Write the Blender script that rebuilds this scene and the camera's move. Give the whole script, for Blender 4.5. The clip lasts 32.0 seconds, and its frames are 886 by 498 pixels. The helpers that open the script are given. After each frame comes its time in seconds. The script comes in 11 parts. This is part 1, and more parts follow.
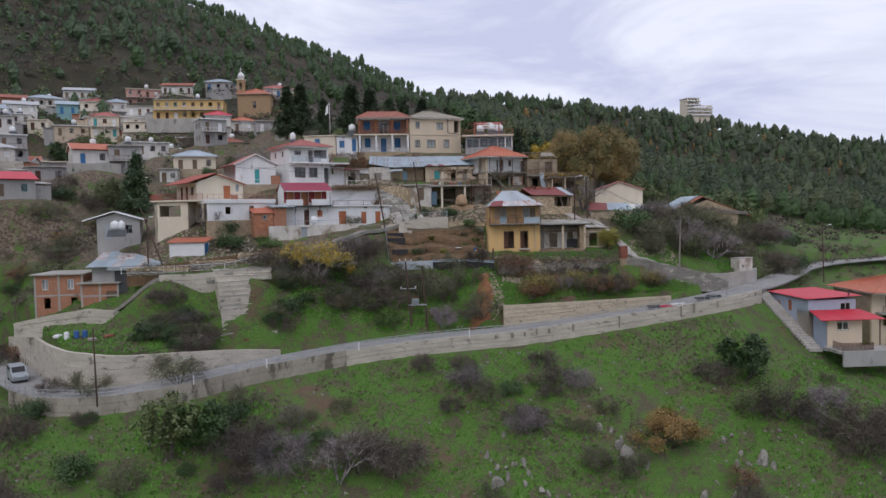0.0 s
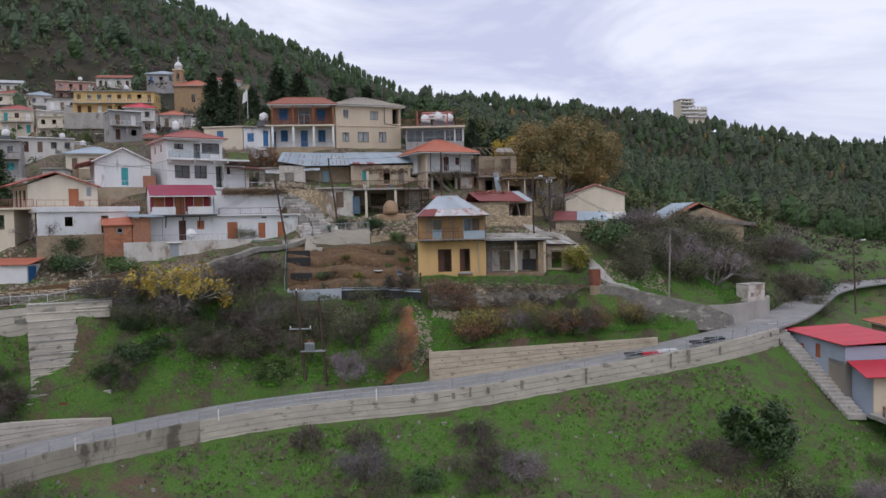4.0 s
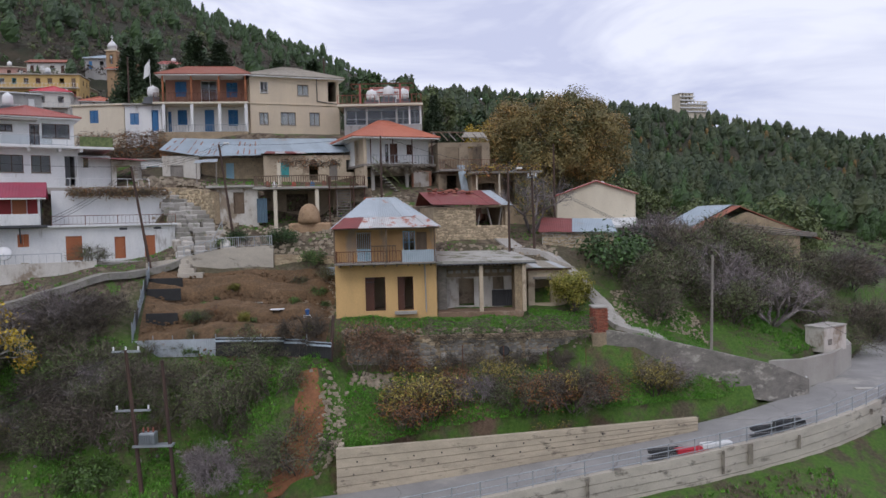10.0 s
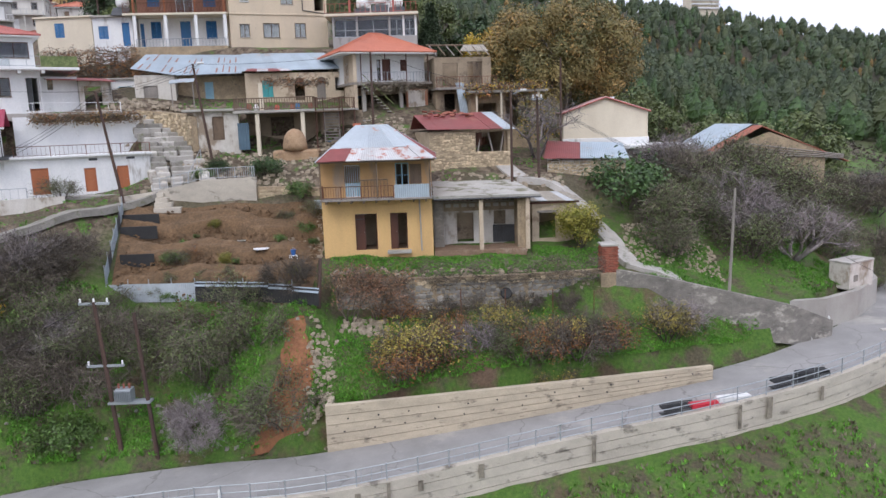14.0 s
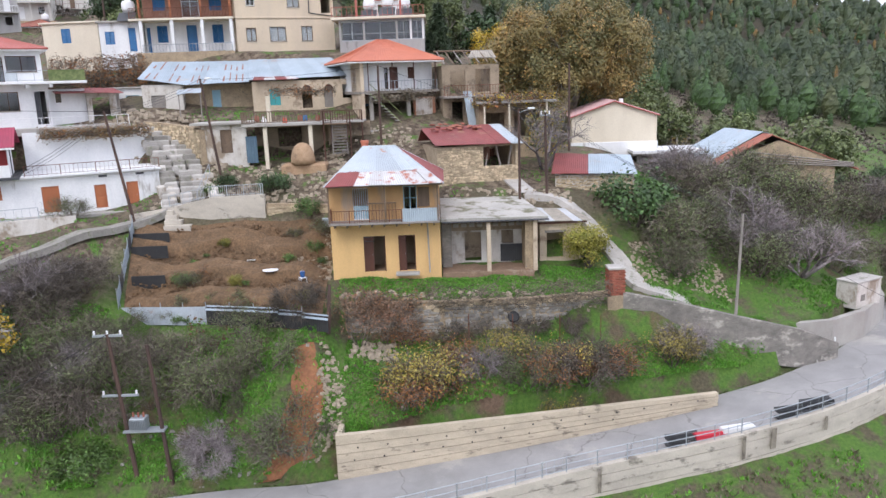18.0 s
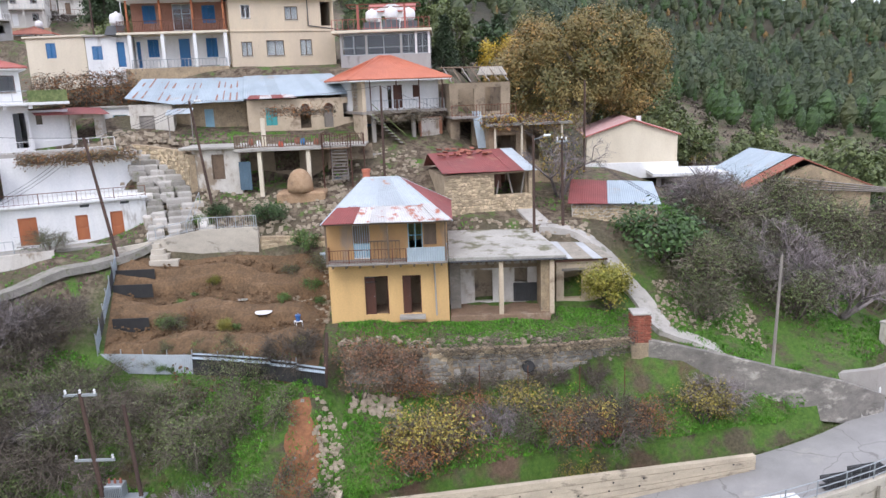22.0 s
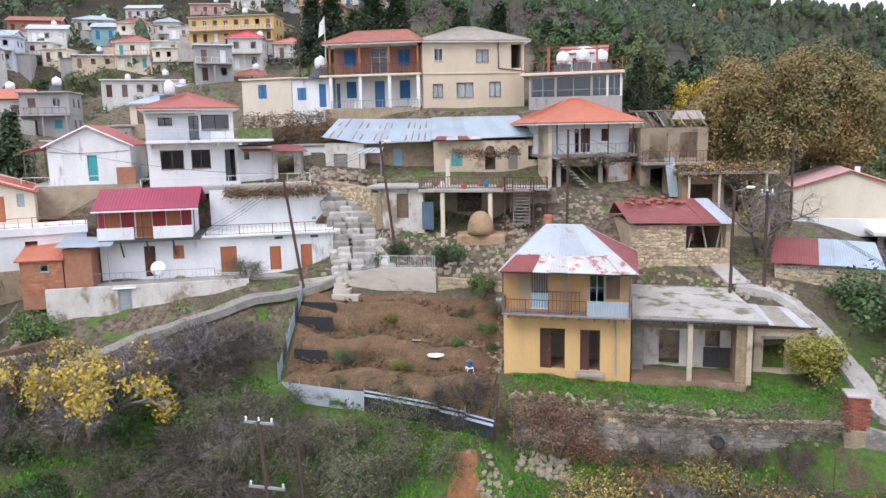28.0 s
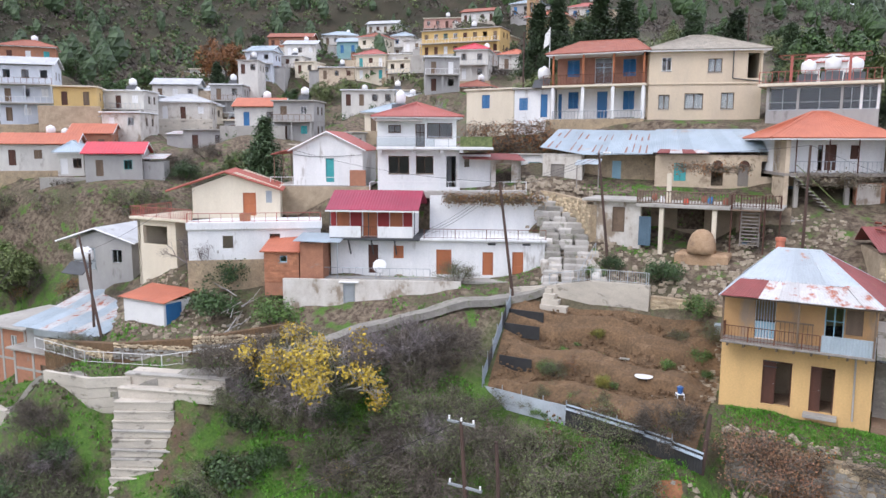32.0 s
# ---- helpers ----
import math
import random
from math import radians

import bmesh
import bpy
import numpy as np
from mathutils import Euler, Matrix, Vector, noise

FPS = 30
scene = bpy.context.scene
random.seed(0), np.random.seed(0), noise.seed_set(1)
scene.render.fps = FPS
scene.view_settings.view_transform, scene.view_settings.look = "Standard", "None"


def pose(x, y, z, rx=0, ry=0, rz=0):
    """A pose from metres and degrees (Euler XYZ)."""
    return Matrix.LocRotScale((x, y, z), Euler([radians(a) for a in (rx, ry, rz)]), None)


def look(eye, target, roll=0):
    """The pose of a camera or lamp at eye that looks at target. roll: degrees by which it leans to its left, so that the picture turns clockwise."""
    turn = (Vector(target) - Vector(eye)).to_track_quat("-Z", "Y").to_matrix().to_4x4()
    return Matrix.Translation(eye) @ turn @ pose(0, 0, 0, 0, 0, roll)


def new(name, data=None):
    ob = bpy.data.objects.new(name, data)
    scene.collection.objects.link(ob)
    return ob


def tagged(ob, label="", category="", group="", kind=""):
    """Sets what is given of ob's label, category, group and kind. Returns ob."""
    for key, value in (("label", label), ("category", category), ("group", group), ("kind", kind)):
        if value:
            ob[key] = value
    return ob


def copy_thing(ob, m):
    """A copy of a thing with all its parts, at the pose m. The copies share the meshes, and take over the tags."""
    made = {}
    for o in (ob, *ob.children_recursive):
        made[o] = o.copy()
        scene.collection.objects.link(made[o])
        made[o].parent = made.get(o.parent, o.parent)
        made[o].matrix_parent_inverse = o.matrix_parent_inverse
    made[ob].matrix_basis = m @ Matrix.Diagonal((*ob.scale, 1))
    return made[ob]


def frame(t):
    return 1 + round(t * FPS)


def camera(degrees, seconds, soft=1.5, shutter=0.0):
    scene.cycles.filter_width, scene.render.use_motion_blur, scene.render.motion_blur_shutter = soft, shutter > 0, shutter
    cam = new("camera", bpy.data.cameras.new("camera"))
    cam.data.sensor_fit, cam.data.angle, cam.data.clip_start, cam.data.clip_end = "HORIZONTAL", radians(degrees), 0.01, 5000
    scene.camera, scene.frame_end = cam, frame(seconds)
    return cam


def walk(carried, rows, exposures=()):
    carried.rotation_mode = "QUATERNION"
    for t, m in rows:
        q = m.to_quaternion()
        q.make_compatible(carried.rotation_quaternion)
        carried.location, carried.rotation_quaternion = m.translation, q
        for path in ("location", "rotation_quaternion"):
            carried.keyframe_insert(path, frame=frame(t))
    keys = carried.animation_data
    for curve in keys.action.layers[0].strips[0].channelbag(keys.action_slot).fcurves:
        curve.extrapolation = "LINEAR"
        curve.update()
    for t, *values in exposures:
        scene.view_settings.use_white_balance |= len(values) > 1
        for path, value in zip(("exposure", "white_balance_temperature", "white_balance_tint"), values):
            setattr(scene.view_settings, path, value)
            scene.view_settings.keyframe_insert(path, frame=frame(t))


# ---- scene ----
cam = camera(62.2, 32.0)
PATH = [
    (0, (-0.437, 0.587, 4.557), (-0.429, 2.585, 4.465), -1.3),
    (0.5, (1.073, 3.997, 4.636), (1.08, 5.995, 4.544), -1.3),
    (1, (2.544, 7.435, 4.727), (2.549, 9.432, 4.635), -1.4),
    (1.5, (3.927, 10.869, 4.824), (3.934, 12.867, 4.734), -1.4),
    (2, (5.153, 14.237, 4.923), (5.161, 16.235, 4.837), -1.3),
    (2.5, (6.198, 17.471, 5.019), (6.208, 19.469, 4.935), -1.3),
    (3, (7.082, 20.538, 5.107), (7.096, 22.536, 5.024), -1.4),
    (3.5, (7.798, 23.407, 5.182), (7.817, 25.406, 5.101), -1.3),
    (5.5, (10.211, 33.774, 5.646), (10.238, 35.772, 5.565), -1.3),
    (6, (10.687, 36.058, 5.677), (10.712, 38.056, 5.596), -1.3),
    (6.5, (10.906, 38.255, 5.654), (10.935, 40.253, 5.575), -1.2),
    (7, (11.12, 40.264, 5.649), (11.152, 42.262, 5.571), -1.3),
    (7.5, (11.315, 42.225, 5.684), (11.349, 44.224, 5.606), -1.2),
    (8, (11.604, 44.147, 5.731), (11.638, 46.145, 5.653), -1.2),
    (8.5, (12.02, 46.081, 5.821), (12.054, 48.079, 5.741), -1.3),
    (9, (12.535, 48.207, 5.934), (12.57, 50.205, 5.852), -1.3),
    (9.5, (13.082, 50.409, 6.085), (13.117, 52.406, 6.002), -1.3),
    (10, (13.581, 52.465, 6.251), (13.616, 54.463, 6.166), -1.4),
    (10.5, (13.991, 54.286, 6.452), (14.025, 56.284, 6.364), -1.5),
    (11, (14.215, 55.858, 6.704), (14.253, 57.855, 6.614), -1.5),
    (11.5, (14.313, 57.003, 6.922), (14.355, 59.001, 6.836), -1.5),
    (12, (14.323, 57.428, 7.097), (14.365, 59.426, 7.008), -1.6),
    (12.5, (14.292, 57.405, 7.264), (14.331, 59.401, 7.143), -1.7),
    (13, (14.227, 57.236, 7.481), (14.259, 59.227, 7.287), -1.7),
    (13.5, (14.138, 57.053, 7.76), (14.166, 59.035, 7.493), -1.8),
    (14, (14.125, 56.957, 8.044), (14.145, 58.927, 7.699), -1.9),
    (14.5, (14.17, 56.837, 8.373), (14.186, 58.793, 7.954), -1.9),
    (16.5, (14.22, 56.952, 10.551), (14.223, 58.904, 10.112), -2.0),
    (17, (14.193, 57.006, 10.903), (14.193, 58.958, 10.467), -2.1),
    (17.5, (14.208, 57.125, 11.278), (14.205, 59.077, 10.846), -2.1),
    (18, (14.238, 57.36, 11.644), (14.234, 59.313, 11.216), -2.1),
    (18.5, (14.271, 57.663, 11.971), (14.266, 59.617, 11.546), -2.2),
    (19, (14.301, 58.091, 12.244), (14.297, 60.045, 11.821), -2.1),
    (19.5, (14.29, 58.712, 12.479), (14.286, 60.666, 12.053), -2.1),
    (20, (14.244, 59.361, 12.671), (14.241, 61.315, 12.244), -2.2),
    (20.5, (14.184, 60.025, 12.842), (14.183, 61.979, 12.414), -2.1),
    (21, (14.135, 60.727, 13.011), (14.136, 62.68, 12.583), -2.1),
    (21.5, (14.117, 61.372, 13.174), (14.113, 63.326, 12.744), -2.1),
    (22, (14.088, 61.994, 13.324), (14.072, 63.947, 12.894), -2.1),
    (22.5, (14.037, 62.59, 13.455), (14.007, 64.542, 13.024), -2.1),
    (23, (14.034, 63.048, 13.556), (13.989, 65.0, 13.124), -2.1),
    (23.5, (13.995, 63.442, 13.646), (13.938, 65.394, 13.212), -2.2),
    (24, (13.946, 63.704, 13.699), (13.878, 65.655, 13.266), -2.1),
    (24.5, (13.887, 63.786, 13.726), (13.8, 65.737, 13.293), -2.0),
    (25, (13.818, 63.776, 13.731), (13.683, 65.724, 13.3), -2.0),
    (25.5, (13.753, 63.743, 13.73), (13.554, 65.686, 13.301), -1.9),
    (26, (13.677, 63.732, 13.735), (13.411, 65.668, 13.307), -1.7),
    (26.5, (13.662, 63.669, 13.72), (13.327, 65.595, 13.294), -1.6),
    (28.5, (13.683, 63.719, 13.648), (13.148, 65.624, 13.356), -1.0),
    (29, (13.606, 63.797, 13.648), (13.008, 65.684, 13.359), -0.9),
    (29.5, (13.622, 63.733, 13.68), (12.941, 65.592, 13.393), -0.7),
    (30, (13.65, 63.706, 13.697), (12.893, 65.535, 13.412), -0.6),
    (30.5, (13.634, 63.741, 13.683), (12.807, 65.54, 13.399), -0.4),
    (31, (13.66, 63.767, 13.674), (12.766, 65.534, 13.39), -0.2),
    (31.5, (13.643, 63.774, 13.647), (12.691, 65.511, 13.366), -0.1),
    (32, (13.561, 63.785, 13.615), (12.55, 65.487, 13.331), 0.2),
]
walk(cam, [(t, look(eye, target, roll)) for t, eye, target, roll in PATH],
     exposures=[(0, -0.22), (12.5, -0.15), (13.5, 0.25), (14.5, 0.62), (16.5, 0.74), (19, 0.8), (32, 0.78)])
# ---- light ----
SUN_EL, SUN_AZ = radians(48), radians(200)
world = bpy.data.worlds.new("overcast_sky")
scene.world = world
world.use_nodes = True
wn, wl = world.node_tree.nodes, world.node_tree.links
wn.clear()
w_out, w_bg = wn.new("ShaderNodeOutputWorld"), wn.new("ShaderNodeBackground")
w_sky = wn.new("ShaderNodeTexSky")
w_sky.sky_type, w_sky.sun_disc = "NISHITA", False
w_sky.sun_elevation, w_sky.sun_rotation = SUN_EL, SUN_AZ
w_tc, w_map = wn.new("ShaderNodeTexCoord"), wn.new("ShaderNodeMapping")
w_map.inputs["Scale"].default_value = (1.1, 1.1, 4.2)
w_noise = wn.new("ShaderNodeTexNoise")
w_noise.inputs["Scale"].default_value, w_noise.inputs["Detail"].default_value, w_noise.inputs["Roughness"].default_value = 2.6, 5, 0.55
w_noise.inputs["Distortion"].default_value = 0.5
w_ramp = wn.new("ShaderNodeValToRGB")
w_ramp.color_ramp.elements[0].position, w_ramp.color_ramp.elements[0].color = 0.36, (7.0, 7.4, 9.95, 1)
w_ramp.color_ramp.elements[1].position, w_ramp.color_ramp.elements[1].color = 0.56, (10.3, 10.6, 12.35, 1)
w_mix = wn.new("ShaderNodeMix")
w_mix.data_type = "RGBA"
w_mix.inputs[0].default_value = 0.93
wl.new(w_tc.outputs["Generated"], w_map.inputs["Vector"])
wl.new(w_map.outputs[0], w_noise.inputs["Vector"])
wl.new(w_noise.outputs[0], w_ramp.inputs[0])
wl.new(w_sky.outputs[0], w_mix.inputs[6])
wl.new(w_ramp.outputs[0], w_mix.inputs[7])
wl.new(w_mix.outputs[2], w_bg.inputs["Color"])
w_bg.inputs["Strength"].default_value = 0.10
wl.new(w_bg.outputs[0], w_out.inputs[0])
sun_data = bpy.data.lights.new("sun", "SUN")
sun_data.energy, sun_data.angle, sun_data.color = 0.9, radians(25), (1.0, 0.965, 0.95)
sun = new("sun", sun_data)
sun.rotation_euler = (math.pi / 2 - SUN_EL, 0, math.pi - SUN_AZ)


# ---- materials ----
def mat(name, c1, c2, scale=1.0, rough=0.85, metal=0.0, bump=0.25, fine=18.0, stain=None, stain_scale=0.7, stain_at=0.58, streak=1.0, rand=0.0, grain=0.25, island=0.0):
    m = bpy.data.materials.new(name)
    m.use_nodes = True
    n, l = m.node_tree.nodes, m.node_tree.links
    bsdf = n["Principled BSDF"]
    bsdf.inputs["Roughness"].default_value, bsdf.inputs["Metallic"].default_value = rough, metal
    geo, mp = n.new("ShaderNodeNewGeometry"), n.new("ShaderNodeMapping")
    mp.inputs["Scale"].default_value = (1, 1, streak)
    l.new(geo.outputs["Position"], mp.inputs["Vector"])

    def noise_tex(s, detail, vec):
        t = n.new("ShaderNodeTexNoise")
        t.inputs["Scale"].default_value, t.inputs["Detail"].default_value, t.inputs["Roughness"].default_value = s, detail, 0.65
        l.new(vec, t.inputs["Vector"])
        return t

    def blend(fac, a, b, mode="MIX"):
        x = n.new("ShaderNodeMix")
        x.data_type, x.blend_type = "RGBA", mode
        if isinstance(fac, float):
            x.inputs[0].default_value = fac
        else:
            l.new(fac, x.inputs[0])
        for k, v in ((6, a), (7, b)):
            if isinstance(v, tuple):
                x.inputs[k].default_value = (*v, 1)
            else:
                l.new(v, x.inputs[k])
        return x.outputs[2]

    def ramp(fac, a, b):
        r = n.new("ShaderNodeMapRange")
        r.inputs[1].default_value, r.inputs[2].default_value = a, b
        l.new(fac, r.inputs[0])
        return r.outputs[0]

    big = noise_tex(scale, 4, mp.outputs[0])
    small = noise_tex(fine, 3, geo.outputs["Position"])
    col = blend(ramp(big.outputs[0], 0.35, 0.65), c1, c2)
    if stain:
        st = noise_tex(stain_scale, 5, mp.outputs[0])
        col = blend(ramp(st.outputs[0], stain_at, stain_at + 0.1), col, stain)
    if grain:
        g = n.new("ShaderNodeMapRange")
        g.inputs[1].default_value, g.inputs[2].default_value = 0.25, 0.75
        g.inputs[3].default_value, g.inputs[4].default_value = 1 - grain, 1 + grain
        l.new(small.outputs[0], g.inputs[0])
        hsv = n.new("ShaderNodeHueSaturation")
        l.new(col, hsv.inputs["Color"])
        l.new(g.outputs[0], hsv.inputs["Value"])
        col = hsv.outputs[0]
    if rand:
        oi = n.new("ShaderNodeObjectInfo")
        g2 = n.new("ShaderNodeMapRange")
        g2.inputs[3].default_value, g2.inputs[4].default_value = 1 - rand, 1 + rand
        l.new(oi.outputs["Random"], g2.inputs[0])
        h2 = n.new("ShaderNodeHueSaturation")
        l.new(col, h2.inputs["Color"])
        l.new(g2.outputs[0], h2.inputs["Value"])
        col = h2.outputs[0]
    if island:
        g3 = n.new("ShaderNodeMapRange")
        g3.inputs[3].default_value, g3.inputs[4].default_value = 1 - island, 1 + island
        l.new(geo.outputs["Random Per Island"], g3.inputs[0])
        h3 = n.new("ShaderNodeHueSaturation")
        l.new(col, h3.inputs["Color"])
        l.new(g3.outputs[0], h3.inputs["Value"])
        col = h3.outputs[0]
    l.new(col, bsdf.inputs["Base Color"])
    if bump:
        b = n.new("ShaderNodeBump")
        b.inputs["Strength"].default_value, b.inputs["Distance"].default_value = bump, 0.05
        l.new(small.outputs[0], b.inputs["Height"])
        l.new(b.outputs[0], bsdf.inputs["Normal"])
    return m


def leaf_mat(name, c1, c2, rand=0.25, scale=1.5, island=0.4):
    m = mat(name, c1, c2, scale=scale, rough=0.6, bump=0, fine=6.0, grain=0.35, rand=rand, island=island)
    m.node_tree.nodes["Principled BSDF"].inputs["Subsurface Weight"].default_value = 0.0
    return m


M = {}
M["white"] = mat("white_plaster", (0.78, 0.78, 0.77), (0.68, 0.69, 0.69), 0.6, 0.85, stain=(0.43, 0.41, 0.38), stain_scale=0.9, stain_at=0.61, streak=0.3, grain=0.08, fine=9)
M["vwhite"] = mat("dusty_white_plaster", (0.66, 0.64, 0.59), (0.54, 0.52, 0.48), 0.5, 0.9, stain=(0.33, 0.3, 0.26), stain_scale=0.7, stain_at=0.6, streak=0.35, grain=0.1, fine=9)
M["cream"] = mat("cream_plaster", (0.64, 0.53, 0.39), (0.55, 0.46, 0.35), 0.5, 0.9, stain=(0.38, 0.33, 0.27), stain_scale=0.8, stain_at=0.66, streak=0.3, grain=0.07, fine=9)
M["pale"] = mat("pale_cream_plaster", (0.7, 0.63, 0.5), (0.63, 0.56, 0.44), 0.5, 0.9, stain=(0.45, 0.4, 0.33), stain_at=0.67, streak=0.3, grain=0.07, fine=9)
M["yellow"] = mat("ochre_plaster", (0.7, 0.46, 0.2), (0.6, 0.39, 0.175), 0.7, 0.9, stain=(0.4, 0.27, 0.13), stain_scale=1.1, stain_at=0.62, streak=0.25, grain=0.1, fine=10)
M["ochre_wall"] = mat("weathered_ochre_plaster", (0.52, 0.31, 0.14), (0.44, 0.27, 0.13), 0.8, 0.9, stain=(0.34, 0.25, 0.18), stain_at=0.58, streak=0.3, grain=0.12)
M["oldwhite"] = mat("flaking_whitewash", (0.66, 0.63, 0.58), (0.5, 0.46, 0.4), 0.8, 0.95, bump=0.5, stain=(0.3, 0.24, 0.18), stain_scale=0.8, stain_at=0.54, streak=0.6, grain=0.15)
M["oldcream"] = mat("crumbling_cream_plaster", (0.6, 0.5, 0.37), (0.46, 0.37, 0.27), 0.7, 0.95, bump=0.5, stain=(0.28, 0.21, 0.15), stain_scale=0.9, stain_at=0.56, grain=0.15)
# Dark walls; on inner, undercroft and porch-band parts the colour stands for shade.
M["darkplaster"] = mat("dark_plaster_and_shade", (0.34, 0.27, 0.19), (0.24, 0.19, 0.135), 0.8, 0.95, bump=0.5, stain=(0.13, 0.1, 0.075), stain_scale=0.8, stain_at=0.54, grain=0.2)
M["grey"] = mat("grey_render", (0.4, 0.39, 0.37), (0.33, 0.32, 0.31), 0.6, 0.9, stain=(0.22, 0.21, 0.2), stain_at=0.6, streak=0.4, grain=0.12)
M["concrete"] = mat("weathered_concrete", (0.42, 0.4, 0.36), (0.33, 0.31, 0.28), 0.5, 0.92, bump=0.35, stain=(0.17, 0.16, 0.14), stain_scale=0.6, stain_at=0.6, streak=0.5, grain=0.15)
M["wallconc"] = mat("board_marked_concrete", (0.55, 0.47, 0.35), (0.42, 0.36, 0.27), 0.6, 0.92, bump=0.3, stain=(0.2, 0.17, 0.13), stain_scale=0.9, stain_at=0.57, streak=2.5, grain=0.14)
M["roadwall"] = mat("pale_stained_concrete", (0.56, 0.51, 0.43), (0.43, 0.39, 0.33), 0.45, 0.92, bump=0.3, stain=(0.2, 0.18, 0.15), stain_scale=0.8, stain_at=0.57, streak=2.0, grain=0.14)
M["darkconc"] = mat("blackened_concrete", (0.27, 0.25, 0.22), (0.15, 0.14, 0.125), 0.8, 0.95, bump=0.5, stain=(0.42, 0.39, 0.34), stain_scale=1.0, stain_at=0.55, streak=1.6, grain=0.25)
M["stainconc"] = mat("damp_stained_concrete", (0.3, 0.265, 0.21), (0.2, 0.175, 0.14), 1.4, 0.95, bump=0.4, stain=(0.13, 0.11, 0.09), stain_scale=1.5, stain_at=0.55, grain=0.25)
M["streakconc"] = mat("streaked_old_concrete", (0.4, 0.365, 0.3), (0.29, 0.26, 0.21), 0.5, 0.93, bump=0.4, stain=(0.13, 0.115, 0.09), stain_scale=0.7, stain_at=0.52, streak=0.4, grain=0.2)
M["mossconc"] = mat("mossy_weathered_concrete", (0.44, 0.42, 0.38), (0.34, 0.325, 0.29), 0.5, 0.93, bump=0.4, stain=(0.15, 0.145, 0.09), stain_scale=0.6, stain_at=0.51, grain=0.25)
M["asphalt"] = mat("worn_asphalt", (0.31, 0.3, 0.29), (0.24, 0.235, 0.225), 0.35, 0.9, bump=0.2, stain=(0.37, 0.35, 0.32), stain_scale=0.25, stain_at=0.58, grain=0.12, fine=25)
am = M["asphalt"].node_tree
a_b = am.nodes["Principled BSDF"]
a_col = a_b.inputs["Base Color"].links[0].from_socket
a_geo, a_warp, a_add = am.nodes.new("ShaderNodeNewGeometry"), am.nodes.new("ShaderNodeTexNoise"), am.nodes.new("ShaderNodeVectorMath")
a_warp.inputs["Scale"].default_value, a_warp.inputs["Detail"].default_value = 0.9, 5
am.links.new(a_geo.outputs["Position"], a_warp.inputs["Vector"])
am.links.new(a_geo.outputs["Position"], a_add.inputs[0])
am.links.new(a_warp.outputs["Color"], a_add.inputs[1])
a_vor, a_rng, a_mix = am.nodes.new("ShaderNodeTexVoronoi"), am.nodes.new("ShaderNodeMapRange"), am.nodes.new("ShaderNodeMix")
a_vor.feature = "DISTANCE_TO_EDGE"
a_vor.inputs["Scale"].default_value = 0.16
am.links.new(a_add.outputs[0], a_vor.inputs["Vector"])
a_rng.inputs[1].default_value, a_rng.inputs[2].default_value, a_rng.inputs[3].default_value, a_rng.inputs[4].default_value = 0.0015, 0.006, 0.5, 0.0
am.links.new(a_vor.outputs["Distance"], a_rng.inputs[0])
a_mix.data_type = "RGBA"
am.links.new(a_rng.outputs[0], a_mix.inputs[0])
am.links.new(a_col, a_mix.inputs[6])
a_mix.inputs[7].default_value = (0.1, 0.095, 0.085, 1)
am.links.new(a_mix.outputs[2], a_b.inputs["Base Color"])
M["path"] = mat("pale_cement_path", (0.5, 0.47, 0.43), (0.38, 0.36, 0.33), 0.9, 0.92, bump=0.4, stain=(0.24, 0.24, 0.19), stain_scale=1.2, stain_at=0.57, grain=0.18)
M["stainpath"] = mat("stained_cement", (0.31, 0.29, 0.255), (0.21, 0.2, 0.175), 1.1, 0.94, bump=0.5, stain=(0.16, 0.17, 0.1), stain_scale=1.6, stain_at=0.55, grain=0.25)
M["greyblue"] = mat("faded_grey_blue_sheet", (0.09, 0.15, 0.2), (0.07, 0.12, 0.165), 1.0, 0.6, bump=0.1, stain=(0.16, 0.17, 0.17), stain_at=0.6, grain=0.12)
M["stone"] = mat("rubble_stone", (0.44, 0.34, 0.22), (0.3, 0.235, 0.16), 1.6, 0.95, bump=0.8, fine=9, stain=(0.17, 0.15, 0.13), stain_scale=2.5, stain_at=0.6, grain=0.3)
M["mortar"] = mat("lime_mortar", (0.46, 0.37, 0.26), (0.34, 0.27, 0.185), 1.2, 0.95, bump=0.6, fine=14, grain=0.25)
M["stonep"] = mat("field_stone", (0.58, 0.47, 0.32), (0.41, 0.33, 0.22), 1.4, 0.93, bump=0.5, fine=12, rand=0.35, grain=0.2)
M["stonejoin"] = mat("small_field_stones", (0.58, 0.47, 0.32), (0.41, 0.33, 0.22), 1.4, 0.93, bump=0.5, fine=12, grain=0.2, island=0.35)
M["greystone"] = mat("grey_field_stone", (0.34, 0.32, 0.28), (0.24, 0.225, 0.2), 1.4, 0.93, bump=0.5, fine=12, rand=0.35, grain=0.2)
M["brick"] = mat("red_hollow_brick", (0.42, 0.2, 0.12), (0.34, 0.16, 0.1), 1.5, 0.92, bump=0.4, stain=(0.3, 0.24, 0.2), stain_at=0.6, grain=0.2)
M["brickwall"] = mat("dull_red_brick_wall", (0.36, 0.18, 0.13), (0.28, 0.145, 0.105), 1.5, 0.92, bump=0.4, stain=(0.32, 0.24, 0.2), stain_at=0.58, grain=0.25, fine=14)
M["brickp"] = mat("old_red_brick", (0.34, 0.11, 0.07), (0.26, 0.09, 0.06), 2.0, 0.92, bump=0.4, rand=0.3, grain=0.2)
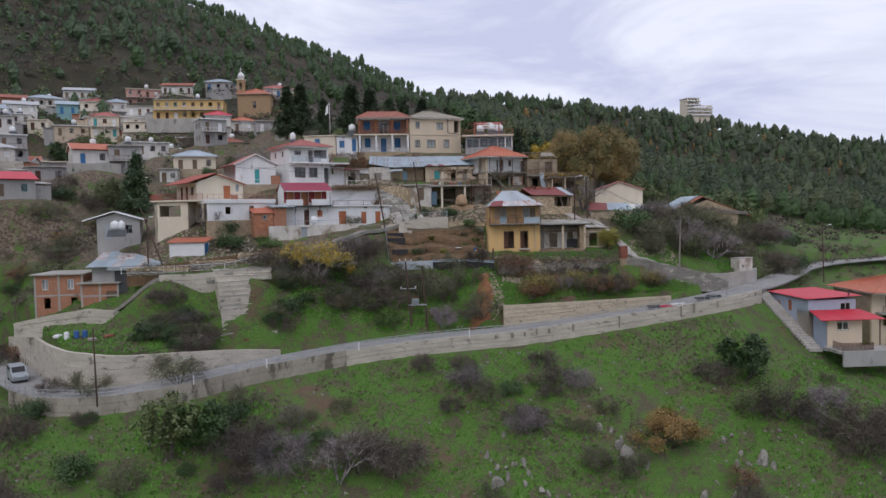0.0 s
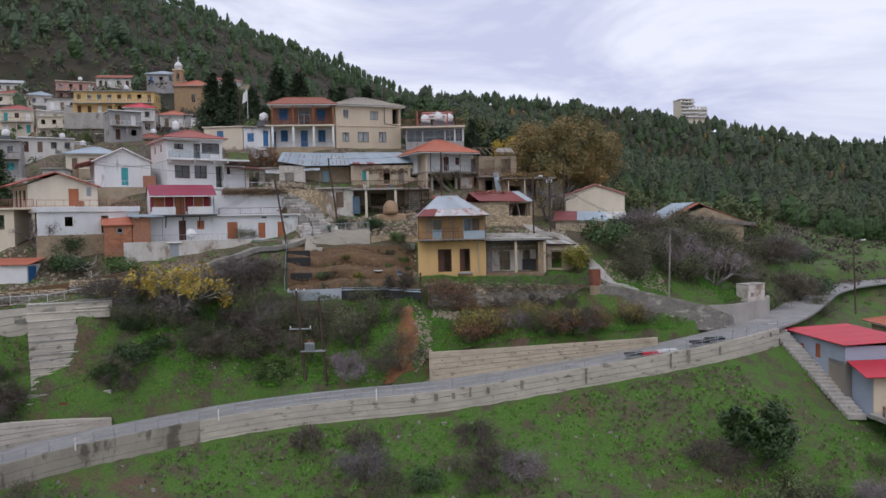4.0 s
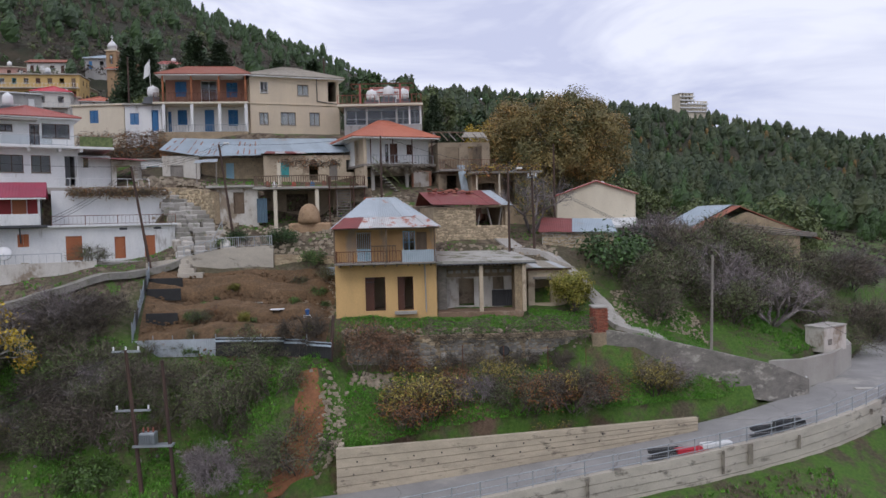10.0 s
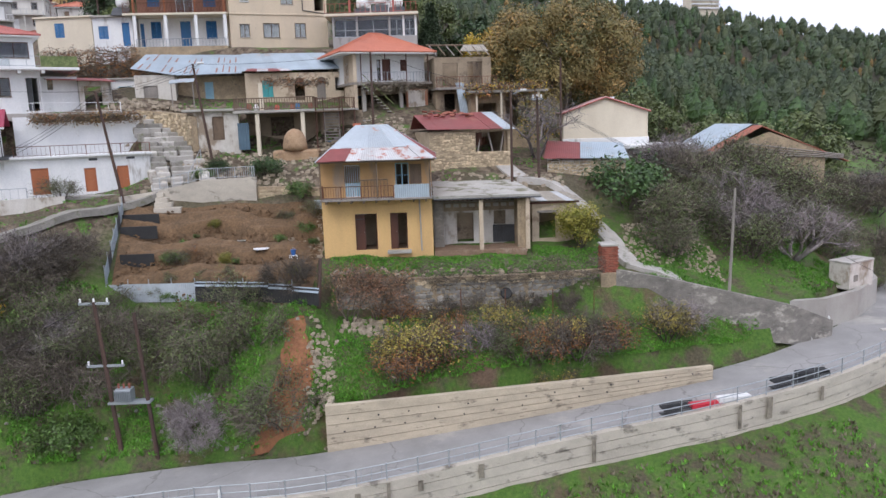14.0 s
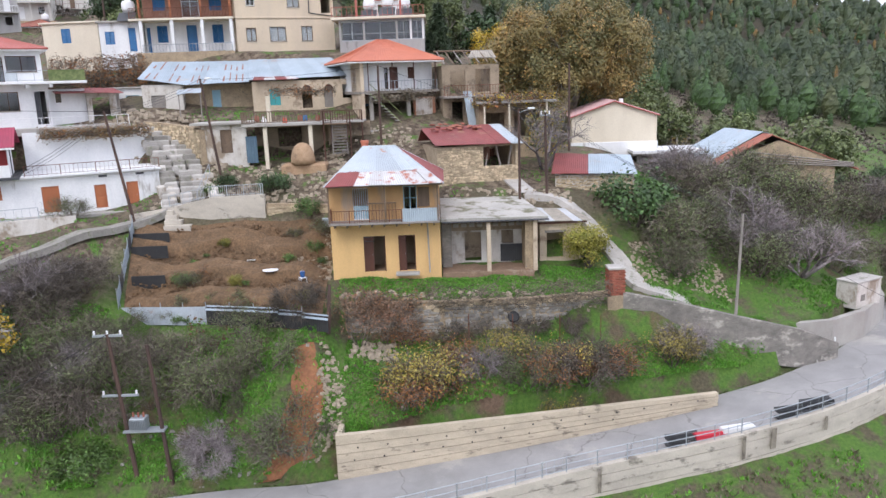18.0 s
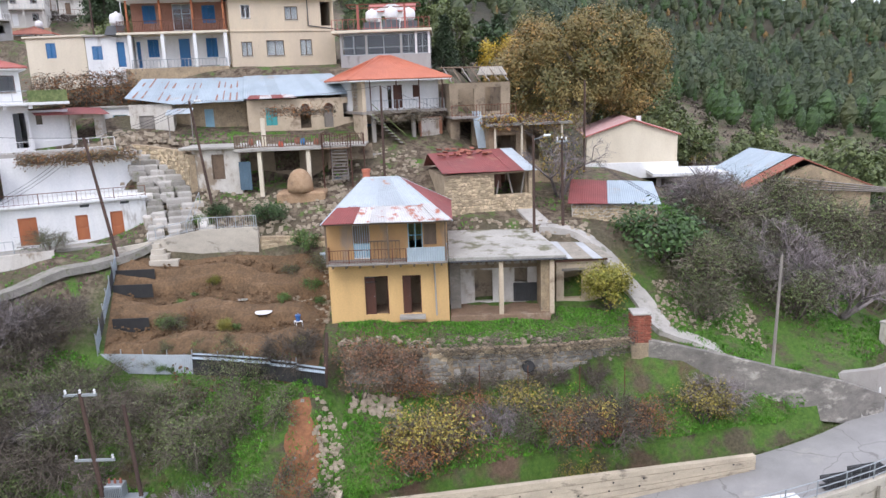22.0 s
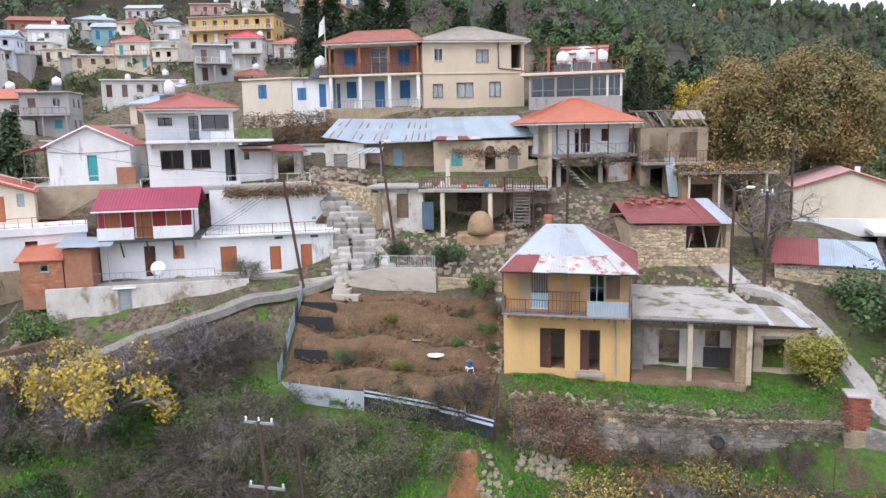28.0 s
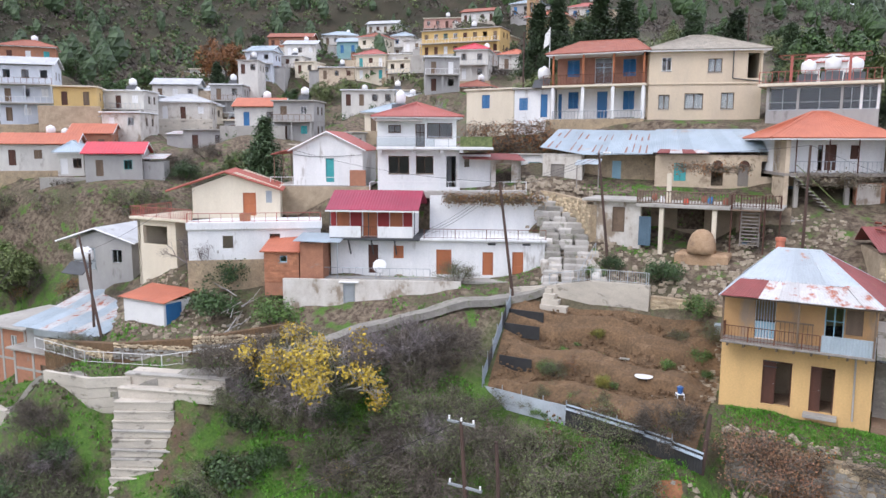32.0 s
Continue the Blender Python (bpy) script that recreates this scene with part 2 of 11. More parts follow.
M["tile"] = mat("red_clay_tile", (0.36, 0.13, 0.085), (0.27, 0.1, 0.07), 1.2, 0.85, bump=0.3, stain=(0.3, 0.22, 0.17), stain_scale=2.0, stain_at=0.6, grain=0.22)
M["tilenew"] = mat("orange_red_roof_tile", (0.5, 0.165, 0.095), (0.42, 0.135, 0.08), 0.8, 0.7, bump=0.2, stain=(0.36, 0.15, 0.1), stain_at=0.64, grain=0.12)
M["tilered"] = mat("brick_red_roof_tile", (0.38, 0.1, 0.07), (0.31, 0.085, 0.06), 0.8, 0.7, bump=0.2, stain=(0.27, 0.1, 0.075), stain_at=0.62, grain=0.12)
M["tileold"] = mat("grey_weathered_tile", (0.36, 0.32, 0.26), (0.27, 0.245, 0.2), 1.5, 0.9, bump=0.4, stain=(0.2, 0.185, 0.16), stain_scale=2.0, stain_at=0.58, grain=0.22)
M["tilepink"] = mat("faded_red_roof_panel", (0.4, 0.115, 0.09), (0.33, 0.095, 0.075), 0.8, 0.6, bump=0.15, grain=0.12)
M["palepink"] = mat("faded_pink_sheet", (0.56, 0.36, 0.34), (0.48, 0.29, 0.28), 0.8, 0.6, bump=0.1, stain=(0.6, 0.5, 0.48), stain_at=0.6, grain=0.12)
M["redtin"] = mat("bright_red_sheet_roof", (0.56, 0.03, 0.05), (0.48, 0.025, 0.045), 0.4, 0.45, bump=0.05, grain=0.06)
M["magtin"] = mat("magenta_red_sheet_roof", (0.34, 0.038, 0.075), (0.27, 0.033, 0.065), 0.4, 0.5, bump=0.05, grain=0.08)
M["darkred"] = mat("dark_red_sheet_roof", (0.25, 0.06, 0.055), (0.19, 0.05, 0.045), 0.6, 0.6, bump=0.2, stain=(0.3, 0.16, 0.1), stain_at=0.62, grain=0.15)
M["tin"] = mat("galvanised_sheet", (0.44, 0.49, 0.52), (0.36, 0.4, 0.43), 0.5, 0.5, 0.15, bump=0.1, stain=(0.42, 0.22, 0.14), stain_scale=1.1, stain_at=0.62, grain=0.16, rand=0.1)
M["rusttin"] = mat("rust_spotted_sheet", (0.56, 0.57, 0.57), (0.48, 0.46, 0.45), 0.6, 0.6, 0.1, bump=0.2, stain=(0.38, 0.13, 0.08), stain_scale=1.3, stain_at=0.53, grain=0.15, rand=0.12)
M["bluetin"] = mat("blue_grey_sheet", (0.39, 0.46, 0.51), (0.32, 0.385, 0.43), 0.5, 0.5, 0.1, bump=0.1, stain=(0.4, 0.36, 0.33), stain_at=0.6, grain=0.16, rand=0.08)
M["asbestos"] = mat("pale_fibre_cement", (0.5, 0.51, 0.52), (0.42, 0.43, 0.44), 0.5, 0.85, bump=0.2, stain=(0.32, 0.31, 0.29), stain_at=0.58, grain=0.12)
M["wood"] = mat("weathered_timber", (0.2, 0.14, 0.095), (0.14, 0.1, 0.07), 2.0, 0.85, bump=0.4, streak=0.2, grain=0.25)
M["greywood"] = mat("silvered_timber", (0.3, 0.27, 0.24), (0.22, 0.2, 0.18), 2.0, 0.9, bump=0.4, streak=0.2, grain=0.25)
M["darkwood"] = mat("dark_brown_timber", (0.1, 0.04, 0.025), (0.07, 0.03, 0.02), 2.0, 0.75, bump=0.3, streak=0.2, grain=0.2)
M["orangewood"] = mat("varnished_orange_timber", (0.44, 0.15, 0.06), (0.36, 0.12, 0.05), 1.5, 0.6, bump=0.15, streak=0.2, grain=0.12)
M["redpaint"] = mat("dark_red_paint", (0.3, 0.025, 0.025), (0.25, 0.02, 0.02), 1.0, 0.6, bump=0.05, grain=0.08)
M["bluepaint"] = mat("blue_gloss_paint", (0.03, 0.16, 0.36), (0.025, 0.13, 0.3), 1.0, 0.5, bump=0.05, grain=0.08)
M["palebluepaint"] = mat("pale_blue_paint", (0.3, 0.5, 0.6), (0.25, 0.43, 0.53), 1.5, 0.65, bump=0.1, grain=0.12)
M["tealpaint"] = mat("turquoise_paint", (0.05, 0.36, 0.36), (0.04, 0.3, 0.31), 1.0, 0.55, bump=0.05, grain=0.1)
M["whitepaint"] = mat("white_gloss_paint", (0.78, 0.78, 0.77), (0.72, 0.72, 0.71), 1.0, 0.45, bump=0.02, grain=0.04)
M["steel"] = mat("grey_painted_steel", (0.4, 0.43, 0.45), (0.33, 0.36, 0.38), 1.0, 0.5, 0.4, bump=0.05, grain=0.1)
M["rust"] = mat("rusty_steel", (0.2, 0.085, 0.05), (0.13, 0.06, 0.04), 3.0, 0.85, 0.2, bump=0.3, grain=0.25)
M["rustlap"] = mat("brown_rust_stain", (0.36, 0.2, 0.15), (0.26, 0.13, 0.1), 3.0, 0.8, 0.1, bump=0.1, stain=(0.4, 0.36, 0.34), stain_scale=3.0, stain_at=0.56, grain=0.2)
M["darkmetal"] = mat("dark_grey_metal", (0.08, 0.085, 0.09), (0.06, 0.062, 0.066), 1.0, 0.6, 0.3, bump=0.05, grain=0.1)
M["black"] = mat("black_rubber", (0.02, 0.02, 0.022), (0.03, 0.03, 0.03), 2.0, 0.7, bump=0.1, grain=0.1)
M["tank"] = mat("white_plastic_tank", (0.8, 0.8, 0.8), (0.74, 0.74, 0.74), 1.0, 0.4, bump=0.02, grain=0.04)
M["pole"] = mat("creosoted_pole", (0.1, 0.06, 0.045), (0.065, 0.042, 0.035), 2.0, 0.9, bump=0.3, streak=0.1, grain=0.25)
M["soil"] = mat("brown_garden_soil", (0.165, 0.1, 0.052), (0.11, 0.07, 0.038), 1.0, 0.97, bump=0.9, fine=7, stain=(0.22, 0.14, 0.08), stain_at=0.6, grain=0.4)
M["packedearth"] = mat("packed_brown_earth", (0.27, 0.18, 0.12), (0.2, 0.135, 0.09), 1.2, 0.97, bump=0.5, fine=10, stain=(0.34, 0.26, 0.19), stain_at=0.58, grain=0.25)
M["redsoil"] = mat("red_earth", (0.28, 0.125, 0.06), (0.22, 0.1, 0.05), 1.0, 0.97, bump=0.9, fine=6, grain=0.3)
M["curtain"] = mat("pale_net_curtain", (0.55, 0.55, 0.55), (0.45, 0.45, 0.45), 8.0, 0.9, bump=0.0, streak=0.05, grain=0.1)
M["ceramic"] = mat("dull_red_clay", (0.3, 0.11, 0.07), (0.25, 0.09, 0.06), 3.0, 0.8, bump=0.1)
M["ovenclay"] = mat("smoked_clay_plaster", (0.42, 0.29, 0.18), (0.34, 0.22, 0.13), 2.0, 0.95, bump=0.4, stain=(0.25, 0.17, 0.11), stain_at=0.56)
M["green"] = mat("bright_green_plastic", (0.03, 0.36, 0.22), (0.025, 0.3, 0.18), 1.0, 0.5, bump=0.02)
M["bluebarrel"] = mat("blue_plastic", (0.04, 0.13, 0.36), (0.035, 0.11, 0.3), 1.0, 0.45, bump=0.02)
M["orange"] = mat("orange_red_plastic", (0.6, 0.09, 0.05), (0.52, 0.08, 0.045), 1.0, 0.5, bump=0.02)
M["bark"] = mat("grey_brown_bark", (0.14, 0.12, 0.1), (0.09, 0.075, 0.065), 3.0, 0.95, bump=0.6, streak=0.3, grain=0.3)
M["twig"] = mat("grey_twigs", (0.15, 0.126, 0.1), (0.09, 0.076, 0.06), 2.0, 0.95, bump=0, grain=0.25, rand=0.3, island=0.55)
M["palebark"] = mat("silver_grey_bark", (0.4, 0.38, 0.35), (0.3, 0.28, 0.26), 2.0, 0.95, bump=0.2, grain=0.2)
M["leaf_green"] = leaf_mat("dark_green_leaf", (0.028, 0.062, 0.016), (0.055, 0.105, 0.026))
M["leaf_mid"] = leaf_mat("fresh_green_leaf", (0.06, 0.12, 0.025), (0.1, 0.17, 0.035))
M["leaf_olive"] = leaf_mat("grey_olive_leaf", (0.085, 0.12, 0.036), (0.145, 0.175, 0.062))
M["leaf_brown"] = leaf_mat("russet_oak_leaf", (0.3, 0.175, 0.05), (0.23, 0.155, 0.05))
M["leaf_oak"] = leaf_mat("olive_brown_oak_leaf", (0.25, 0.185, 0.06), (0.18, 0.155, 0.058), 0.1, 0.5, 0.25)
M["leaf_oak2"] = leaf_mat("green_brown_oak_leaf", (0.16, 0.145, 0.05), (0.12, 0.12, 0.045), 0.1, 0.5, 0.25)
M["leaf_yellow"] = leaf_mat("yellow_autumn_leaf", (0.5, 0.35, 0.03), (0.34, 0.25, 0.03))
M["leaf_yellow2"] = leaf_mat("dull_yellow_leaf", (0.36, 0.28, 0.05), (0.22, 0.2, 0.045))
M["leaf_rust"] = leaf_mat("rust_orange_leaf", (0.32, 0.13, 0.035), (0.2, 0.085, 0.03))
M["leaf_pine"] = leaf_mat("pine_needle", (0.038, 0.068, 0.03), (0.062, 0.098, 0.04), 0.3)
M["leaf_wood"] = leaf_mat("pine_wood_foliage", (0.022, 0.042, 0.018), (0.075, 0.1, 0.04), 0.0, 0.12, 0.2)
M["leaf_wood_light"] = leaf_mat("light_wood_foliage", (0.04, 0.06, 0.02), (0.09, 0.105, 0.04), 0.0, 0.16, 0.25)
M["leaf_dry"] = leaf_mat("dry_grey_leaf", (0.2, 0.17, 0.115), (0.14, 0.115, 0.08))
M["twiglilac"] = mat("lilac_grey_twigs", (0.26, 0.225, 0.22), (0.16, 0.14, 0.138), 2.0, 0.95, bump=0, grain=0.25, rand=0.3, island=0.55)
M["twigdark"] = mat("dark_brown_scrub_twigs", (0.12, 0.1, 0.085), (0.075, 0.062, 0.052), 2.0, 0.95, bump=0, grain=0.3, rand=0.2)
M["leaf_maroon"] = leaf_mat("dull_red_leaf", (0.33, 0.15, 0.09), (0.22, 0.13, 0.06))
M["leaf_citrus"] = leaf_mat("yellow_green_leaf", (0.17, 0.18, 0.03), (0.26, 0.22, 0.035))
M["palerock"] = mat("pale_limestone", (0.31, 0.29, 0.25), (0.2, 0.19, 0.165), 1.5, 0.93, bump=0.6, fine=8, stain=(0.2, 0.19, 0.17), stain_scale=2.0, stain_at=0.56, grain=0.2)
M["stonep2"] = mat("tumbled_limestone", (0.42, 0.36, 0.27), (0.28, 0.23, 0.17), 3.0, 0.93, bump=0.4, fine=12, grain=0.25)
M["brickp2"] = mat("hollow_clay_brick", (0.45, 0.2, 0.11), (0.37, 0.16, 0.09), 2.0, 0.92, bump=0.3, rand=0.2, grain=0.15)
M["weed"] = leaf_mat("lush_green_weed", (0.06, 0.2, 0.014), (0.125, 0.3, 0.032))


def glass_mat(name, tint, rough):
    m = bpy.data.materials.new(name)
    m.use_nodes = True
    b = m.node_tree.nodes["Principled BSDF"]
    b.inputs["Base Color"].default_value = (*tint, 1)
    b.inputs["Roughness"].default_value, b.inputs["Transmission Weight"].default_value, b.inputs["IOR"].default_value = rough, 1.0, 1.45
    return m


M["glass"] = glass_mat("window_glass", (0.75, 0.8, 0.82), 0.03)


# ---- building blocks ----
def mesh_from(name, verts, faces):
    me = bpy.data.meshes.new(name)
    me.from_pydata(verts, [], faces)
    me.update()
    return me


class Geo:
    """Collects faces for one mesh."""

    def __init__(self):
        self.v, self.f = [], []

    def quad(self, *p):
        i = len(self.v)
        self.v.extend(tuple(q) for q in p)
        self.f.append(tuple(range(i, i + len(p))))
        return self

    def box(self, x0, y0, z0, x1, y1, z1):
        i = len(self.v)
        self.v += [(x0, y0, z0), (x1, y0, z0), (x1, y1, z0), (x0, y1, z0), (x0, y0, z1), (x1, y0, z1), (x1, y1, z1), (x0, y1, z1)]
        self.f += [tuple(i + k for k in q) for q in ((3, 2, 1, 0), (4, 5, 6, 7), (0, 1, 5, 4), (1, 2, 6, 5), (2, 3, 7, 6), (3, 0, 4, 7))]
        return self

    def bevel_box(self, x0, y0, z0, x1, y1, z1, b=0.02):
        i = len(self.v)
        for z, k in ((z0, b), (z0 + b, 0), (z1 - b, 0), (z1, b)):
            self.v += [(x0 + k, y0 + k, z), (x1 - k, y0 + k, z), (x1 - k, y1 - k, z), (x0 + k, y1 - k, z)]
        self.f.append((i + 3, i + 2, i + 1, i))
        for r in range(3):
            for k in range(4):
                a, c = i + 4 * r + k, i + 4 * r + (k + 1) % 4
                self.f.append((a, c, c + 4, a + 4))
        self.f.append((i + 12, i + 13, i + 14, i + 15))
        return self

    def tube(self, a, b, r0, r1=None, n=6):
        r1 = r0 if r1 is None else r1
        a, b = Vector(a), Vector(b)
        d = (b - a)
        if d.length < 1e-6:
            return self
        d.normalize()
        s = d.cross(Vector((0, 0, 1)) if abs(d.z) < 0.9 else Vector((1, 0, 0))).normalized()
        t = d.cross(s)
        i = len(self.v)
        for p, r in ((a, r0), (b, r1)):
            for k in range(n):
                w = 2 * math.pi * k / n
                self.v.append(tuple(p + s * (r * math.cos(w)) + t * (r * math.sin(w))))
        for k in range(n):
            self.f.append((i + k, i + n + k, i + n + (k + 1) % n, i + (k + 1) % n))
        self.f.append(tuple(i + k for k in range(n)))
        self.f.append(tuple(i + n + k for k in reversed(range(n))))
        return self

    def pipe(self, pts, r, n=4):
        """One unbroken tube through points."""
        pts = [Vector(p) for p in pts]
        i0 = len(self.v)
        for k, p in enumerate(pts):
            d = (pts[min(k + 1, len(pts) - 1)] - pts[max(k - 1, 0)]).normalized()
            s = d.cross(Vector((0, 0, 1)) if abs(d.z) < 0.9 else Vector((1, 0, 0))).normalized()
            t = d.cross(s)
            for j in range(n):
                w = 2 * math.pi * j / n
                self.v.append(tuple(p + s * (r * math.cos(w)) + t * (r * math.sin(w))))
        for k in range(len(pts) - 1):
            for j in range(n):
                a, b = i0 + k * n + j, i0 + k * n + (j + 1) % n
                self.f.append((a, a + n, b + n, b))
        self.f.append(tuple(i0 + j for j in range(n)))
        self.f.append(tuple(i0 + (len(pts) - 1) * n + j for j in reversed(range(n))))
        return self

    def lathe(self, prof, cx=0, cy=0, n=14, axis="z"):
        """prof: (radius, height) pairs."""
        i = len(self.v)
        for r, h in prof:
            for k in range(n):
                w = 2 * math.pi * k / n
                if axis == "z":
                    self.v.append((cx + r * math.cos(w), cy + r * math.sin(w), h))
                else:
                    self.v.append((h, cx + r * math.cos(w), cy + r * math.sin(w)))
        for a in range(len(prof) - 1):
            for k in range(n):
                p, q = i + a * n + k, i + a * n + (k + 1) % n
                self.f.append((p, q, q + n, p + n))
        self.f.append(tuple(i + k for k in reversed(range(n))))
        self.f.append(tuple(i + (len(prof) - 1) * n + k for k in range(n)))
        return self

    def slab(self, a, b, c, d, th, pitch=0.0, amp=0.03):
        """A roof plane: a, b along the eave, c, d along the ridge (c above b). pitch: width of one rib."""
        a, b, c, d = (Vector(p) for p in (a, b, c, d))
        nrm = (b - a).cross(d - a)
        nrm.normalize()
        if nrm.z < 0:
            nrm = -nrm
        n = max(1, int(round((b - a).length / pitch)) * 2) if pitch else 1
        top0, top1, bot0, bot1 = [], [], [], []
        i = len(self.v)
        for k in range(n + 1):
            f = k / n
            e = nrm * (amp if (k % 2 and pitch) else 0.0)
            for p, q in ((a.lerp(b, f), d.lerp(c, f)),):
                self.v += [tuple(p + e), tuple(q + e), tuple(p - nrm * th), tuple(q - nrm * th)]
        for k in range(n):
            j = i + 4 * k
            self.f += [(j, j + 4, j + 5, j + 1), (j + 2, j + 3, j + 7, j + 6), (j, j + 2, j + 6, j + 4), (j + 1, j + 5, j + 7, j + 3)]
        self.f += [(i, i + 1, i + 3, i + 2), (i + 4 * n, i + 4 * n + 2, i + 4 * n + 3, i + 4 * n + 1)]
        return self

    def wall(self, w, h, openings=(), th=0.25, z0=0.0, gable=0.0, gx=0.5):
        """A wall in the plane y = 0 with its thickness to +y, holes through it, and a gable of that height on top."""
        xs = sorted({0.0, w, *[min(max(o[0], 0), w) for o in openings], *[min(max(o[2], 0), w) for o in openings]})
        zs = sorted({z0, h, *[min(max(o[1], z0), h) for o in openings], *[min(max(o[3], z0), h) for o in openings]})

        def solid(i, j):
            if i < 0 or j < 0 or i >= len(xs) - 1 or j >= len(zs) - 1:
                return False
            cx, cz = (xs[i] + xs[i + 1]) / 2, (zs[j] + zs[j + 1]) / 2
            return not any(o[0] < cx < o[2] and o[1] < cz < o[3] for o in openings)

        for i in range(len(xs) - 1):
            for j in range(len(zs) - 1):
                if not solid(i, j):
                    continue
                x0, x1, a, b = xs[i], xs[i + 1], zs[j], zs[j + 1]
                self.quad((x0, 0, a), (x1, 0, a), (x1, 0, b), (x0, 0, b))
                self.quad((x1, th, a), (x0, th, a), (x0, th, b), (x1, th, b))
                if not solid(i - 1, j):
                    self.quad((x0, th, a), (x0, 0, a), (x0, 0, b), (x0, th, b))
                if not solid(i + 1, j):
                    self.quad((x1, 0, a), (x1, th, a), (x1, th, b), (x1, 0, b))
                if not solid(i, j - 1):
                    self.quad((x0, th, a), (x1, th, a), (x1, 0, a), (x0, 0, a))
                if not solid(i, j + 1):
                    self.quad((x0, 0, b), (x1, 0, b), (x1, th, b), (x0, th, b))
        if gable:
            g = (w * gx, h + gable)
            self.quad((0, 0, h), (w, 0, h), (g[0], 0, g[1]))
            self.quad((w, th, h), (0, th, h), (g[0], th, g[1]))
            self.quad((0, 0, h), (g[0], 0, g[1]), (g[0], th, g[1]), (0, th, h))
            self.quad((g[0], 0, g[1]), (w, 0, h), (w, th, h), (g[0], th, g[1]))
        return self

    def turned(self, m):
        self.v = [tuple(m @ Vector(p)) for p in self.v]
        return self

    def mesh(self, name):
        return mesh_from(name, self.v, self.f)


def thing(name, m, label, category, group="", kind=""):
    ob = new(name)
    ob.matrix_world = m
    ob.empty_display_size = 0.3
    return tagged(ob, label, category, group, kind)


def part(name, geo, material, parent, label="", smooth=False):
    me = geo if isinstance(geo, bpy.types.Mesh) else geo.mesh(name)
    if not me.materials:
        me.materials.append(M[material] if isinstance(material, str) else material)
    if smooth:
        me.shade_smooth()
    ob = new(name, me)
    ob.parent = parent
    return tagged(ob, label)


def solo(name, geo, material, label, category, m=None, group="", kind="", smooth=False):
    me = geo if isinstance(geo, bpy.types.Mesh) else geo.mesh(name)
    me.materials.append(M[material] if isinstance(material, str) else material)
    if smooth:
        me.shade_smooth()
    ob = new(name, me)
    if m is not None:
        ob.matrix_world = m
    return tagged(ob, label, category, group, kind)


def child_pose(ob, m):
    ob.matrix_basis = m
    return ob


def lattice(us, zs, y0, y1):
    """One connected frame: bars between the even and odd lines of us and zs, openings between the others."""
    g = Geo()
    nu, nz = len(us), len(zs)
    g.v = [(u, y, z) for y in (y0, y1) for z in zs for u in us]
    at = lambda i, j, k: k * nu * nz + j * nu + i
    gap = lambda i, j: not (0 <= i < nu - 1 and 0 <= j < nz - 1) or (i % 2 and j % 2)
    for i in range(nu - 1):
        for j in range(nz - 1):
            if gap(i, j):
                continue
            g.f.append((at(i, j, 0), at(i + 1, j, 0), at(i + 1, j + 1, 0), at(i, j + 1, 0)))
            g.f.append((at(i, j, 1), at(i, j + 1, 1), at(i + 1, j + 1, 1), at(i + 1, j, 1)))
            for di, dj, p, q in ((-1, 0, (i, j + 1), (i, j)), (1, 0, (i + 1, j), (i + 1, j + 1)), (0, -1, (i, j), (i + 1, j)), (0, 1, (i + 1, j + 1), (i, j + 1))):
                if gap(i + di, j + dj):
                    g.f.append((at(*q, 0), at(*p, 0), at(*p, 1), at(*q, 1)))
    return g


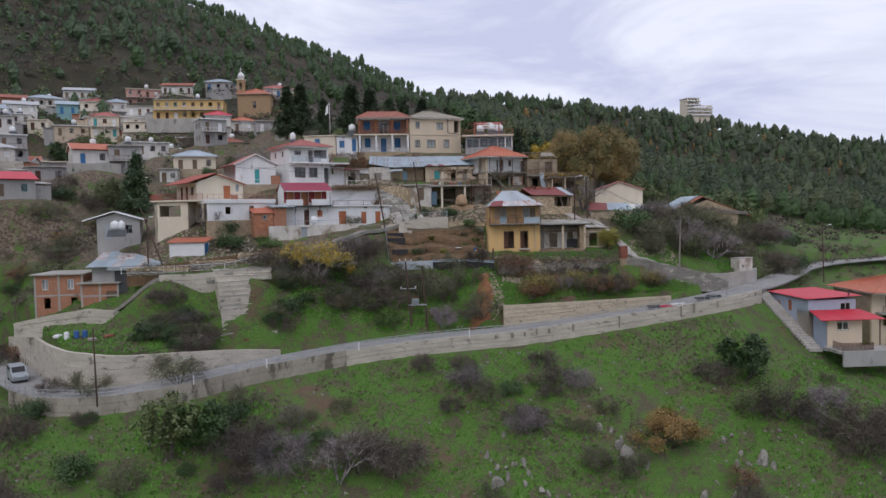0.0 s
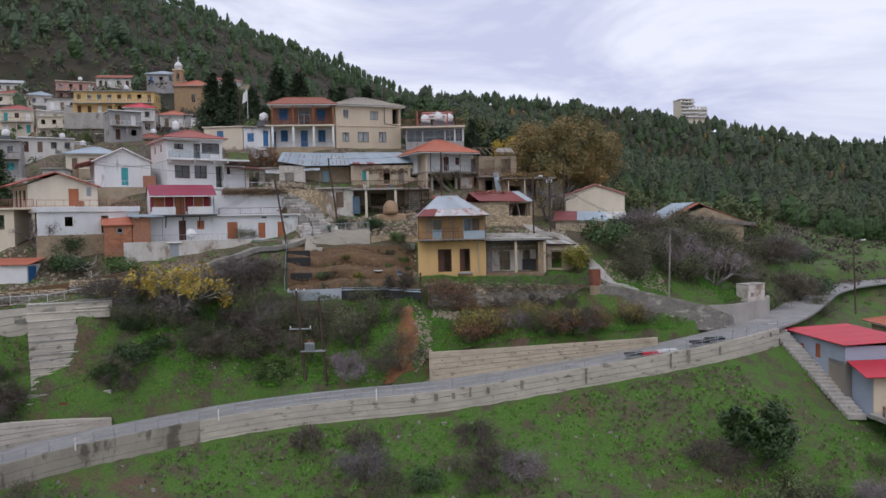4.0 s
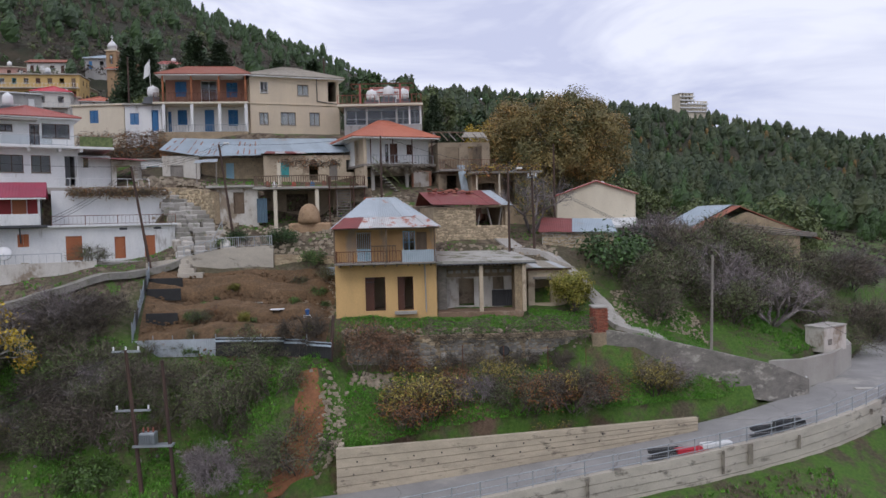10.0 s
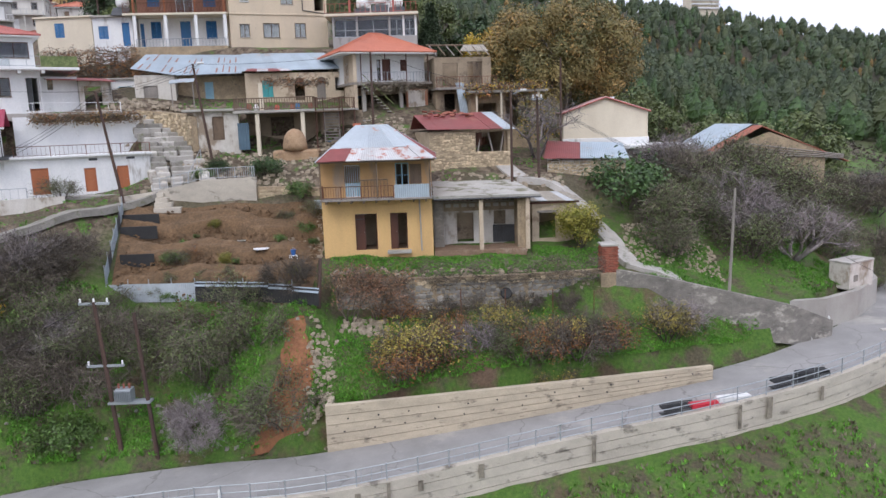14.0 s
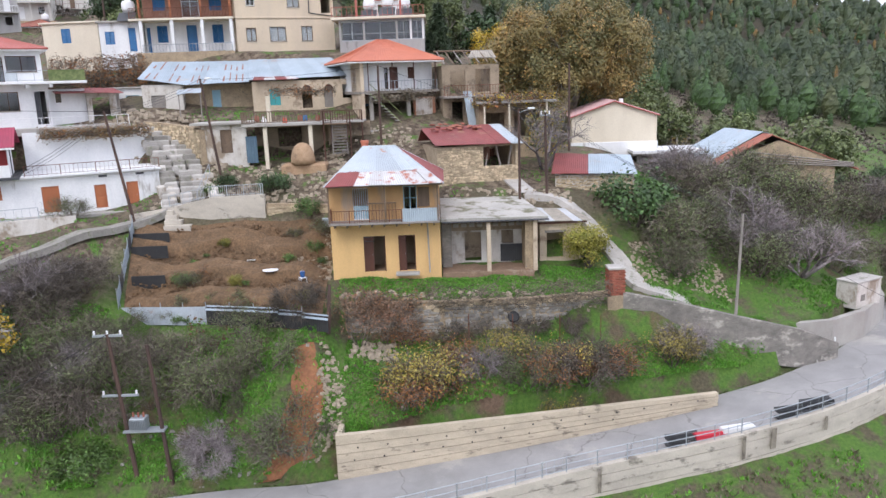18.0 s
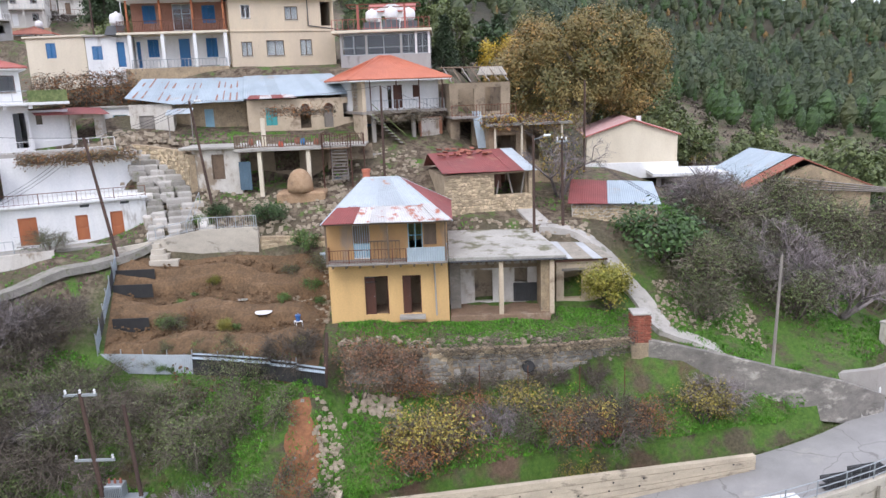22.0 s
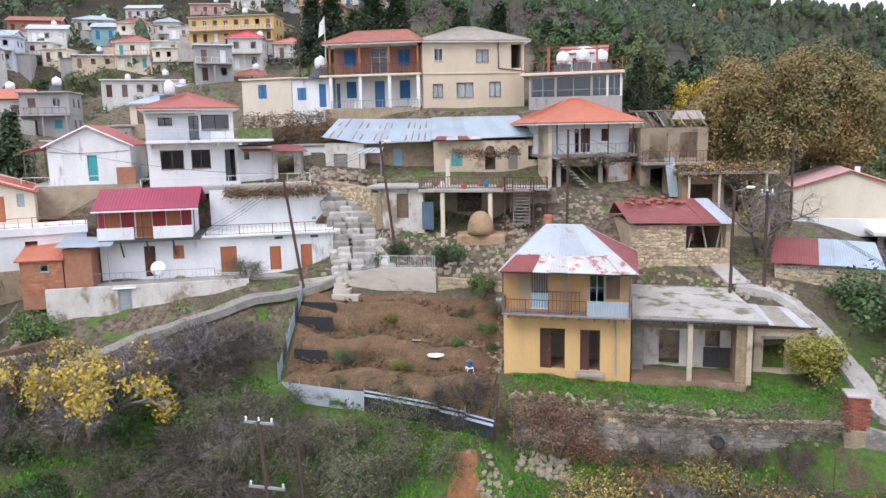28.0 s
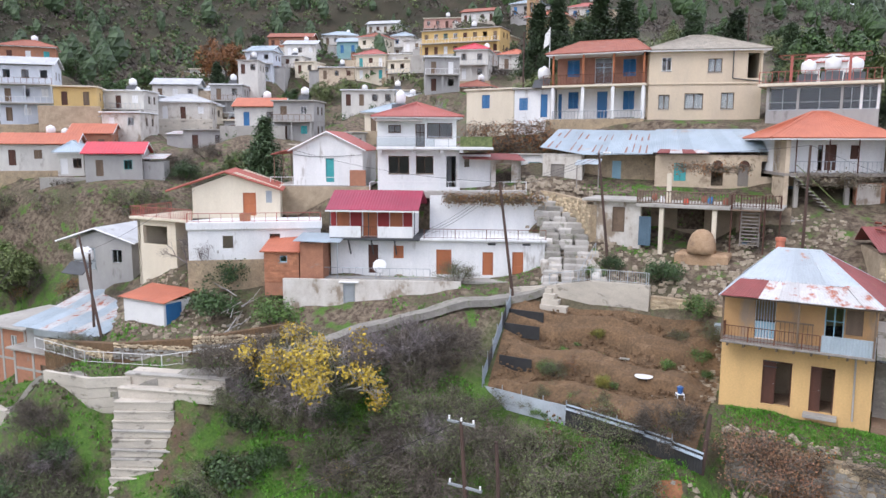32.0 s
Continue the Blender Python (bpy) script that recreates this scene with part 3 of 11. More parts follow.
def fill(parent, side, o):
    """Window, door or shutter in the opening o = (u0, z0, u1, z1, kind, paint) of a wall; side: the wall's pose in the house."""
    if len(o) < 6:
        return
    u0, z0, u1, z1, kind, paint = o[:6]
    w, h = u1 - u0, z1 - z0
    if kind == "open":
        return
    if kind in ("win", "win2", "curt"):
        fr = 0.06
        us = [u0, u0 + fr, (u0 + u1) / 2 - 0.03, (u0 + u1) / 2 + 0.03, u1 - fr, u1] if w > 0.7 else [u0, u0 + fr, u1 - fr, u1]
        zs = [z0, z0 + fr, z0 + h * 0.62, z0 + h * 0.62 + 0.04, z1 - fr, z1] if kind == "win2" else [z0, z0 + fr, z1 - fr, z1]
        g = lattice(us, zs, 0.06, 0.13)
        window = part("window", g.turned(side), paint, parent)
        part("pane", Geo().box(u0 + fr, 0.09, z0 + fr, u1 - fr, 0.1, z1 - fr).turned(side), "glass", window).visible_shadow = False
        if kind == "curt":
            part("curtain", Geo().slab((u0 + 0.05, 0.2, z0), (u1 - 0.05, 0.2, z0), (u1 - 0.05, 0.21, z1), (u0 + 0.05, 0.21, z1), 0.01, 0.12, 0.03).turned(side), "curtain", window)
        part("sill", Geo().bevel_box(u0 - 0.05, -0.06, z0 - 0.07, u1 + 0.05, 0.055, z0 - 0.005).turned(side), "concrete", window)
    elif kind in ("door", "ddoor", "ajar"):
        g = Geo().box(u0, 0.05, z0, u0 + 0.07, 0.17, z1).box(u1 - 0.07, 0.05, z0, u1, 0.17, z1).box(u0 + 0.07, 0.05, z1 - 0.07, u1 - 0.07, 0.17, z1)
        door = part("door", g.turned(side), paint, parent)
        lx1 = u1 - 0.07 if kind != "ajar" else u0 + w * 0.45
        leaf = Geo().box(u0 + 0.07, 0.1, z0, lx1, 0.14, z1 - 0.07)
        n = 2 if w > 0.95 and kind == "door" else 1
        for k in range(n):
            a = u0 + 0.07 + (lx1 - u0 - 0.07) * k / n
            b = u0 + 0.07 + (lx1 - u0 - 0.07) * (k + 1) / n
            for zz in (0.06, 0.52):
                leaf.bevel_box(a + 0.07, 0.075, z0 + h * zz, b - 0.07, 0.104, z0 + h * (zz + 0.38), 0.012)
        part("leaf", leaf.turned(side), paint, door)
        part("handle", Geo().tube((lx1 - 0.08, 0.09, z0 + h * 0.48), (lx1 - 0.08, 0.02, z0 + h * 0.48), 0.02).turned(side), "steel", door)
    elif kind == "shut":
        g = Geo()
        n = 2 if w > 0.6 else 1
        for k in range(n):
            a, b = u0 + w * k / n + 0.01, u0 + w * (k + 1) / n - 0.01
            g.box(a, 0.03, z0, a + 0.06, 0.08, z1).box(b - 0.06, 0.03, z0, b, 0.08, z1).box(a + 0.06, 0.03, z0, b - 0.06, 0.08, z0 + 0.07).box(a + 0.06, 0.03, z1 - 0.07, b - 0.06, 0.08, z1)
            m = max(3, int(h / 0.12))
            for j in range(m):
                zz = z0 + 0.07 + (h - 0.14) * j / m
                g.quad((a + 0.06, 0.03, zz), (b - 0.06, 0.03, zz), (b - 0.06, 0.075, zz + (h - 0.14) / m), (a + 0.06, 0.075, zz + (h - 0.14) / m))
        part("shutter", g.turned(side), paint, parent)
    elif kind == "grille":
        g = Geo().box(u0, 0.05, z0, u1, 0.1, z0 + 0.05).box(u0, 0.05, z1 - 0.05, u1, 0.1, z1)
        n = max(2, int(w / 0.13))
        for k in range(n + 1):
            x = u0 + 0.02 + (w - 0.04) * k / n
            g.box(x - 0.015, 0.06, z0 + 0.05, x + 0.015, 0.09, z1 - 0.05)
        part("grille", g.turned(side), paint, parent)


def shell(parent, w, d, h, paint, front=(), left=(), right=(), back=(), z0=0.0, th=0.25, gable_x=0.0, gable_y=0.0, base=0.0):
    """Four walls of a storey with their openings. gable_x: gable height over front and back; gable_y: over the sides. base: how far the walls go below z0."""
    sides = (
        (Matrix.Identity(4), w, front, gable_x),
        (pose(w, th, 0, 0, 0, 90), d - 2 * th, right, gable_y),
        (pose(w, d, 0, 0, 0, 180), w, back, gable_x),
        (pose(0, d - th, 0, 0, 0, -90), d - 2 * th, left, gable_y),
    )
    for side, length, holes, gb in sides:
        part("wall", Geo().wall(length, z0 + h, holes, th, z0 - base, gb).turned(side), paint, parent)
        for o in holes:
            fill(parent, side, o)


def hip_roof(parent, x0, y0, x1, y1, z, rise, material, inset=None, pitch=0.28, name="roof", amp=0.035):
    """Four slopes over the rectangle, the ridge along the longer side."""
    w, d = x1 - x0, y1 - y0
    k = min(w, d) / 2 if inset is None else inset
    if w >= d:
        r0, r1 = (x0 + k, y0 + d / 2, z + rise), (x1 - k, y0 + d / 2, z + rise)
        front_r = (r1, r0)
        planes = [((x0, y0, z), (x1, y0, z), r1, r0), ((x1, y0, z), (x1, y1, z), r1, r1), ((x1, y1, z), (x0, y1, z), r0, r1), ((x0, y1, z), (x0, y0, z), r0, r0)]
    else:
        r0, r1 = (x0 + w / 2, y0 + k, z + rise), (x0 + w / 2, y1 - k, z + rise)
        planes = [((x0, y0, z), (x1, y0, z), r0, r0), ((x1, y0, z), (x1, y1, z), r1, r0), ((x1, y1, z), (x0, y1, z), r1, r1), ((x0, y1, z), (x0, y0, z), r0, r1)]
    roof = None
    for p in planes:
        ob = part(name, Geo().slab(*p, 0.07, pitch, amp), material, parent)
        roof = roof or ob
    g = Geo().tube(r0, r1, 0.1, n=6)
    for c, r in (((x0, y0, z), r0), ((x1, y0, z), r1 if w >= d else r0), ((x1, y1, z), r1), ((x0, y1, z), r0 if w >= d else r1)):
        g.tube(c, r, 0.09, n=6)
    part("ridge_tiles", g, material, parent)
    part("eaves_soffit", Geo().box(x0 + 0.05, y0 + 0.05, z - 0.16, x1 - 0.05, y1 - 0.05, z - 0.075), "whitepaint", parent)


def gable_roof(parent, x0, y0, x1, y1, z, rise, material, along="x", pitch=0.28, th=0.08, amp=0.035, trim="whitepaint"):
    if along == "x":
        ym = (y0 + y1) / 2
        planes = [((x0, y0, z), (x1, y0, z), (x1, ym, z + rise), (x0, ym, z + rise)), ((x1, y1, z), (x0, y1, z), (x0, ym, z + rise), (x1, ym, z + rise))]
        ends = [((x, y0, z), (x, ym, z + rise), (x, y1, z)) for x in (x0, x1)]
    else:
        xm = (x0 + x1) / 2
        planes = [((x0, y1, z), (x0, y0, z), (xm, y0, z + rise), (xm, y1, z + rise)), ((x1, y0, z), (x1, y1, z), (xm, y1, z + rise), (xm, y0, z + rise))]
        ends = [((x0, y, z), (xm, y, z + rise), (x1, y, z)) for y in (y0, y1)]
    for p in planes:
        part("roof", Geo().slab(*p, th, pitch, amp), material, parent)
    for a, b, c in ends:
        g = Geo()
        for p, q in ((a, b), (b, c)):
            g.tube((p[0], p[1], p[2] - 0.08), (q[0], q[1], q[2] - 0.08), 0.07, n=4)
        part("bargeboard", g, trim, parent)


def sheets(parent, a, b, c, d, material, n, seed=1, odd=None, th=0.02, amp=0.02, laps=False):
    """A tin roof plane laid from n separate ribbed sheets."""
    rnd = random.Random(seed)
    a, b, c, d = (Vector(p) for p in (a, b, c, d))
    for k in range(n):
        f0, f1 = k / n, (k + 1) / n
        up = Vector((0, 0, rnd.uniform(0.0, 0.03) + 0.012 * (k % 2)))
        m = material
        if odd and k in odd:
            m = odd[k]
        ob = part("roof_sheet", Geo().slab(a.lerp(b, f0) + up, a.lerp(b, f1) + up, d.lerp(c, f1) + up, d.lerp(c, f0) + up, th, 0.16, amp), m, parent)
        if laps and k and rnd.random() < 0.85:
            # rusted lap between two sheets, in one or two runs
            w = (b - a).normalized() * rnd.uniform(0.04, 0.09)
            o = Vector((0, 0, 0.05)) + up
            lo = rnd.uniform(0.0, 0.1)
            for h0, h1 in ((lo, lo + rnd.uniform(0.2, 0.4)), (rnd.uniform(0.52, 0.6), rnd.uniform(0.66, 0.97))):
                p, q = a.lerp(b, f0), d.lerp(c, f0)
                part("rust_lap", Geo().slab(p.lerp(q, h0) - w + o, p.lerp(q, h0) + w + o, p.lerp(q, h1) + w + o, p.lerp(q, h1) - w * 0.4 + o, 0.006), "rustlap", ob)


BAR_MESH = {}


def railing(parent, pts, h, material, gap=0.14, bar=0.012, name="railing"):
    """A metal railing along points: a top rail with its bottom rail, posts and bars as pieces."""
    for a, b in zip(pts[:-1], pts[1:]):
        a, b = Vector(a), Vector(b)
        up = Vector((0, 0, h))
        rail = part(name, Geo().tube(a + up, b + up, 0.025, n=5), material, parent)
        part("bottom_rail", Geo().tube(a + up * 0.12, b + up * 0.12, 0.018, n=5), material, rail)
        n = max(1, int((b - a).length / gap))
        for k in range(n + 1):
            p = a.lerp(b, k / n)
            thick = k % 8 == 0 or k == n
            key = (thick, round(h, 2), round(bar, 3), material)
            if key not in BAR_MESH:
                r = 0.03 if thick else bar
                BAR_MESH[key] = Geo().box(-r, -r, 0, r, r, h).mesh("post" if thick else "bar")
            ob = part("post" if thick else "bar", BAR_MESH[key], material, rail)
            ob.matrix_basis = pose(p.x, p.y, p.z)


def tank_set(parent_pose, label="white solar water tank on a metal frame", big=True):
    t = thing("water_tank", parent_pose, label, "water tank", "rooftop water tanks")
    r = 0.62 if big else 0.45
    prof = [(0.02, 1.0), (r * 0.5, 1.02), (r * 0.9, 1.12), (r, 1.3), (r, 1.75), (r * 0.85, 1.98), (r * 0.4, 2.12), (0.12, 2.16), (0.12, 2.24)]
    part("drum", Geo().lathe(prof, n=14), "tank", t, smooth=True)
    g = Geo()
    for x in (-0.5, 0.5):
        for y in (-0.4, 0.4):
            g.tube((x, y, 0), (x * 0.8, y * 0.8, 1.05), 0.03, n=4)
    g.box(-0.5, -0.4, 0.98, 0.5, 0.4, 1.02)
    part("frame", g, "steel", t)
    part("solar_panel", Geo().slab((-0.8, -1.5, 0.1), (0.8, -1.5, 0.1), (0.8, -0.4, 0.95), (-0.8, -0.4, 0.95), 0.06), "darkmetal", t)
    return t


def place(x, y, z, yaw=0.0):
    return pose(x, y, z, 0, 0, yaw)

# ---- land ----
ROAD = [(-150, 104, -15.4), (-100, 106, -15), (-74, 108, -14.6), (-60, 99, -14.3), (-50, 87, -14.1), (-43, 80.5, -13.9), (-36, 78.8, -13.6), (-29, 82.2, -13.1), (-22, 87, -12.4), (-10, 92.2, -11.4),
        (0, 93.6, -10.7), (8, 93.5, -10.1), (20, 96.1, -9.05), (30, 97.6, -7.9), (38, 100.2, -7.0), (46, 106, -6.4), (54, 116, -6.1), (63, 128, -5.8), (74, 136, -5.6), (96, 146, -5.5)]


def smooth_line(pts, step=1.0):
    """A Catmull-Rom line through the points."""
    p = [Vector(q) for q in pts]
    p = [p[0] * 2 - p[1]] + p + [p[-1] * 2 - p[-2]]
    out = []
    for i in range(1, len(p) - 2):
        a, b, c, d = p[i - 1:i + 3]
        n = max(2, int((c - b).length / step))
        for k in range(n):
            t = k / n
            out.append(0.5 * ((2 * b) + (c - a) * t + (2 * a - 5 * b + 4 * c - d) * t * t + (3 * b - a - 3 * c + d) * t ** 3))
    out.append(p[-2])
    return out


ROAD_LINE = smooth_line(ROAD, 1.5)
RL = np.array([tuple(p) for p in ROAD_LINE])
HALF = 2.3


def road_at(x, y):
    """Signed distance from the road's middle (plus: uphill side) and the road's height there."""
    best, off, zz = np.full(x.shape, 1e9), np.zeros(x.shape), np.zeros(x.shape)
    for a, b in zip(RL[:-1], RL[1:]):
        d = b[:2] - a[:2]
        L = np.hypot(*d)
        t = np.clip(((x - a[0]) * d[0] + (y - a[1]) * d[1]) / L ** 2, 0, 1)
        px, py = a[0] + t * d[0], a[1] + t * d[1]
        dist = np.hypot(x - px, y - py)
        side = np.where((d[0] * (y - py) - d[1] * (x - px)) >= 0, 1.0, -1.0)
        m = dist < best
        best, off, zz = np.where(m, dist, best), np.where(m, dist * side, off), np.where(m, a[2] + t * (b[2] - a[2]), zz)
    return off, zz


SECTIONS = []


def section(x, *yz):
    SECTIONS.append((x, np.array([p[0] for p in yz], float), np.array([p[1] for p in yz], float)))


section(-110, (80, -16), (112, -13), (122, 3), (132, 11), (150, 15), (180, 18), (230, 33))
section(-72, (86, -14.5), (110, -12.5), (116, -3), (124, 6), (136, 11), (150, 13), (180, 17))
section(-54, (88, -10.2), (94, -9), (99, -7), (106, -3), (114, 1), (130, 5), (160, 13))
section(-44, (84, -9.9), (91, -9), (96, -6.5), (100, -2.2), (105, 1.5), (112, 3.5), (125, 7), (150, 11))
section(-35, (85, -10), (90, -8.6), (91.6, -3.2), (93, -2.5), (96, -2.1), (97.6, -0.9), (101, 0.6), (103.4, 3.2), (108, 4.6), (114, 7.5), (124, 9.5), (145, 14))
section(-25, (88.6, -12.3), (90.2, -11.9), (91.3, -8.8), (93.2, -7), (94.6, -2.8), (97, -1.7), (100.5, -0.8), (104, 0.8), (107, 2.6), (110.5, 5.5), (114, 9.2), (124, 10.5), (133, 14), (145, 17))
section(-19, (92.8, -10.6), (97, -4.6), (100.5, -1.4), (104, 0.4), (107, 2.1), (110, 3.2), (115.9, 3.5), (116.7, 9.3), (124, 10.5), (133, 15.2), (150, 18))
section(-13, (95, -10.8), (99, -6.5), (103.5, -1.8), (107, 1.5), (110, 3.2), (118.7, 3.5), (119.6, 9.1), (122, 10.3), (128, 13), (134, 16.3), (150, 19))
section(-5, (96.5, -10.5), (100, -5.5), (103.6, -4.2), (104.5, -2.5), (106.4, -1.3), (110, 0.6), (112.5, 3), (116, 5.4), (117.6, 6.2), (121, 6.6), (121.6, 9.5), (128, 11), (131, 15.6), (150, 19))
section(-1.5, (97, -10.4), (100.8, -5.8), (102.8, -4.2), (103.7, -2.4), (105.5, -1.5), (109, 0.2), (111.6, 2.4), (116.2, 5.4), (121.3, 6.6), (121.9, 9.4), (127, 10.5), (131.2, 15.4), (150, 18.5))
section(3, (97, -10.2), (99.6, -5.8), (101.3, -4.2), (102.2, -2.4), (105, -1.4), (108, -0.4), (110.5, 0.8), (112.6, 3.4), (116.5, 5.4), (121.5, 6.6), (122.3, 9.4), (127, 10.2), (131.5, 15.3), (150, 18))
section(6.3, (96.6, -9.6), (98.8, -6.0), (100.0, -4.4), (101.0, -2.3), (103.4, -1.8), (105.7, -1.0), (109, -0.6), (111.4, 2.2), (116, 5.5), (120, 6.6), (121.5, 8.6), (127, 10.5), (132.4, 15.3), (150, 17.7))
section(7.6, (96.2, -8.5), (100, -5.2), (103.4, -4), (103.8, -2.0), (105.7, -1.0), (109, -0.7), (111.5, 2.6), (116, 5.5), (119.5, 6.6), (121, 8.0), (127, 10.8), (133, 15.4), (150, 17.5))
section(14, (97, -7.6), (100.5, -5.6), (103.4, -4.2), (103.8, -2.1), (105.7, -1.0), (109.5, -0.6), (111.5, 2.7), (115, 4.6), (119, 7), (127, 10), (133, 14.5), (150, 16))
section(22, (98.6, -7.2), (102, -5.2), (103.9, -4), (104.3, -2.2), (106.4, -1.1), (109, -0.5), (112, 3.2), (116, 4.2), (122, 5.6), (132, 6.4), (150, 9))
section(28, (99.6, -7), (102.3, -5.4), (103.1, -4.8), (103.6, -2.7), (106, -2.1), (110, 0.6), (113, 3), (120, 4.6), (132, 5.5), (150, 7))
section(36, (101.3, -7.1), (102.0, -6.7), (102.6, -4.6), (105, -4.2), (112, -0.5), (118, 2), (130, 3.4), (150, 5))
section(50, (112, -5.9), (116, -4.2), (122, -1.2), (132, 0), (150, 1))
section(80, (120, -8), (140, -6), (160, -5))
section(120, (100, -10), (160, -8), (200, -6))

FAR_D = np.array([-2.0, -0.9, -0.55, -0.38, -0.25, -0.12, 0.0, 0.15, 0.32, 0.5, 0.8, 2.0])
FAR_R = np.array([170.0, 270.0, 420.0, 620.0, 850.0, 2600.0])
FAR_Z = np.stack([
    np.interp(FAR_D, [-2, -0.9, -0.5, -0.25, 0, 0.2, 0.35, 0.8, 2], [6, 9, 16, 24, 21, 10, 2, -6, -8]),
    np.interp(FAR_D, [-2, -0.9, -0.5, -0.25, 0, 0.2, 0.35, 0.8, 2], [40, 34, 46, 48, 36, 20, 6, -8, -10]),
    np.interp(FAR_D, [-2, -0.9, -0.5, -0.38, -0.25, -0.12, 0, 0.15, 0.32, 0.8, 2], [125, 122, 124, 118, 104, 84, 64, 44, 24, 2, -6]),
    np.interp(FAR_D, [-2, -0.9, -0.5, -0.38, -0.25, -0.12, 0, 0.15, 0.32, 0.5, 0.65, 2], [240, 225, 198, 179, 156, 130, 101, 91, 75, 49, 36, 10]),
    np.interp(FAR_D, [-2, -0.5, 0, 0.32, 0.8, 2], [240, 150, 75, 55, 30, 5]),
    np.full(12, -20.0),
])


def lumps(x, y, s, seed):
    return (np.sin(x / s + seed) * np.cos(y / s * 0.83 + 1.7 * seed) + 0.5 * np.sin(x / s * 2.3 + y / s * 1.9 + seed * 3.1) + 0.3 * np.sin(x / s * 5.1 - y / s * 4.3 + seed))


PADS = []  # level places cut for houses: middle, height and reach


def height(x, y):
    x, y = np.asarray(x, float), np.asarray(y, float)
    sx = np.array([s[0] for s in SECTIONS], float)
    cols = np.stack([np.interp(y, s[1], s[2]) for s in SECTIONS])
    xi = np.clip(x, sx[0], sx[-1] - 1e-6)
    k = np.clip(np.searchsorted(sx, xi, side="right") - 1, 0, len(sx) - 2)
    f = (xi - sx[k]) / (sx[k + 1] - sx[k])
    f = f * f * (3 - 2 * f)
    near = np.take_along_axis(cols, k[None], 0)[0] * (1 - f) + np.take_along_axis(cols, k[None] + 1, 0)[0] * f
    # distance
    r = np.hypot(x, np.maximum(y, 0.0))
    d = np.clip(x / np.maximum(y, 1.0), -2, 2)
    rr = np.clip(r, FAR_R[0], FAR_R[-1])
    ri = np.clip(np.searchsorted(FAR_R, rr, side="right") - 1, 0, len(FAR_R) - 2)
    rows = np.stack([np.interp(d, FAR_D, FAR_Z[i]) for i in range(len(FAR_R))])
    g = (rr - FAR_R[ri]) / (FAR_R[ri + 1] - FAR_R[ri])
    g = np.where((ri == 2) | (ri == 3), g * g * (3 - 2 * g) * 0.5 + g * 0.5, g)
    far = np.take_along_axis(rows, ri[None], 0)[0] * (1 - g) + np.take_along_axis(rows, ri[None] + 1, 0)[0] * g
    far = far + lumps(x, y, 55.0, 1.0) * np.clip((r - 200) / 150, 0, 1) * 3.0
    b = np.clip((r - 145) / 45, 0, 1)
    b = b * b * (3 - 2 * b)
    z = near * (1 - b) + far * b
    # level ground under the houses of the upper village
    wsum, zsum = np.full(x.shape, 0.08), 0.08 * z
    for hx, hy, hzz, hr in PADS:
        wgt = np.exp(-((x - hx) ** 2 + (y - hy) ** 2) / hr ** 2)
        wsum, zsum = wsum + wgt, zsum + wgt * hzz
    z = zsum / wsum
    # the road shelf and the slope below it
    off, rz = road_at(x, y)
    dn = -off - HALF - 0.25
    low = rz - 1.7 - 0.55 * np.clip(dn, 0, 200) + 0.35 * lumps(x, y, 5.0, 2.0) * np.clip(dn / 4, 0, 1) + 0.6 * lumps(x, y, 13.0, 4.0) * np.clip(dn / 10, 0, 1)
    low = np.maximum(low, -46 + 0.02 * np.abs(x))
    in_road = (off > -1.5) & (off < HALF + 1.0)
    z = np.where(in_road, rz - 0.12, z)
    z = np.where((off <= -1.5) & (r < 600), low, z)
    # rough banks
    bank = np.clip((off - HALF - 1) / 3, 0, 1) * np.clip((118 - y) / 10, 0, 1) * np.clip((y - 80) / 5, 0, 1)
    return z + bank * 0.12 * lumps(x, y, 1.7, 3.0)




def hz(x, y):
    return float(height(np.array([x]), np.array([y]))[0])


def graded(lo, hi, near_lo, near_hi, step, grow=1.12):
    mid = list(np.arange(near_lo, near_hi + 0.01, step))
    left, s, v = [], step, near_lo
    while v > lo:
        s *= grow
        v -= s
        left.append(v)
    right, s, v = [], step, near_hi
    while v < hi:
        s *= grow
        v += s
        right.append(v)
    return np.array(left[::-1] + mid + right)


def build_ground():
    xs, ys = graded(-2600, 2600, -62, 60, 0.75), graded(-1500, 3200, 60, 142, 0.75)
    X, Y = np.meshgrid(xs, ys)
    Z = height(X.ravel(), Y.ravel())
    verts = np.stack([X.ravel(), Y.ravel(), Z], 1)
    nx, ny = len(xs), len(ys)
    i = np.arange(nx * ny).reshape(ny, nx)
    faces = np.stack([i[:-1, :-1], i[:-1, 1:], i[1:, 1:], i[1:, :-1]], -1).reshape(-1, 4)
    me = bpy.data.meshes.new("ground")
    me.vertices.add(len(verts))
    me.vertices.foreach_set("co", verts.ravel())
    me.loops.add(faces.size)
    me.loops.foreach_set("vertex_index", faces.ravel())
    me.polygons.add(len(faces))
    me.polygons.foreach_set("loop_start", np.arange(0, faces.size, 4))
    me.polygons.foreach_set("loop_total", np.full(len(faces), 4))
    me.update()
    me.shade_smooth()
    me.materials.append(ground_material())
    return tagged(new("ground", me), "rough grassy hillside with bare brown earth patches", "ground", kind="structure")


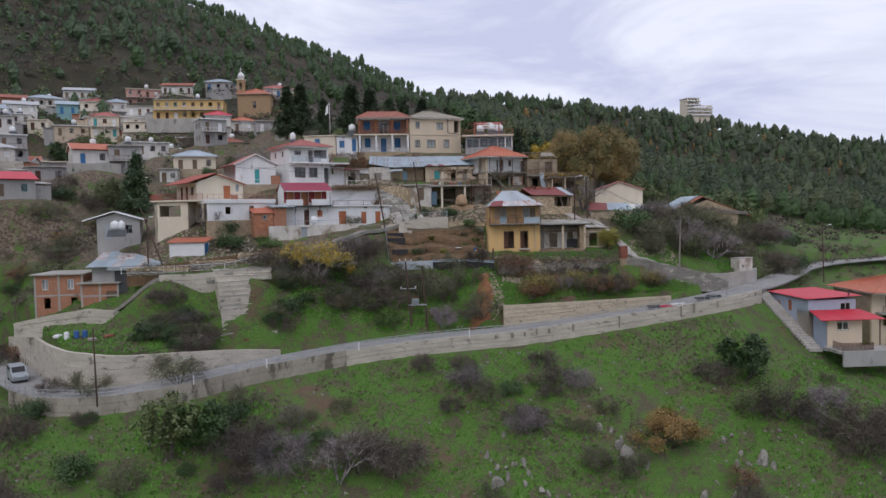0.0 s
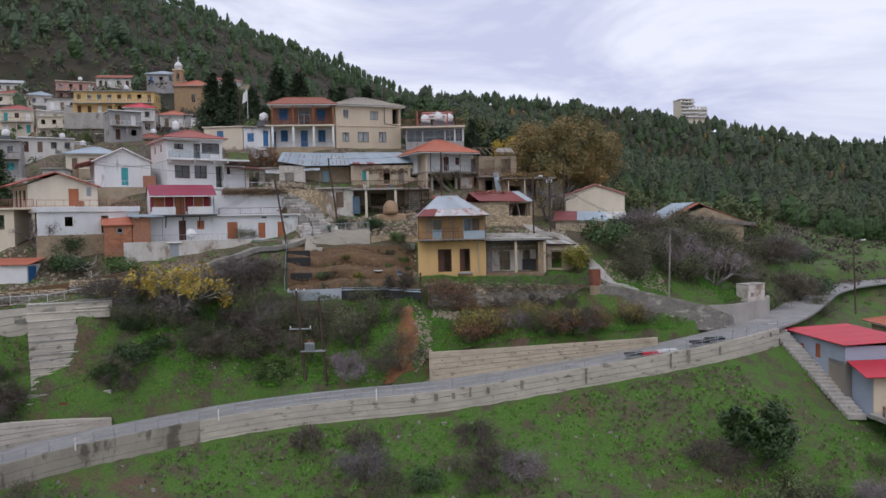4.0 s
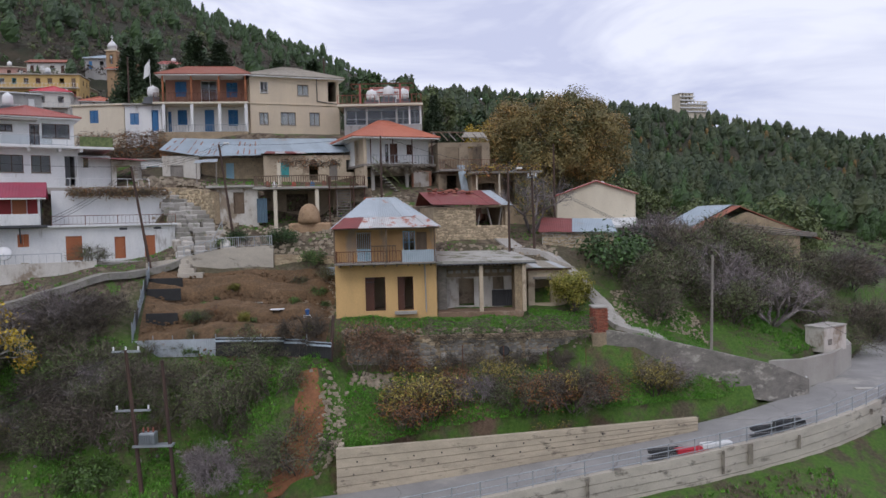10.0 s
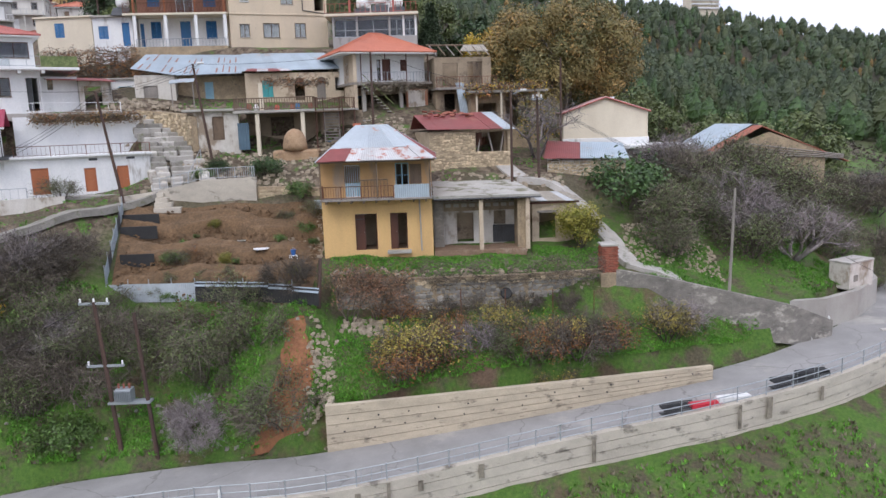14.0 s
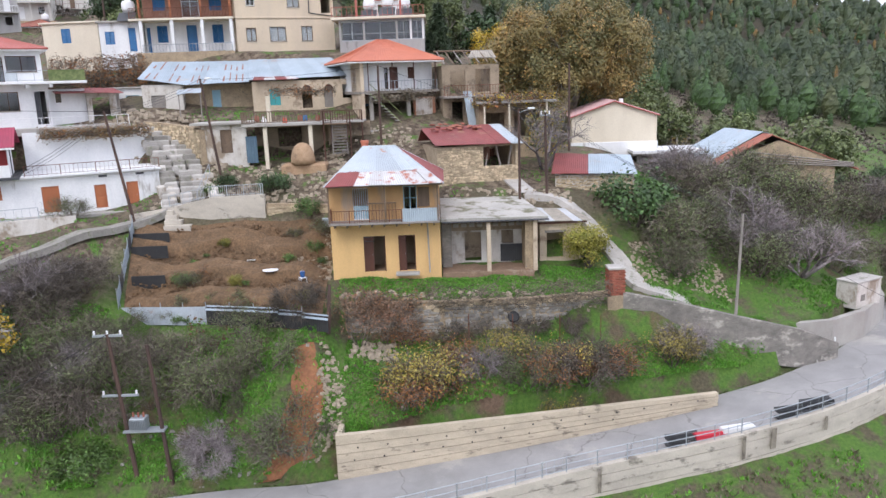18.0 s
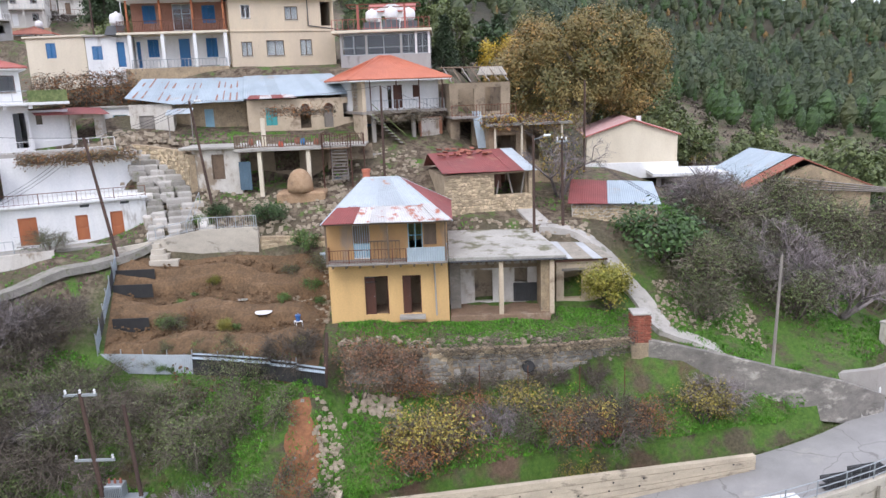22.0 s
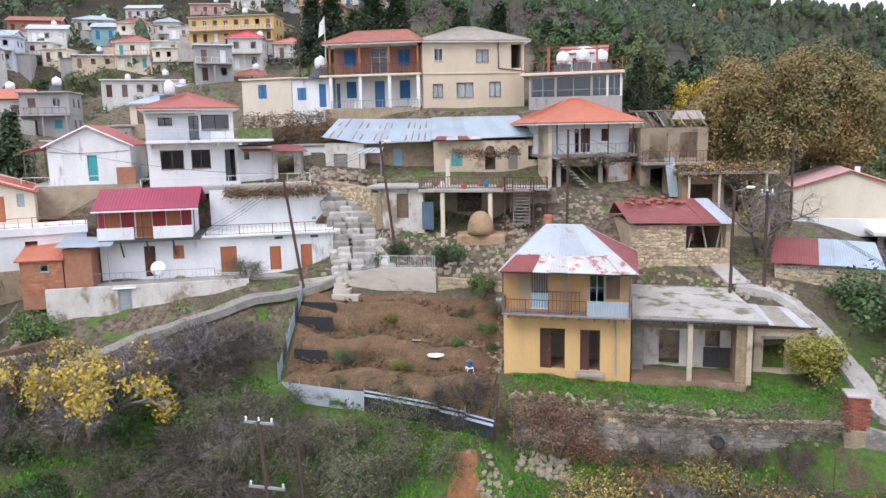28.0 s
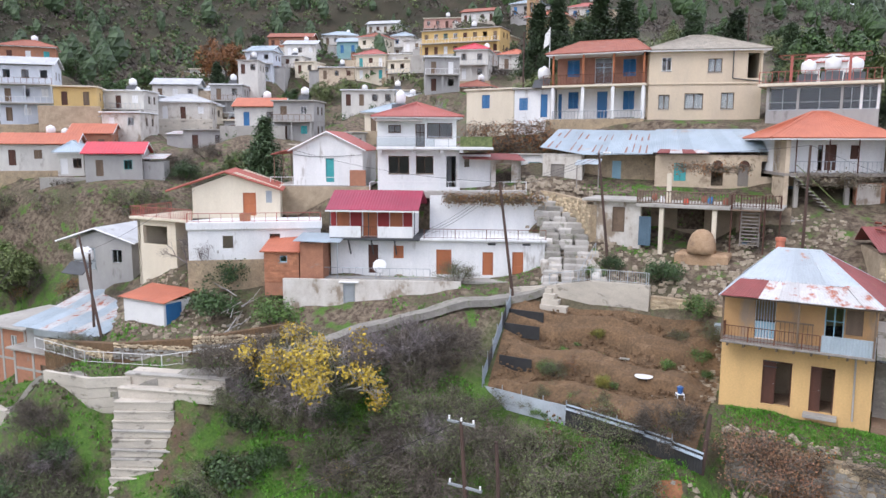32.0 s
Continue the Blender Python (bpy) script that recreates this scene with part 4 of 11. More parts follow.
def ground_material():
    m = bpy.data.materials.new("hillside_grass_and_earth")
    m.use_nodes = True
    n, l = m.node_tree.nodes, m.node_tree.links
    b = n["Principled BSDF"]
    b.inputs["Roughness"].default_value = 0.97
    geo = n.new("ShaderNodeNewGeometry")

    def tex(s, det):
        t = n.new("ShaderNodeTexNoise")
        t.inputs["Scale"].default_value, t.inputs["Detail"].default_value, t.inputs["Roughness"].default_value = s, det, 0.7
        l.new(geo.outputs["Position"], t.inputs["Vector"])
        return t.outputs[0]

    def rng(v, a, c):
        r = n.new("ShaderNodeMapRange")
        r.inputs[1].default_value, r.inputs[2].default_value = a, c
        l.new(v, r.inputs[0])
        return r.outputs[0]

    def mix(f, a, c):
        x = n.new("ShaderNodeMix")
        x.data_type = "RGBA"
        l.new(f, x.inputs[0])
        for k, v in ((6, a), (7, c)):
            if isinstance(v, tuple):
                x.inputs[k].default_value = (*v, 1)
            else:
                l.new(v, x.inputs[k])
        return x.outputs[2]

    fine, mid, big = tex(5.0, 6), tex(0.55, 6), tex(0.11, 5)
    grass = mix(rng(fine, 0.3, 0.7), (0.045, 0.115, 0.016), (0.12, 0.215, 0.036))
    dry = mix(rng(fine, 0.35, 0.7), (0.065, 0.06, 0.036), (0.15, 0.125, 0.075))
    earth = mix(rng(fine, 0.3, 0.7), (0.1, 0.065, 0.042), (0.18, 0.12, 0.078))
    col = mix(rng(mid, 0.46, 0.6), grass, dry)
    col = mix(rng(big, 0.56, 0.65), col, earth)
    # height and distance: woodland floor and scrub on the far hills
    sep = n.new("ShaderNodeSeparateXYZ")
    l.new(geo.outputs["Position"], sep.inputs[0])
    rubble = mix(rng(tex(2.2, 6), 0.4, 0.62), (0.07, 0.048, 0.032), (0.24, 0.19, 0.135))
    rubble = mix(rng(mid, 0.54, 0.62), rubble, grass)
    rubble = mix(rng(big, 0.5, 0.6), rubble, dry)
    col = mix(rng(sep.outputs[2], 0.2, 2.4), col, rubble)
    yard = n.new("ShaderNodeMath")
    yard.operation = "MULTIPLY"
    l.new(rng(sep.outputs[2], -2.4, -1.0), yard.inputs[0])
    l.new(rng(sep.outputs[0], -7.0, -10.0), yard.inputs[1])
    col = mix(yard.outputs[0], col, rubble)
    scrub = mix(rng(tex(0.03, 6), 0.4, 0.62), (0.028, 0.028, 0.015), (0.066, 0.05, 0.03))
    scrub = mix(rng(tex(0.25, 5), 0.45, 0.7), scrub, (0.034, 0.038, 0.018))
    far_off = n.new("ShaderNodeVectorMath")
    far_off.operation = "LENGTH"
    l.new(geo.outputs["Position"], far_off.inputs[0])
    col = mix(rng(far_off.outputs["Value"], 205.0, 270.0), col, scrub)
    l.new(col, b.inputs["Base Color"])
    bump = n.new("ShaderNodeBump")
    bump.inputs["Strength"].default_value, bump.inputs["Distance"].default_value = 0.9, 0.25
    l.new(tex(3.0, 6), bump.inputs["Height"])
    l.new(bump.outputs[0], b.inputs["Normal"])
    return m


# houses of the upper village: x, y, base, width, storeys, turn
VILLAGE = []


def site(x, y, z, w, storeys, yaw, wall, roof, label, accent="bluepaint", depth=7.0, balcony=True):
    VILLAGE.append((x, y, z, w, depth, storeys, yaw, wall, roof, label, accent, balcony))
    c, s_ = math.cos(radians(yaw)), math.sin(radians(yaw))
    PADS.append((x + c * w / 2 - s_ * depth / 2, y + s_ * w / 2 + c * depth / 2, z, 0.75 * max(w, depth)))


site(-133.9, 241.0, 42.0, 10.8, 1, 14, "oldwhite", "bluetin", "low stone house with a blue-grey tin roof")
site(-129.4, 257.0, 47.7, 9.7, 1, 18, "vwhite", "asbestos", "small white house with a pale flat gable roof")
site(-107.8, 224.0, 35.3, 7.0, 2, 8, "pale", "tile", "cream house with a faded red tile roof")
site(-106.9, 255.0, 44.5, 11.1, 2, 22, "pinkwall", "flat", "pale pink flat-roofed house")
site(-104.7, 235.0, 36.8, 6.0, 2, 22, "vwhite", "bluetin", "white house with a blue-grey roof")
site(-94.2, 225.0, 33.8, 7.2, 2, 14, "vwhite", "flat", "white house with open balconies")
site(-82.3, 215.0, 33.9, 19.5, 2, 8, "yellowwall", "flat", "large bright yellow house with a roofed terrace")
site(-95.8, 258.0, 48.6, 10.5, 1, 8, "vwhite", "tile", "white house with a red tile roof")
site(-81.8, 262.0, 50.3, 8.9, 1, 8, "grey", "bluetin", "grey house with a pale tin roof")
site(-122.2, 207.0, 29.7, 7.7, 2, 22, "vwhite", "flat", "white house above a brown stone base")
site(-114.0, 206.0, 30.6, 5.2, 1, 18, "pale", "flat", "cream flat-roofed house on a stone base")
site(-90.1, 212.0, 27.3, 12.9, 2, 8, "pale", "flat", "cream flat-roofed house with dark openings")
site(-66.3, 205.0, 27.1, 8.4, 2, 14, "grey", "flat", "grey two-storey house with a balcony")
site(-57.9, 207.0, 26.3, 6.5, 2, 18, "vwhite", "tilenew", "white house with a red roof and veranda")
site(-49.4, 200.0, 25.2, 6.8, 2, 18, "grey", "flat", "unfinished grey block house")
site(-95.6, 201.0, 19.1, 7.2, 2, 14, "oldwhite", "flat", "low whitewashed house")
site(-86.4, 195.0, 21.7, 13.2, 1, 8, "vwhite", "flat", "long white house with green shutters")
site(-56.8, 158.0, 15.4, 8.6, 1, 18, "pale", "bluetin", "cream house with a blue-grey hip roof")
site(-104.2, 189.0, 14.5, 10.6, 2, 14, "grey", "flat", "grey house with wide window bays")
site(-101.0, 170.0, 13.0, 6.6, 2, 8, "vwhite", "tilenew", "white house with an orange roof")
site(-85.7, 165.0, 8.0, 10.9, 1, 18, "pale", "bluetin", "pale house with a blue-grey sheet roof")
site(-89.5, 150.0, 4.9, 4.6, 1, 18, "oldcream", "tilenew", "low house with a red tile roof")
site(-85.4, 150.0, 4.5, 6.1, 1, 14, "vwhite", "bluetin", "small white house with a tin gable roof")
site(-40.7, 190.0, 28.2, 3.4, 1, 14, "oldcream", "tilenew", "small red-roofed house")
site(-57.4, 245.0, 44.7, 9.5, 1, 18, "vwhite", "tilepink", "white house with a faded red roof")
site(-105.0, 128.3, 16.8, 7.8, 3, 48, "bluewhite", "asbestos", "tall white and blue house with long balconies")
site(-97.0, 132.2, 19.2, 6.2, 1, 45, "yellowwall", "flat", "ochre house with a flat roof")
site(-101.9, 142.9, 15.2, 9.5, 2, 42, "vwhite", "flat", "white flat-roofed two-storey house")
site(-112.4, 162.4, 22.1, 8.7, 1, 38, "vwhite", "asbestos", "long white house with blue shutters")
site(-96.4, 150.4, 17.7, 9.1, 1, 38, "oldwhite", "asbestos", "whitewashed gabled house")
site(-97.9, 164.2, 18.8, 6.0, 2, 35, "grey", "flat", "grey house with an upper terrace")
site(-78.4, 140.9, 12.6, 7.0, 1, 36, "grey", "flat", "low grey flat-roofed house")
site(-87.6, 128.4, 11.9, 5.6, 1, 44, "brick", "tilenew", "small brown house with a red tile roof")
site(-87.7, 118.3, 10.4, 9.4, 1, 47, "vwhite", "tilenew", "long white house with a bright red roof")
site(-74.1, 121.6, 9.2, 6.9, 1, 43, "grey", "redtin", "low house with a bright red hip roof")
site(-80.0, 121.6, 9.3, 3.2, 1, 46, "vwhite", "bluetin", "white house with a blue sheet roof")
site(-71.8, 145.2, 16.1, 7.1, 1, 33, "vwhite", "tilenew", "white house with an orange roof and tank")
site(-135.1, 219.1, 39.6, 12.1, 1, 28, "brick", "tile", "brown-walled house with a red tile roof")
site(-124.9, 201.1, 33.5, 6.2, 1, 22, "bluewhite", "bluetin", "pale house with a blue roof")
site(-125.3, 214.6, 36.5, 8.5, 1, 28, "vwhite", "asbestos", "white house with a grey roof")
site(-114.8, 223.6, 37.5, 5.9, 1, 24, "tealwall", "bluetin", "turquoise-fronted house with a blue roof")
site(-130.3, 236.7, 42.0, 9.9, 1, 34, "oldwhite", "bluetin", "old stone house with a pale blue roof")
site(-131.0, 143.3, 28.7, 9.4, 1, 54, "brick", "tile", "brown tile-roofed house on the slope")
site(-130.6, 187.6, 28.1, 7.8, 1, 26, "vwhite", "flat", "small white block house")
site(-73.5, 173.4, 20.4, 9.8, 1, 31, "vwhite", "flat", "long low white house with green shutters")
site(-108.7, 181.9, 28.4, 4.3, 1, 31, "vwhite", "flat", "white house with tall windows")
site(-89.3, 134.9, 15.2, 5.8, 1, 32, "oldwhite", "flat", "low whitewashed house with a flat roof")
site(-102.0, 151.3, 19.1, 3.4, 1, 38, "grey", "flat", "narrow grey house")
site(-89.6, 125.1, 10.1, 3.5, 1, 36, "vwhite", "tile", "small white house with a red tile roof")
site(-102.1, 214.5, 32.4, 8.5, 1, 31, "oldcream", "flat", "brown timbered house")
site(-81.7, 152.3, 14.4, 5.5, 1, 32, "grey", "flat", "grey yard building")
site(-97.8, 165.0, 16.3, 3.3, 1, 6, "vwhite", "flat", "white flat-roofed house")
site(-108.3, 195.0, 18.8, 5.3, 1, 26, "oldwhite", "flat", "low grey-white outbuilding")
site(-70.6, 175.0, 15.9, 4.8, 1, 12, "grey", "flat", "grey house with a lean-to")
site(-69.5, 185.0, 18.8, 5.0, 1, 26, "grey", "asbestos", "grey block house with a pale roof")
site(-72.6, 205.0, 24.7, 6.3, 1, 26, "oldcream", "flat", "brown stone house with dark openings")
site(-56.8, 150.0, 12.2, 3.3, 1, 12, "vwhite", "flat", "small white house with grilles")
site(-56.2, 185.0, 21.0, 6.9, 1, 12, "oldcream", "tile", "old house with a brown roof")
site(-124.2, 235.0, 37.0, 5.6, 1, 12, "tealwall", "bluetin", "house with a turquoise canopy")
site(-104.0, 232.0, 32.9, 5.5, 1, 6, "grey", "flat", "grey garage building")
site(-81.3, 240.0, 38.3, 9.8, 1, 6, "stone", "flat", "dark roofed terrace building")
site(41.6, 152.0, 2.4, 3.0, 1, -4, "vwhite", "tile", "small white cottage with a red tile roof", depth=4.5)
site(-45.5, 180.0, 19.0, 3.7, 1, 12, "oldwhite", "flat", "low whitewashed annex")

site(-97.7, 139.4, 16.1, 8.2, 2, 30, "vwhite", "flat", "white two-storey house with railed balconies", depth=6.0)
site(-103.9, 155.8, 17.5, 10.8, 1, 18, "pale", "asbestos", "long cream house with a pale gable roof", depth=6.0)
site(-110.7, 174.4, 21.3, 8.1, 1, 34, "vwhite", "asbestos", "white gabled house with a pale roof", depth=6.0)
site(-65.7, 147.2, 14.0, 6.2, 2, 24, "grey", "flat", "grey two-storey house with shuttered windows", depth=6.0)
site(-105.1, 177.7, 16.9, 8.3, 1, 30, "vwhite", "tilenew", "white house with an orange tile roof", depth=6.0)
site(-121.2, 196.4, 29.7, 7.0, 2, 24, "bluewhite", "bluetin", "pale blue house with a blue-grey roof", depth=6.0)
site(-107.2, 207.1, 29.1, 8.7, 1, 30, "oldcream", "flat", "crumbling cream house with dark openings", depth=6.0)
site(-99.0, 211.4, 29.1, 7.4, 2, 18, "pale", "tilepink", "cream house with a faded red roof", depth=6.0)
site(-92.4, 215.5, 29.4, 8.8, 2, 34, "vwhite", "flat", "white flat-roofed house with blue shutters", depth=6.0)
site(-78.8, 189.0, 21.5, 9.6, 1, 30, "vwhite", "flat", "long white house with green shutters", depth=6.0)
site(-61.1, 194.3, 26.2, 6.4, 2, 18, "vwhite", "redtin", "white house with a bright red roof and columns", depth=6.0)
site(-55.9, 174.4, 22.6, 6.0, 2, 34, "grey", "flat", "grey two-storey house beside the yellow one", depth=6.0)


build_ground()


def offset_line(off, lo=-1e9, hi=1e9, line=ROAD_LINE):
    """Points beside the road, off metres uphill of its middle, for x between lo and hi."""
    out = []
    for i, p in enumerate(line):
        a, b = line[max(0, i - 1)], line[min(len(line) - 1, i + 1)]
        d = (b - a).to_2d().normalized()
        q = Vector((p.x - d.y * off, p.y + d.x * off, p.z))
        if lo <= q.x <= hi:
            out.append(q)
    return out


def ribbon(left, right, up=0.0, th=0.2):
    g = Geo()
    for a, b, c, d in zip(left[:-1], left[1:], right[1:], right[:-1]):
        g.quad((d.x, d.y, d.z + up), (c.x, c.y, c.z + up), (b.x, b.y, b.z + up), (a.x, a.y, a.z + up))
    for side in (left, right):
        for a, b in zip(side[:-1], side[1:]):
            g.quad((a.x, a.y, a.z + up), (b.x, b.y, b.z + up), (b.x, b.y, b.z + up - th), (a.x, a.y, a.z + up - th))
    return g


solo("road", ribbon(offset_line(HALF), offset_line(-HALF)), "asphalt", "narrow worn grey asphalt village road", "road", kind="structure")


def wall_line(name, pts, z_bot, z_top, th, material, label, lifts=0.0):
    """A wall along plan points with its own foot and head heights; lifts: height of each concrete lift, its joint set back."""
    ob = thing(name, Matrix.Identity(4), label, "wall", kind="structure")
    n = len(pts)
    side = []
    for i in range(n):
        a, b = pts[max(0, i - 1)], pts[min(n - 1, i + 1)]
        d = Vector((b[0] - a[0], b[1] - a[1])).normalized()
        side.append(Vector((-d.y, d.x)))
    k, count = 0, 1
    if lifts:
        count = max(1, int(max(t - b for t, b in zip(z_top, z_bot)) / lifts))
    for k in range(count):
        g = Geo()
        for i in range(n - 1):
            q = []
            for j in (i, i + 1):
                h0 = z_bot[j] + (z_top[j] - z_bot[j]) * k / count
                h1 = z_bot[j] + (z_top[j] - z_bot[j]) * (k + 1) / count - (0.03 if k < count - 1 else 0)
                off = 0.02 * ((k * 7) % 3)
                q.append((pts[j][0] + side[j].x * off, pts[j][1] + side[j].y * off, h0, h1, pts[j][0] + side[j].x * th, pts[j][1] + side[j].y * th))
            a, b = q
            g.quad((a[0], a[1], a[2]), (b[0], b[1], b[2]), (b[0], b[1], b[3]), (a[0], a[1], a[3]))
            g.quad((b[4], b[5], b[2]), (a[4], a[5], a[2]), (a[4], a[5], a[3]), (b[4], b[5], b[3]))
            g.quad((a[0], a[1], a[3]), (b[0], b[1], b[3]), (b[4], b[5], b[3]), (a[4], a[5], a[3]))
            if i == 0:
                g.quad((a[4], a[5], a[2]), (a[0], a[1], a[2]), (a[0], a[1], a[3]), (a[4], a[5], a[3]))
            if i == n - 2:
                g.quad((b[0], b[1], b[2]), (b[4], b[5], b[2]), (b[4], b[5], b[3]), (b[0], b[1], b[3]))
        part("wall_course" if count > 1 else "wall_face", g, material, ob)
    return ob


# walls along the road
low_r = offset_line(-HALF - 0.3, -12.5, 44)
wall_line("road_wall", [(p.x, p.y) for p in low_r], [p.z - 2.6 for p in low_r], [p.z + 0.06 for p in low_r], 0.4, "roadwall", "pale stained concrete retaining wall below the road", 0.45)
low_l = offset_line(-HALF - 0.3, -50, -10.6)
wall_line("road_wall", [(p.x, p.y) for p in low_l], [p.z - 4.2 for p in low_l], [p.z + 0.1 for p in low_l], 0.45, "streakconc", "grey streaked concrete retaining wall below the road", 0.7)
up_l = offset_line(HALF + 0.1, -62, -20)
wall_line("bank_wall", [(p.x, p.y) for p in up_l], [p.z - 0.2 for p in up_l], [p.z + float(np.interp(p.x, [-60, -52, -40, -30, -20], [3.2, 4.3, 3.9, 2.6, 0.5])) for p in up_l], 0.5, "roadwall", "tall curved concrete retaining wall above the road", 0.85)
rw = [(7.68 + (30.5 - 7.68) * k / 12, 95.7 + 3.1 * (k / 12) ** 1.1) for k in range(13)]
RW_WALL = wall_line("bank_wall", rw, [-10.2 + 2.2 * k / 12 for k in range(13)], [-7.38 + 0.4 * k / 12 for k in range(13)], 0.35, "wallconc", "pale board-marked concrete retaining wall with weep holes", 0.5)
wall_line("bank_wall", [(7.7, 99.5), (7.69, 96.06)], [-9.0, -10.1], [-7.5, -7.4], 0.3, "wallconc", "pale concrete return wall at the bank")
TERRACE_WALL = wall_line("terrace_wall", [(7.6, 103.2), (14, 103.3), (20, 103.6), (25.4, 104.6)], [-4.6, -4.7, -4.6, -4.4], [-1.85, -1.95, -2.0, -2.05], 0.5, "stone", "old rubble stone terrace wall overgrown with creepers")
ramp = [(25.9, 103.9), (29.5, 103.1), (33, 102.4), (37, 102.4), (40, 103.2)]
wall_line("ramp_wall", ramp, [-5.2, -5.8, -6.4, -7.0, -7.2], [-1.95, -2.6, -3.4, -4.4, -5.7], 0.4, "darkconc", "grey stained concrete wall below the footpath")
wall_line("bank_wall", [(37.4, 103.9), (40.3, 104.6), (43.4, 106.2), (46.6, 109.4), (48.2, 113)], [-7.2, -7.2, -7, -6.8, -6.6], [-4.5, -4.6, -4.5, -4.4, -4.6], 0.4, "concrete", "low cracked concrete wall beside the road bend")
block = thing("rendered_block", place(42.9, 106.6, -4.6, 30), "white rendered block with a stained top on the roadside wall", "wall", kind="structure")
part("body", Geo().bevel_box(0, 0, 0, 2.9, 1.5, 1.85, 0.04), "oldwhite", block)
part("coping", Geo().bevel_box(-0.05, -0.05, 1.851, 2.95, 1.55, 1.97, 0.02), "path", block)
# Dark plate standing slightly proud of the face; nothing is hollowed.
part("recess", Geo().box(0.5, -0.03, 0.55, 1.0, 0.02, 1.0), "darkconc", block)

# ---- the ochre house and its porch wing ----
def ochre_house():
    t = thing("house", place(6.6, 106.1, -0.65), "two-storey ochre plastered house with a rusty tin hip roof", "house")
    W, D = 7.4, 6.2
    shell(t, W, D, 3.55, "yellow", front=[(2.17, 0.2, 3.64, 2.67, "ajar", "darkwood"), (4.53, 0.2, 5.68, 2.67, "ajar", "darkwood")],
          left=[(1.2, 1.2, 1.9, 2.3, "shut", "darkwood"), (3.6, 1.2, 4.3, 2.3, "shut", "darkwood")], base=1.6)
    shell(t, W, D, 2.75, "ochre_wall", front=[(1.62, 0.03 + 3.78, 2.65, 5.95, "grille", "whitepaint"), (5.0, 3.8, 5.9, 6.0, "win2", "palebluepaint")],
          left=[(1.2, 4.4, 1.9, 5.5, "shut", "wood"), (3.6, 4.4, 4.3, 5.5, "shut", "wood")], z0=3.56)
    part("floor", Geo().box(0.26, 0.26, -0.2, W - 0.26, D - 0.26, 0.16), "packedearth", t)
    # Dark wall added behind the doorways; its colour paints the room's shade.
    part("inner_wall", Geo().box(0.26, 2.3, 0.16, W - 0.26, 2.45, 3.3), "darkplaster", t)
    part("upper_floor", Geo().box(0.26, 0.26, 3.3, W - 0.26, D - 0.26, 3.5), "wood", t)
    part("lintel_grille", Geo().box(2.25, -0.02, 2.3, 2.95, 0.03, 2.34).box(2.25, -0.02, 2.6, 2.95, 0.03, 2.64), "darkmetal", t)
    d = part("door", Geo().box(1.66, 0.12, 3.8, 2.62, 0.16, 4.75), "palebluepaint", t, "pale blue painted door with a white grille")
    part("shutter", Geo().box(5.98, -0.05, 4.6, 6.75, -0.005, 5.9), "wood", t, "brown plywood board over a window")
    part("balcony_slab", Geo().bevel_box(0.1, -1.25, 3.66, 7.4, -0.003, 3.8, 0.02), "greywood", t, "old timber balcony floor")
    for k in range(9):
        part("joist", Geo().box(0.4 + 0.82 * k, -1.2, 3.5, 0.5 + 0.82 * k, -0.01, 3.66), "wood", t)
    for x in (0.16, 3.85, 7.3):
        part("post", Geo().box(x - 0.05, -1.2, 3.8, x + 0.05, -1.1, 6.3), "wood", t)
    railing(t, [(0.16, -1.15, 3.8), (4.9, -1.15, 3.8)], 0.82, "rust", 0.16, 0.01)
    railing(t, [(0.12, -1.15, 3.8), (0.12, -0.05, 3.8)], 0.82, "rust", 0.16, 0.01)
    part("balcony_panel", Geo().slab((4.96, -1.16, 3.78), (7.32, -1.16, 3.78), (7.32, -1.12, 4.66), (4.96, -1.12, 4.66), 0.02, 0.14, 0.02), "bluetin", t, "corrugated pale blue sheet")
    part("balcony_panel", Geo().slab((7.36, -1.1, 3.78), (7.36, -0.05, 3.78), (7.36, -0.05, 4.66), (7.36, -1.1, 4.66), 0.02, 0.14, 0.02), "bluetin", t)
    crib = part("crib_rail", Geo().box(2.66, -0.36, 4.92, 4.52, -0.3, 5.0), "wood", t)
    for k in range(9):
        part("crib_bar", Geo().box(2.7 + k * 0.22, -0.35, 3.82, 2.74 + k * 0.22, -0.31, 4.92), "wood", crib)
    # hip roof of separate sheets
    x0, x1, y0, y1, z, zr = -0.05, 7.75, -1.45, D + 0.5, 6.28, 8.5
    ra, rb = (2.25, 2.6, zr), (4.45, 2.6, zr)
    low = 0.36

    def mixp(p, q, f):
        return tuple(Vector(p).lerp(Vector(q), f))
    a, b = (x0, y0, z), (x1, y0, z)
    sheets(t, a, b, mixp(b, rb, low), mixp(a, ra, low), "rusttin", 8, 3, {0: "darkred", 1: "darkred"})
    sheets(t, mixp(a, ra, low - 0.02), mixp(b, rb, low - 0.02), rb, ra, "tin", 7, 5)
    sheets(t, b, (x1, y1, z), rb, rb, "darkred", 4, 7)
    sheets(t, (x1, y1, z), (x0, y1, z), ra, rb, "tin", 6, 9)
    sheets(t, (x0, y1, z), a, ra, ra, "tin", 5, 11)
    part("ridge_cap", Geo().tube(ra, rb, 0.07).tube(a, ra, 0.05).tube(b, rb, 0.05).tube((x0, y1, z), ra, 0.05).tube((x1, y1, z), rb, 0.05), "tin", t)
    part("soffit", Geo().box(x0 + 0.1, y0 + 0.1, z - 0.1, x1 - 0.1, y1 - 0.1, z - 0.04), "wood", t)
    part("downpipe", Geo().tube((6.55, -0.08, 3.55), (6.6, -0.08, 0.05), 0.05, n=8), "concrete", t)
